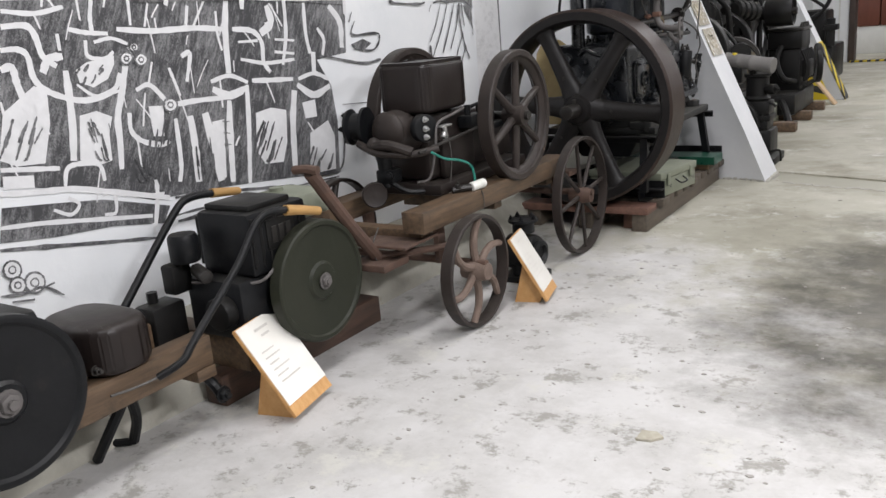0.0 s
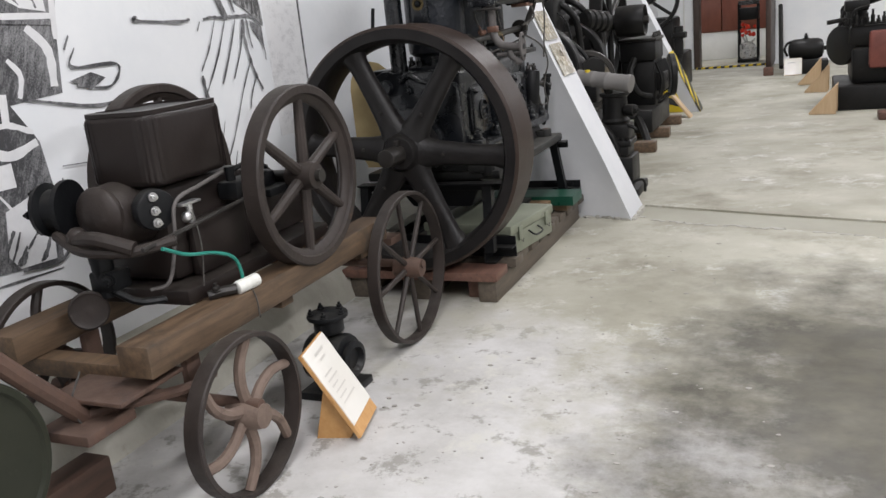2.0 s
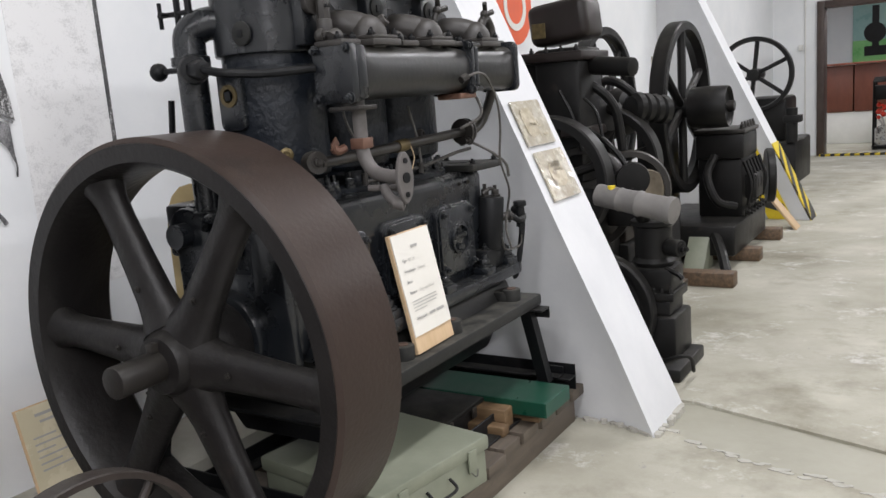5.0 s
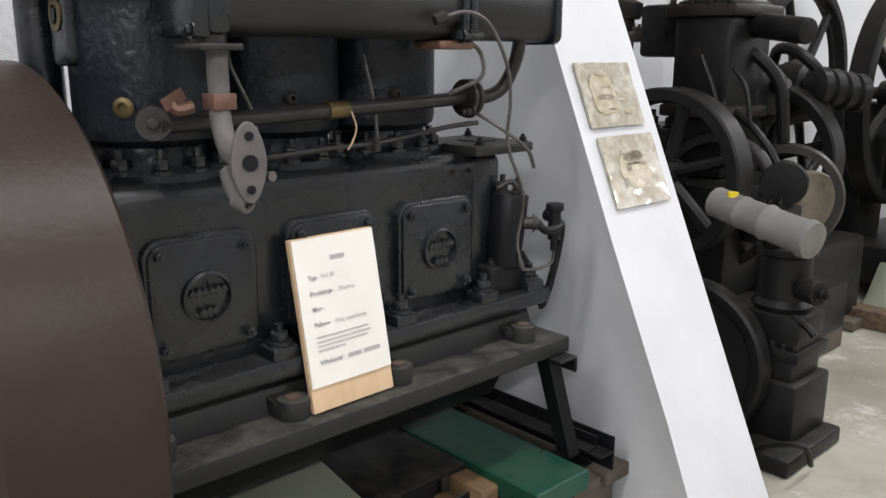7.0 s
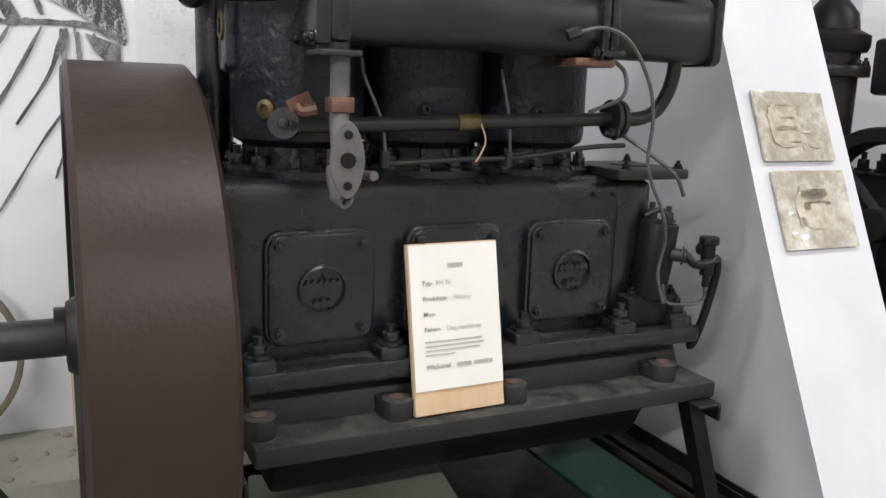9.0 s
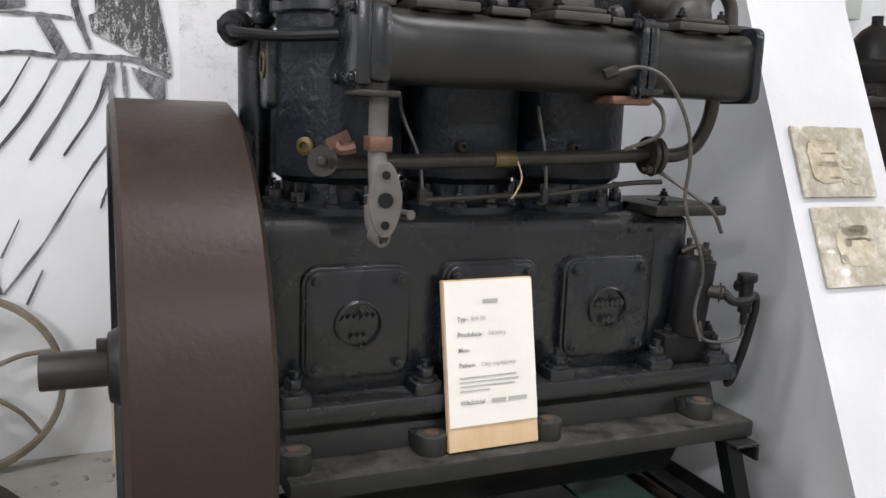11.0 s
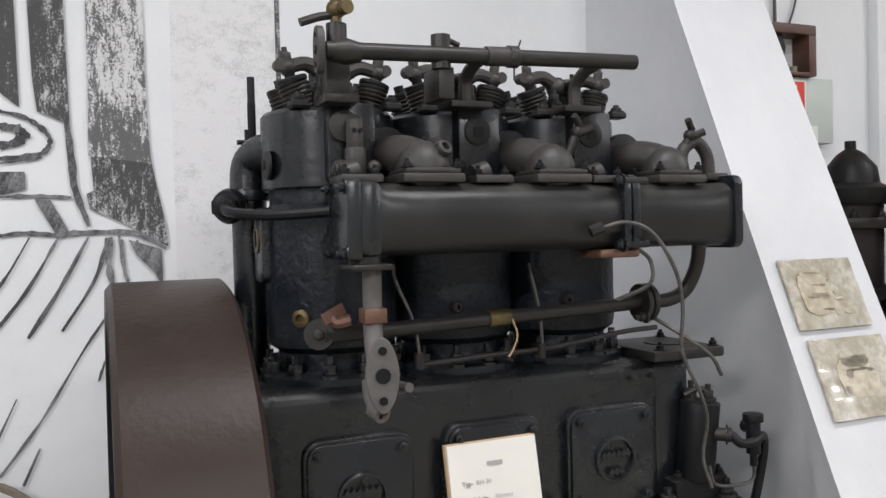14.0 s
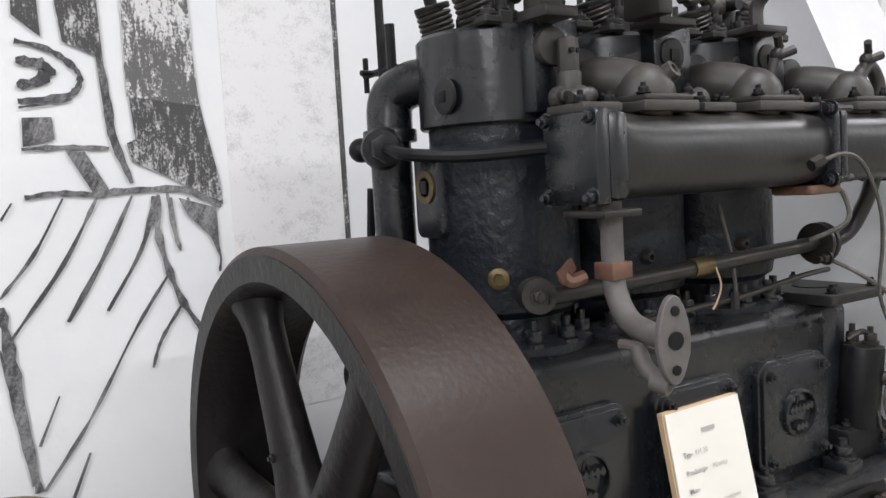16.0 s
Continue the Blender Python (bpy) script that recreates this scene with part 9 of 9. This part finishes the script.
# ---- the room beyond the doorway ----
def back_room():
    t = thing("counter", (1.2, 16.8, 0), "red-brown panelled counter with a pale plinth", "counter")
    part("plinth", bx(B(), (0.1, 16.6, 0.0), (2.6, 17.2, 0.52), 0.006), "sign_white", t, "pale plinth")
    for k in range(3):
        part("panel", bx(B(), (0.1 + 0.82 * k, 16.58, 0.525), (0.90 + 0.82 * k, 17.2, 1.28), 0.006), "counter", t)
    part("counter_top", bx(B(), (0.05, 16.5, 1.285), (2.65, 17.25, 1.32), 0.006), "counter", t)
    p = thing("green_poster", (0.98, 19.45, 1.5), "green and blue-green framed poster with a dark machine shape", "poster")
    part("poster_sky", bx(B(), (0.60, 19.44, 1.72), (1.35, 19.49, 2.62)), "poster_sky", p)
    part("poster_grass", bx(B(), (0.60, 19.436, 1.30), (1.35, 19.49, 1.716)), "poster_green", p)
    bm = B()
    cy(bm, (0.98, 19.432, 1.85), (0.98, 19.438, 1.85), 0.19, n=28)
    bx(bm, (0.93, 19.430, 1.55), (1.05, 19.4345, 2.35))
    bx(bm, (0.80, 19.428, 1.42), (1.18, 19.4325, 1.60))
    part("poster_machine", bm, "dark_machine", p)
    c = thing("barrow_machine", (1.45, 15.6, 0), "dark caged machine with red and silver parts beyond the doorway", "machine")
    for x in (1.30, 1.62):
        for y in (15.4, 15.8):
            part("cage_post", cy(B(), (x, y, 0.0), (x, y, 1.0), 0.016, n=8), "dark_machine", c)
    for k in range(6):
        part("cage_bar", bx(B(), (1.28, 15.40 + 0.07 * k, 1.0 + 0.012 * k), (1.64, 15.425 + 0.07 * k, 1.015 + 0.012 * k), 0.002, 1), "dark_machine", c)
    part("panel", bx(B(), (1.29, 15.42, 0.74), (1.63, 15.78, 0.95), 0.01), "dark_machine", c)
    for k in range(14):
        part("red_part", ball(B(), (random.uniform(1.34, 1.58), random.uniform(15.42, 15.6), random.uniform(0.45, 0.68)), random.uniform(0.02, 0.045), n=8), "sign_red", c, "bright red fitting")
    bm = B()
    for k in range(12):
        a = random.uniform(0, 6)
        cy(bm, (1.46, 15.5, 0.3), (1.46 + 0.13 * math.cos(a), 15.45, 0.3 + 0.2 * math.sin(a)), 0.014, n=6)
    lathe(bm, [(0.15, -0.015), (0.165, 0.0), (0.15, 0.015)], (1.44, 15.48, 0.2), (0, 1, 0), 24)
    part("silver_parts", bm, "steel", c, "silver pipes and wheel")
    part("deck", bx(B(), (1.28, 15.38, 0.02), (1.64, 15.82, 0.06), 0.004), "dark_machine", c)
    solid("picture_frame", bx(B(), (1.72, 19.45, 1.9), (2.05, 19.49, 2.15), 0.01), "frame_brown", (1.9, 19.47, 2.0), "small brown framed picture on the back wall", "picture")


back_room()

# ---- things on the wall beyond the buttress ----
t = thing("round_sign", (0.0, 6.05, 1.83), "orange-red round enamel sign with a white ring on the wall", "sign")
part("disc", cy(B(), (0.052, 6.02, 1.83), (0.062, 6.02, 1.83), 0.235, n=56), "sign_orange", t)
part("ring", lathe(B(), [(0.15, 0.0), (0.15, 0.004), (0.11, 0.004), (0.11, 0.0)], (0.0622, 6.02, 1.83), (1, 0, 0), 40, closed=True), "sign_white", t, "white painted ring")
t = thing("framed_board", (0.05, 5.85, 2.25), "dark board with green lettering shapes in a brown frame", "notice board")
part("board", bx(B(), (0.053, 5.72, 2.15), (0.062, 6.22, 2.55)), "board_dark", t)
for lo, hi in (((5.69, 2.12), (6.25, 2.15)), ((5.69, 2.55), (6.25, 2.58)), ((5.69, 2.15), (5.72, 2.55)), ((6.22, 2.15), (6.25, 2.55))):
    part("frame_rail", bx(B(), (0.051, lo[0], lo[1]), (0.075, hi[0], hi[1]), 0.003), "frame_brown", t)
for k in range(3):
    part("green_mark", prism(B(), [(5.745 + 0.09 * k + 0.028 * math.cos(a) * (1 + 0.2 * math.cos(3 * a)), 2.20 + 0.035 * math.sin(a)) for a in [i * math.pi / 8 for i in range(16)]], "x", 0.0622, 0.064), "poster_green", t)
t = thing("switch_cabinet", (0.0, 5.30, 1.85), "pale grey-green switch cabinet with a red warning plate", "switch cabinet")
part("case", bx(B(), (0.0, 5.16, 1.72), (0.06, 5.42, 1.985), 0.006), "cabinet_grey", t)
rp = part("warning_plate", bx(B(), (0.061, 5.10, 1.80), (0.066, 5.265, 1.975), 0.001, 1), "sign_white", t, "red warning plate with a pale bolt")
part("red_field", bx(B(), (0.0662, 5.11, 1.825), (0.068, 5.255, 1.965)), "sign_red", rp)
part("bolt_mark", prism(B(), [(5.20, 1.95), (5.215, 1.95), (5.205, 1.905), (5.225, 1.905), (5.195, 1.845), (5.20, 1.89), (5.185, 1.89)], "x", 0.0682, 0.069), "sign_white", rp)
part("red_band", bx(B(), (0.0662, 5.11, 1.803), (0.068, 5.255, 1.819)), "sign_red", rp)
t = thing("drawing_plate", (0.0, 5.25, 1.6), "small pale plate with a line drawing on the wall", "plate")
part("plate", bx(B(), (0.061, 5.12, 1.60), (0.064, 5.33, 1.79), 0.001, 1), "sign_white", t)
part("line_drawing", tube(lathe(B(), [(0.034, 0), (0.034, 0.002), (0.028, 0.002), (0.028, 0)], (0.0642, 5.27, 1.735), (1, 0, 0), 20, closed=True), [(0.0652, 5.25, 1.69), (0.0652, 5.28, 1.67), (0.0652, 5.26, 1.65), (0.0652, 5.30, 1.625)], 0.003, n=5), "ink", t)
t = thing("glazed_wall_box", (0.0, 5.15, 2.1), "brown wooden wall box with a glass front", "wall box")
for lo, hi in (((5.0, 2.15), (5.30, 2.19)), ((5.26, 1.99), (5.30, 2.15)), ((5.0, 1.986), (5.30, 2.0)), ((5.0, 2.0), (5.04, 2.15))):
    part("frame_rail", bx(B(), (0.0, lo[0], lo[1]), (0.09, hi[0], hi[1]), 0.004), "frame_brown", t)
part("dark_drum", prism(B(), [(5.05, 2.02), (5.14, 2.02), (5.16, 2.10), (5.14, 2.148), (5.05, 2.148)], "x", 0.01, 0.07, 0.005), "dark_machine", t)
solid("jar_row", cy(cy(B(), (0.04, 5.18, 1.9995), (0.04, 5.18, 2.035), 0.018, n=12), (0.04, 5.225, 1.9995), (0.04, 5.225, 2.03), 0.016, n=12), "olive_case", (0.04, 5.2, 2.0), "small dull green jars in the wall box", "jar")
solid("wall_conduit", tube(tube(B(), [(0.012, 5.08, 3.3), (0.012, 5.08, 2.7), (0.012, 5.085, 2.19)], 0.007, n=6), [(0.012, 5.30, 3.2), (0.012, 5.26, 2.6), (0.012, 5.2, 2.3), (0.012, 5.16, 2.19)], 0.005, n=6), "wire", (0.01, 5.1, 2.19), "thin grey conduit and cable on the wall", "conduit")
for ob in [o for o in scene.objects if o.name in ("switch_cabinet", "drawing_plate", "glazed_wall_box", "jar_row")]:
    ob.location += Vector((0, -0.075, -0.02))
for y, z in ((9.0, 1.42), (10.0, 1.50)):
    solid("small_wall_photo", bx(B(), (0.0, y - 0.13, z - 0.1), (0.006, y + 0.13, z + 0.1)), "photo", (0, y, z), "small grey photo print on the wall", "photo", "wall photos")
solid("wall_picture", bx(B(), (0.0, 9.35, 1.9), (0.03, 9.62, 2.3), 0.004), "frame_brown", (0, 9.5, 2.1), "brown framed picture on the wall", "picture")
solid("door_conduit", bx(cy(B(), (0.45, 14.685, 0.2), (0.45, 14.685, 2.4), 0.010, n=8), (0.36, 14.66, 1.55), (0.42, 14.699, 1.63), 0.004), "sign_white", (0.45, 14.68, 1.2), "white conduit with a switch on the end wall", "conduit")
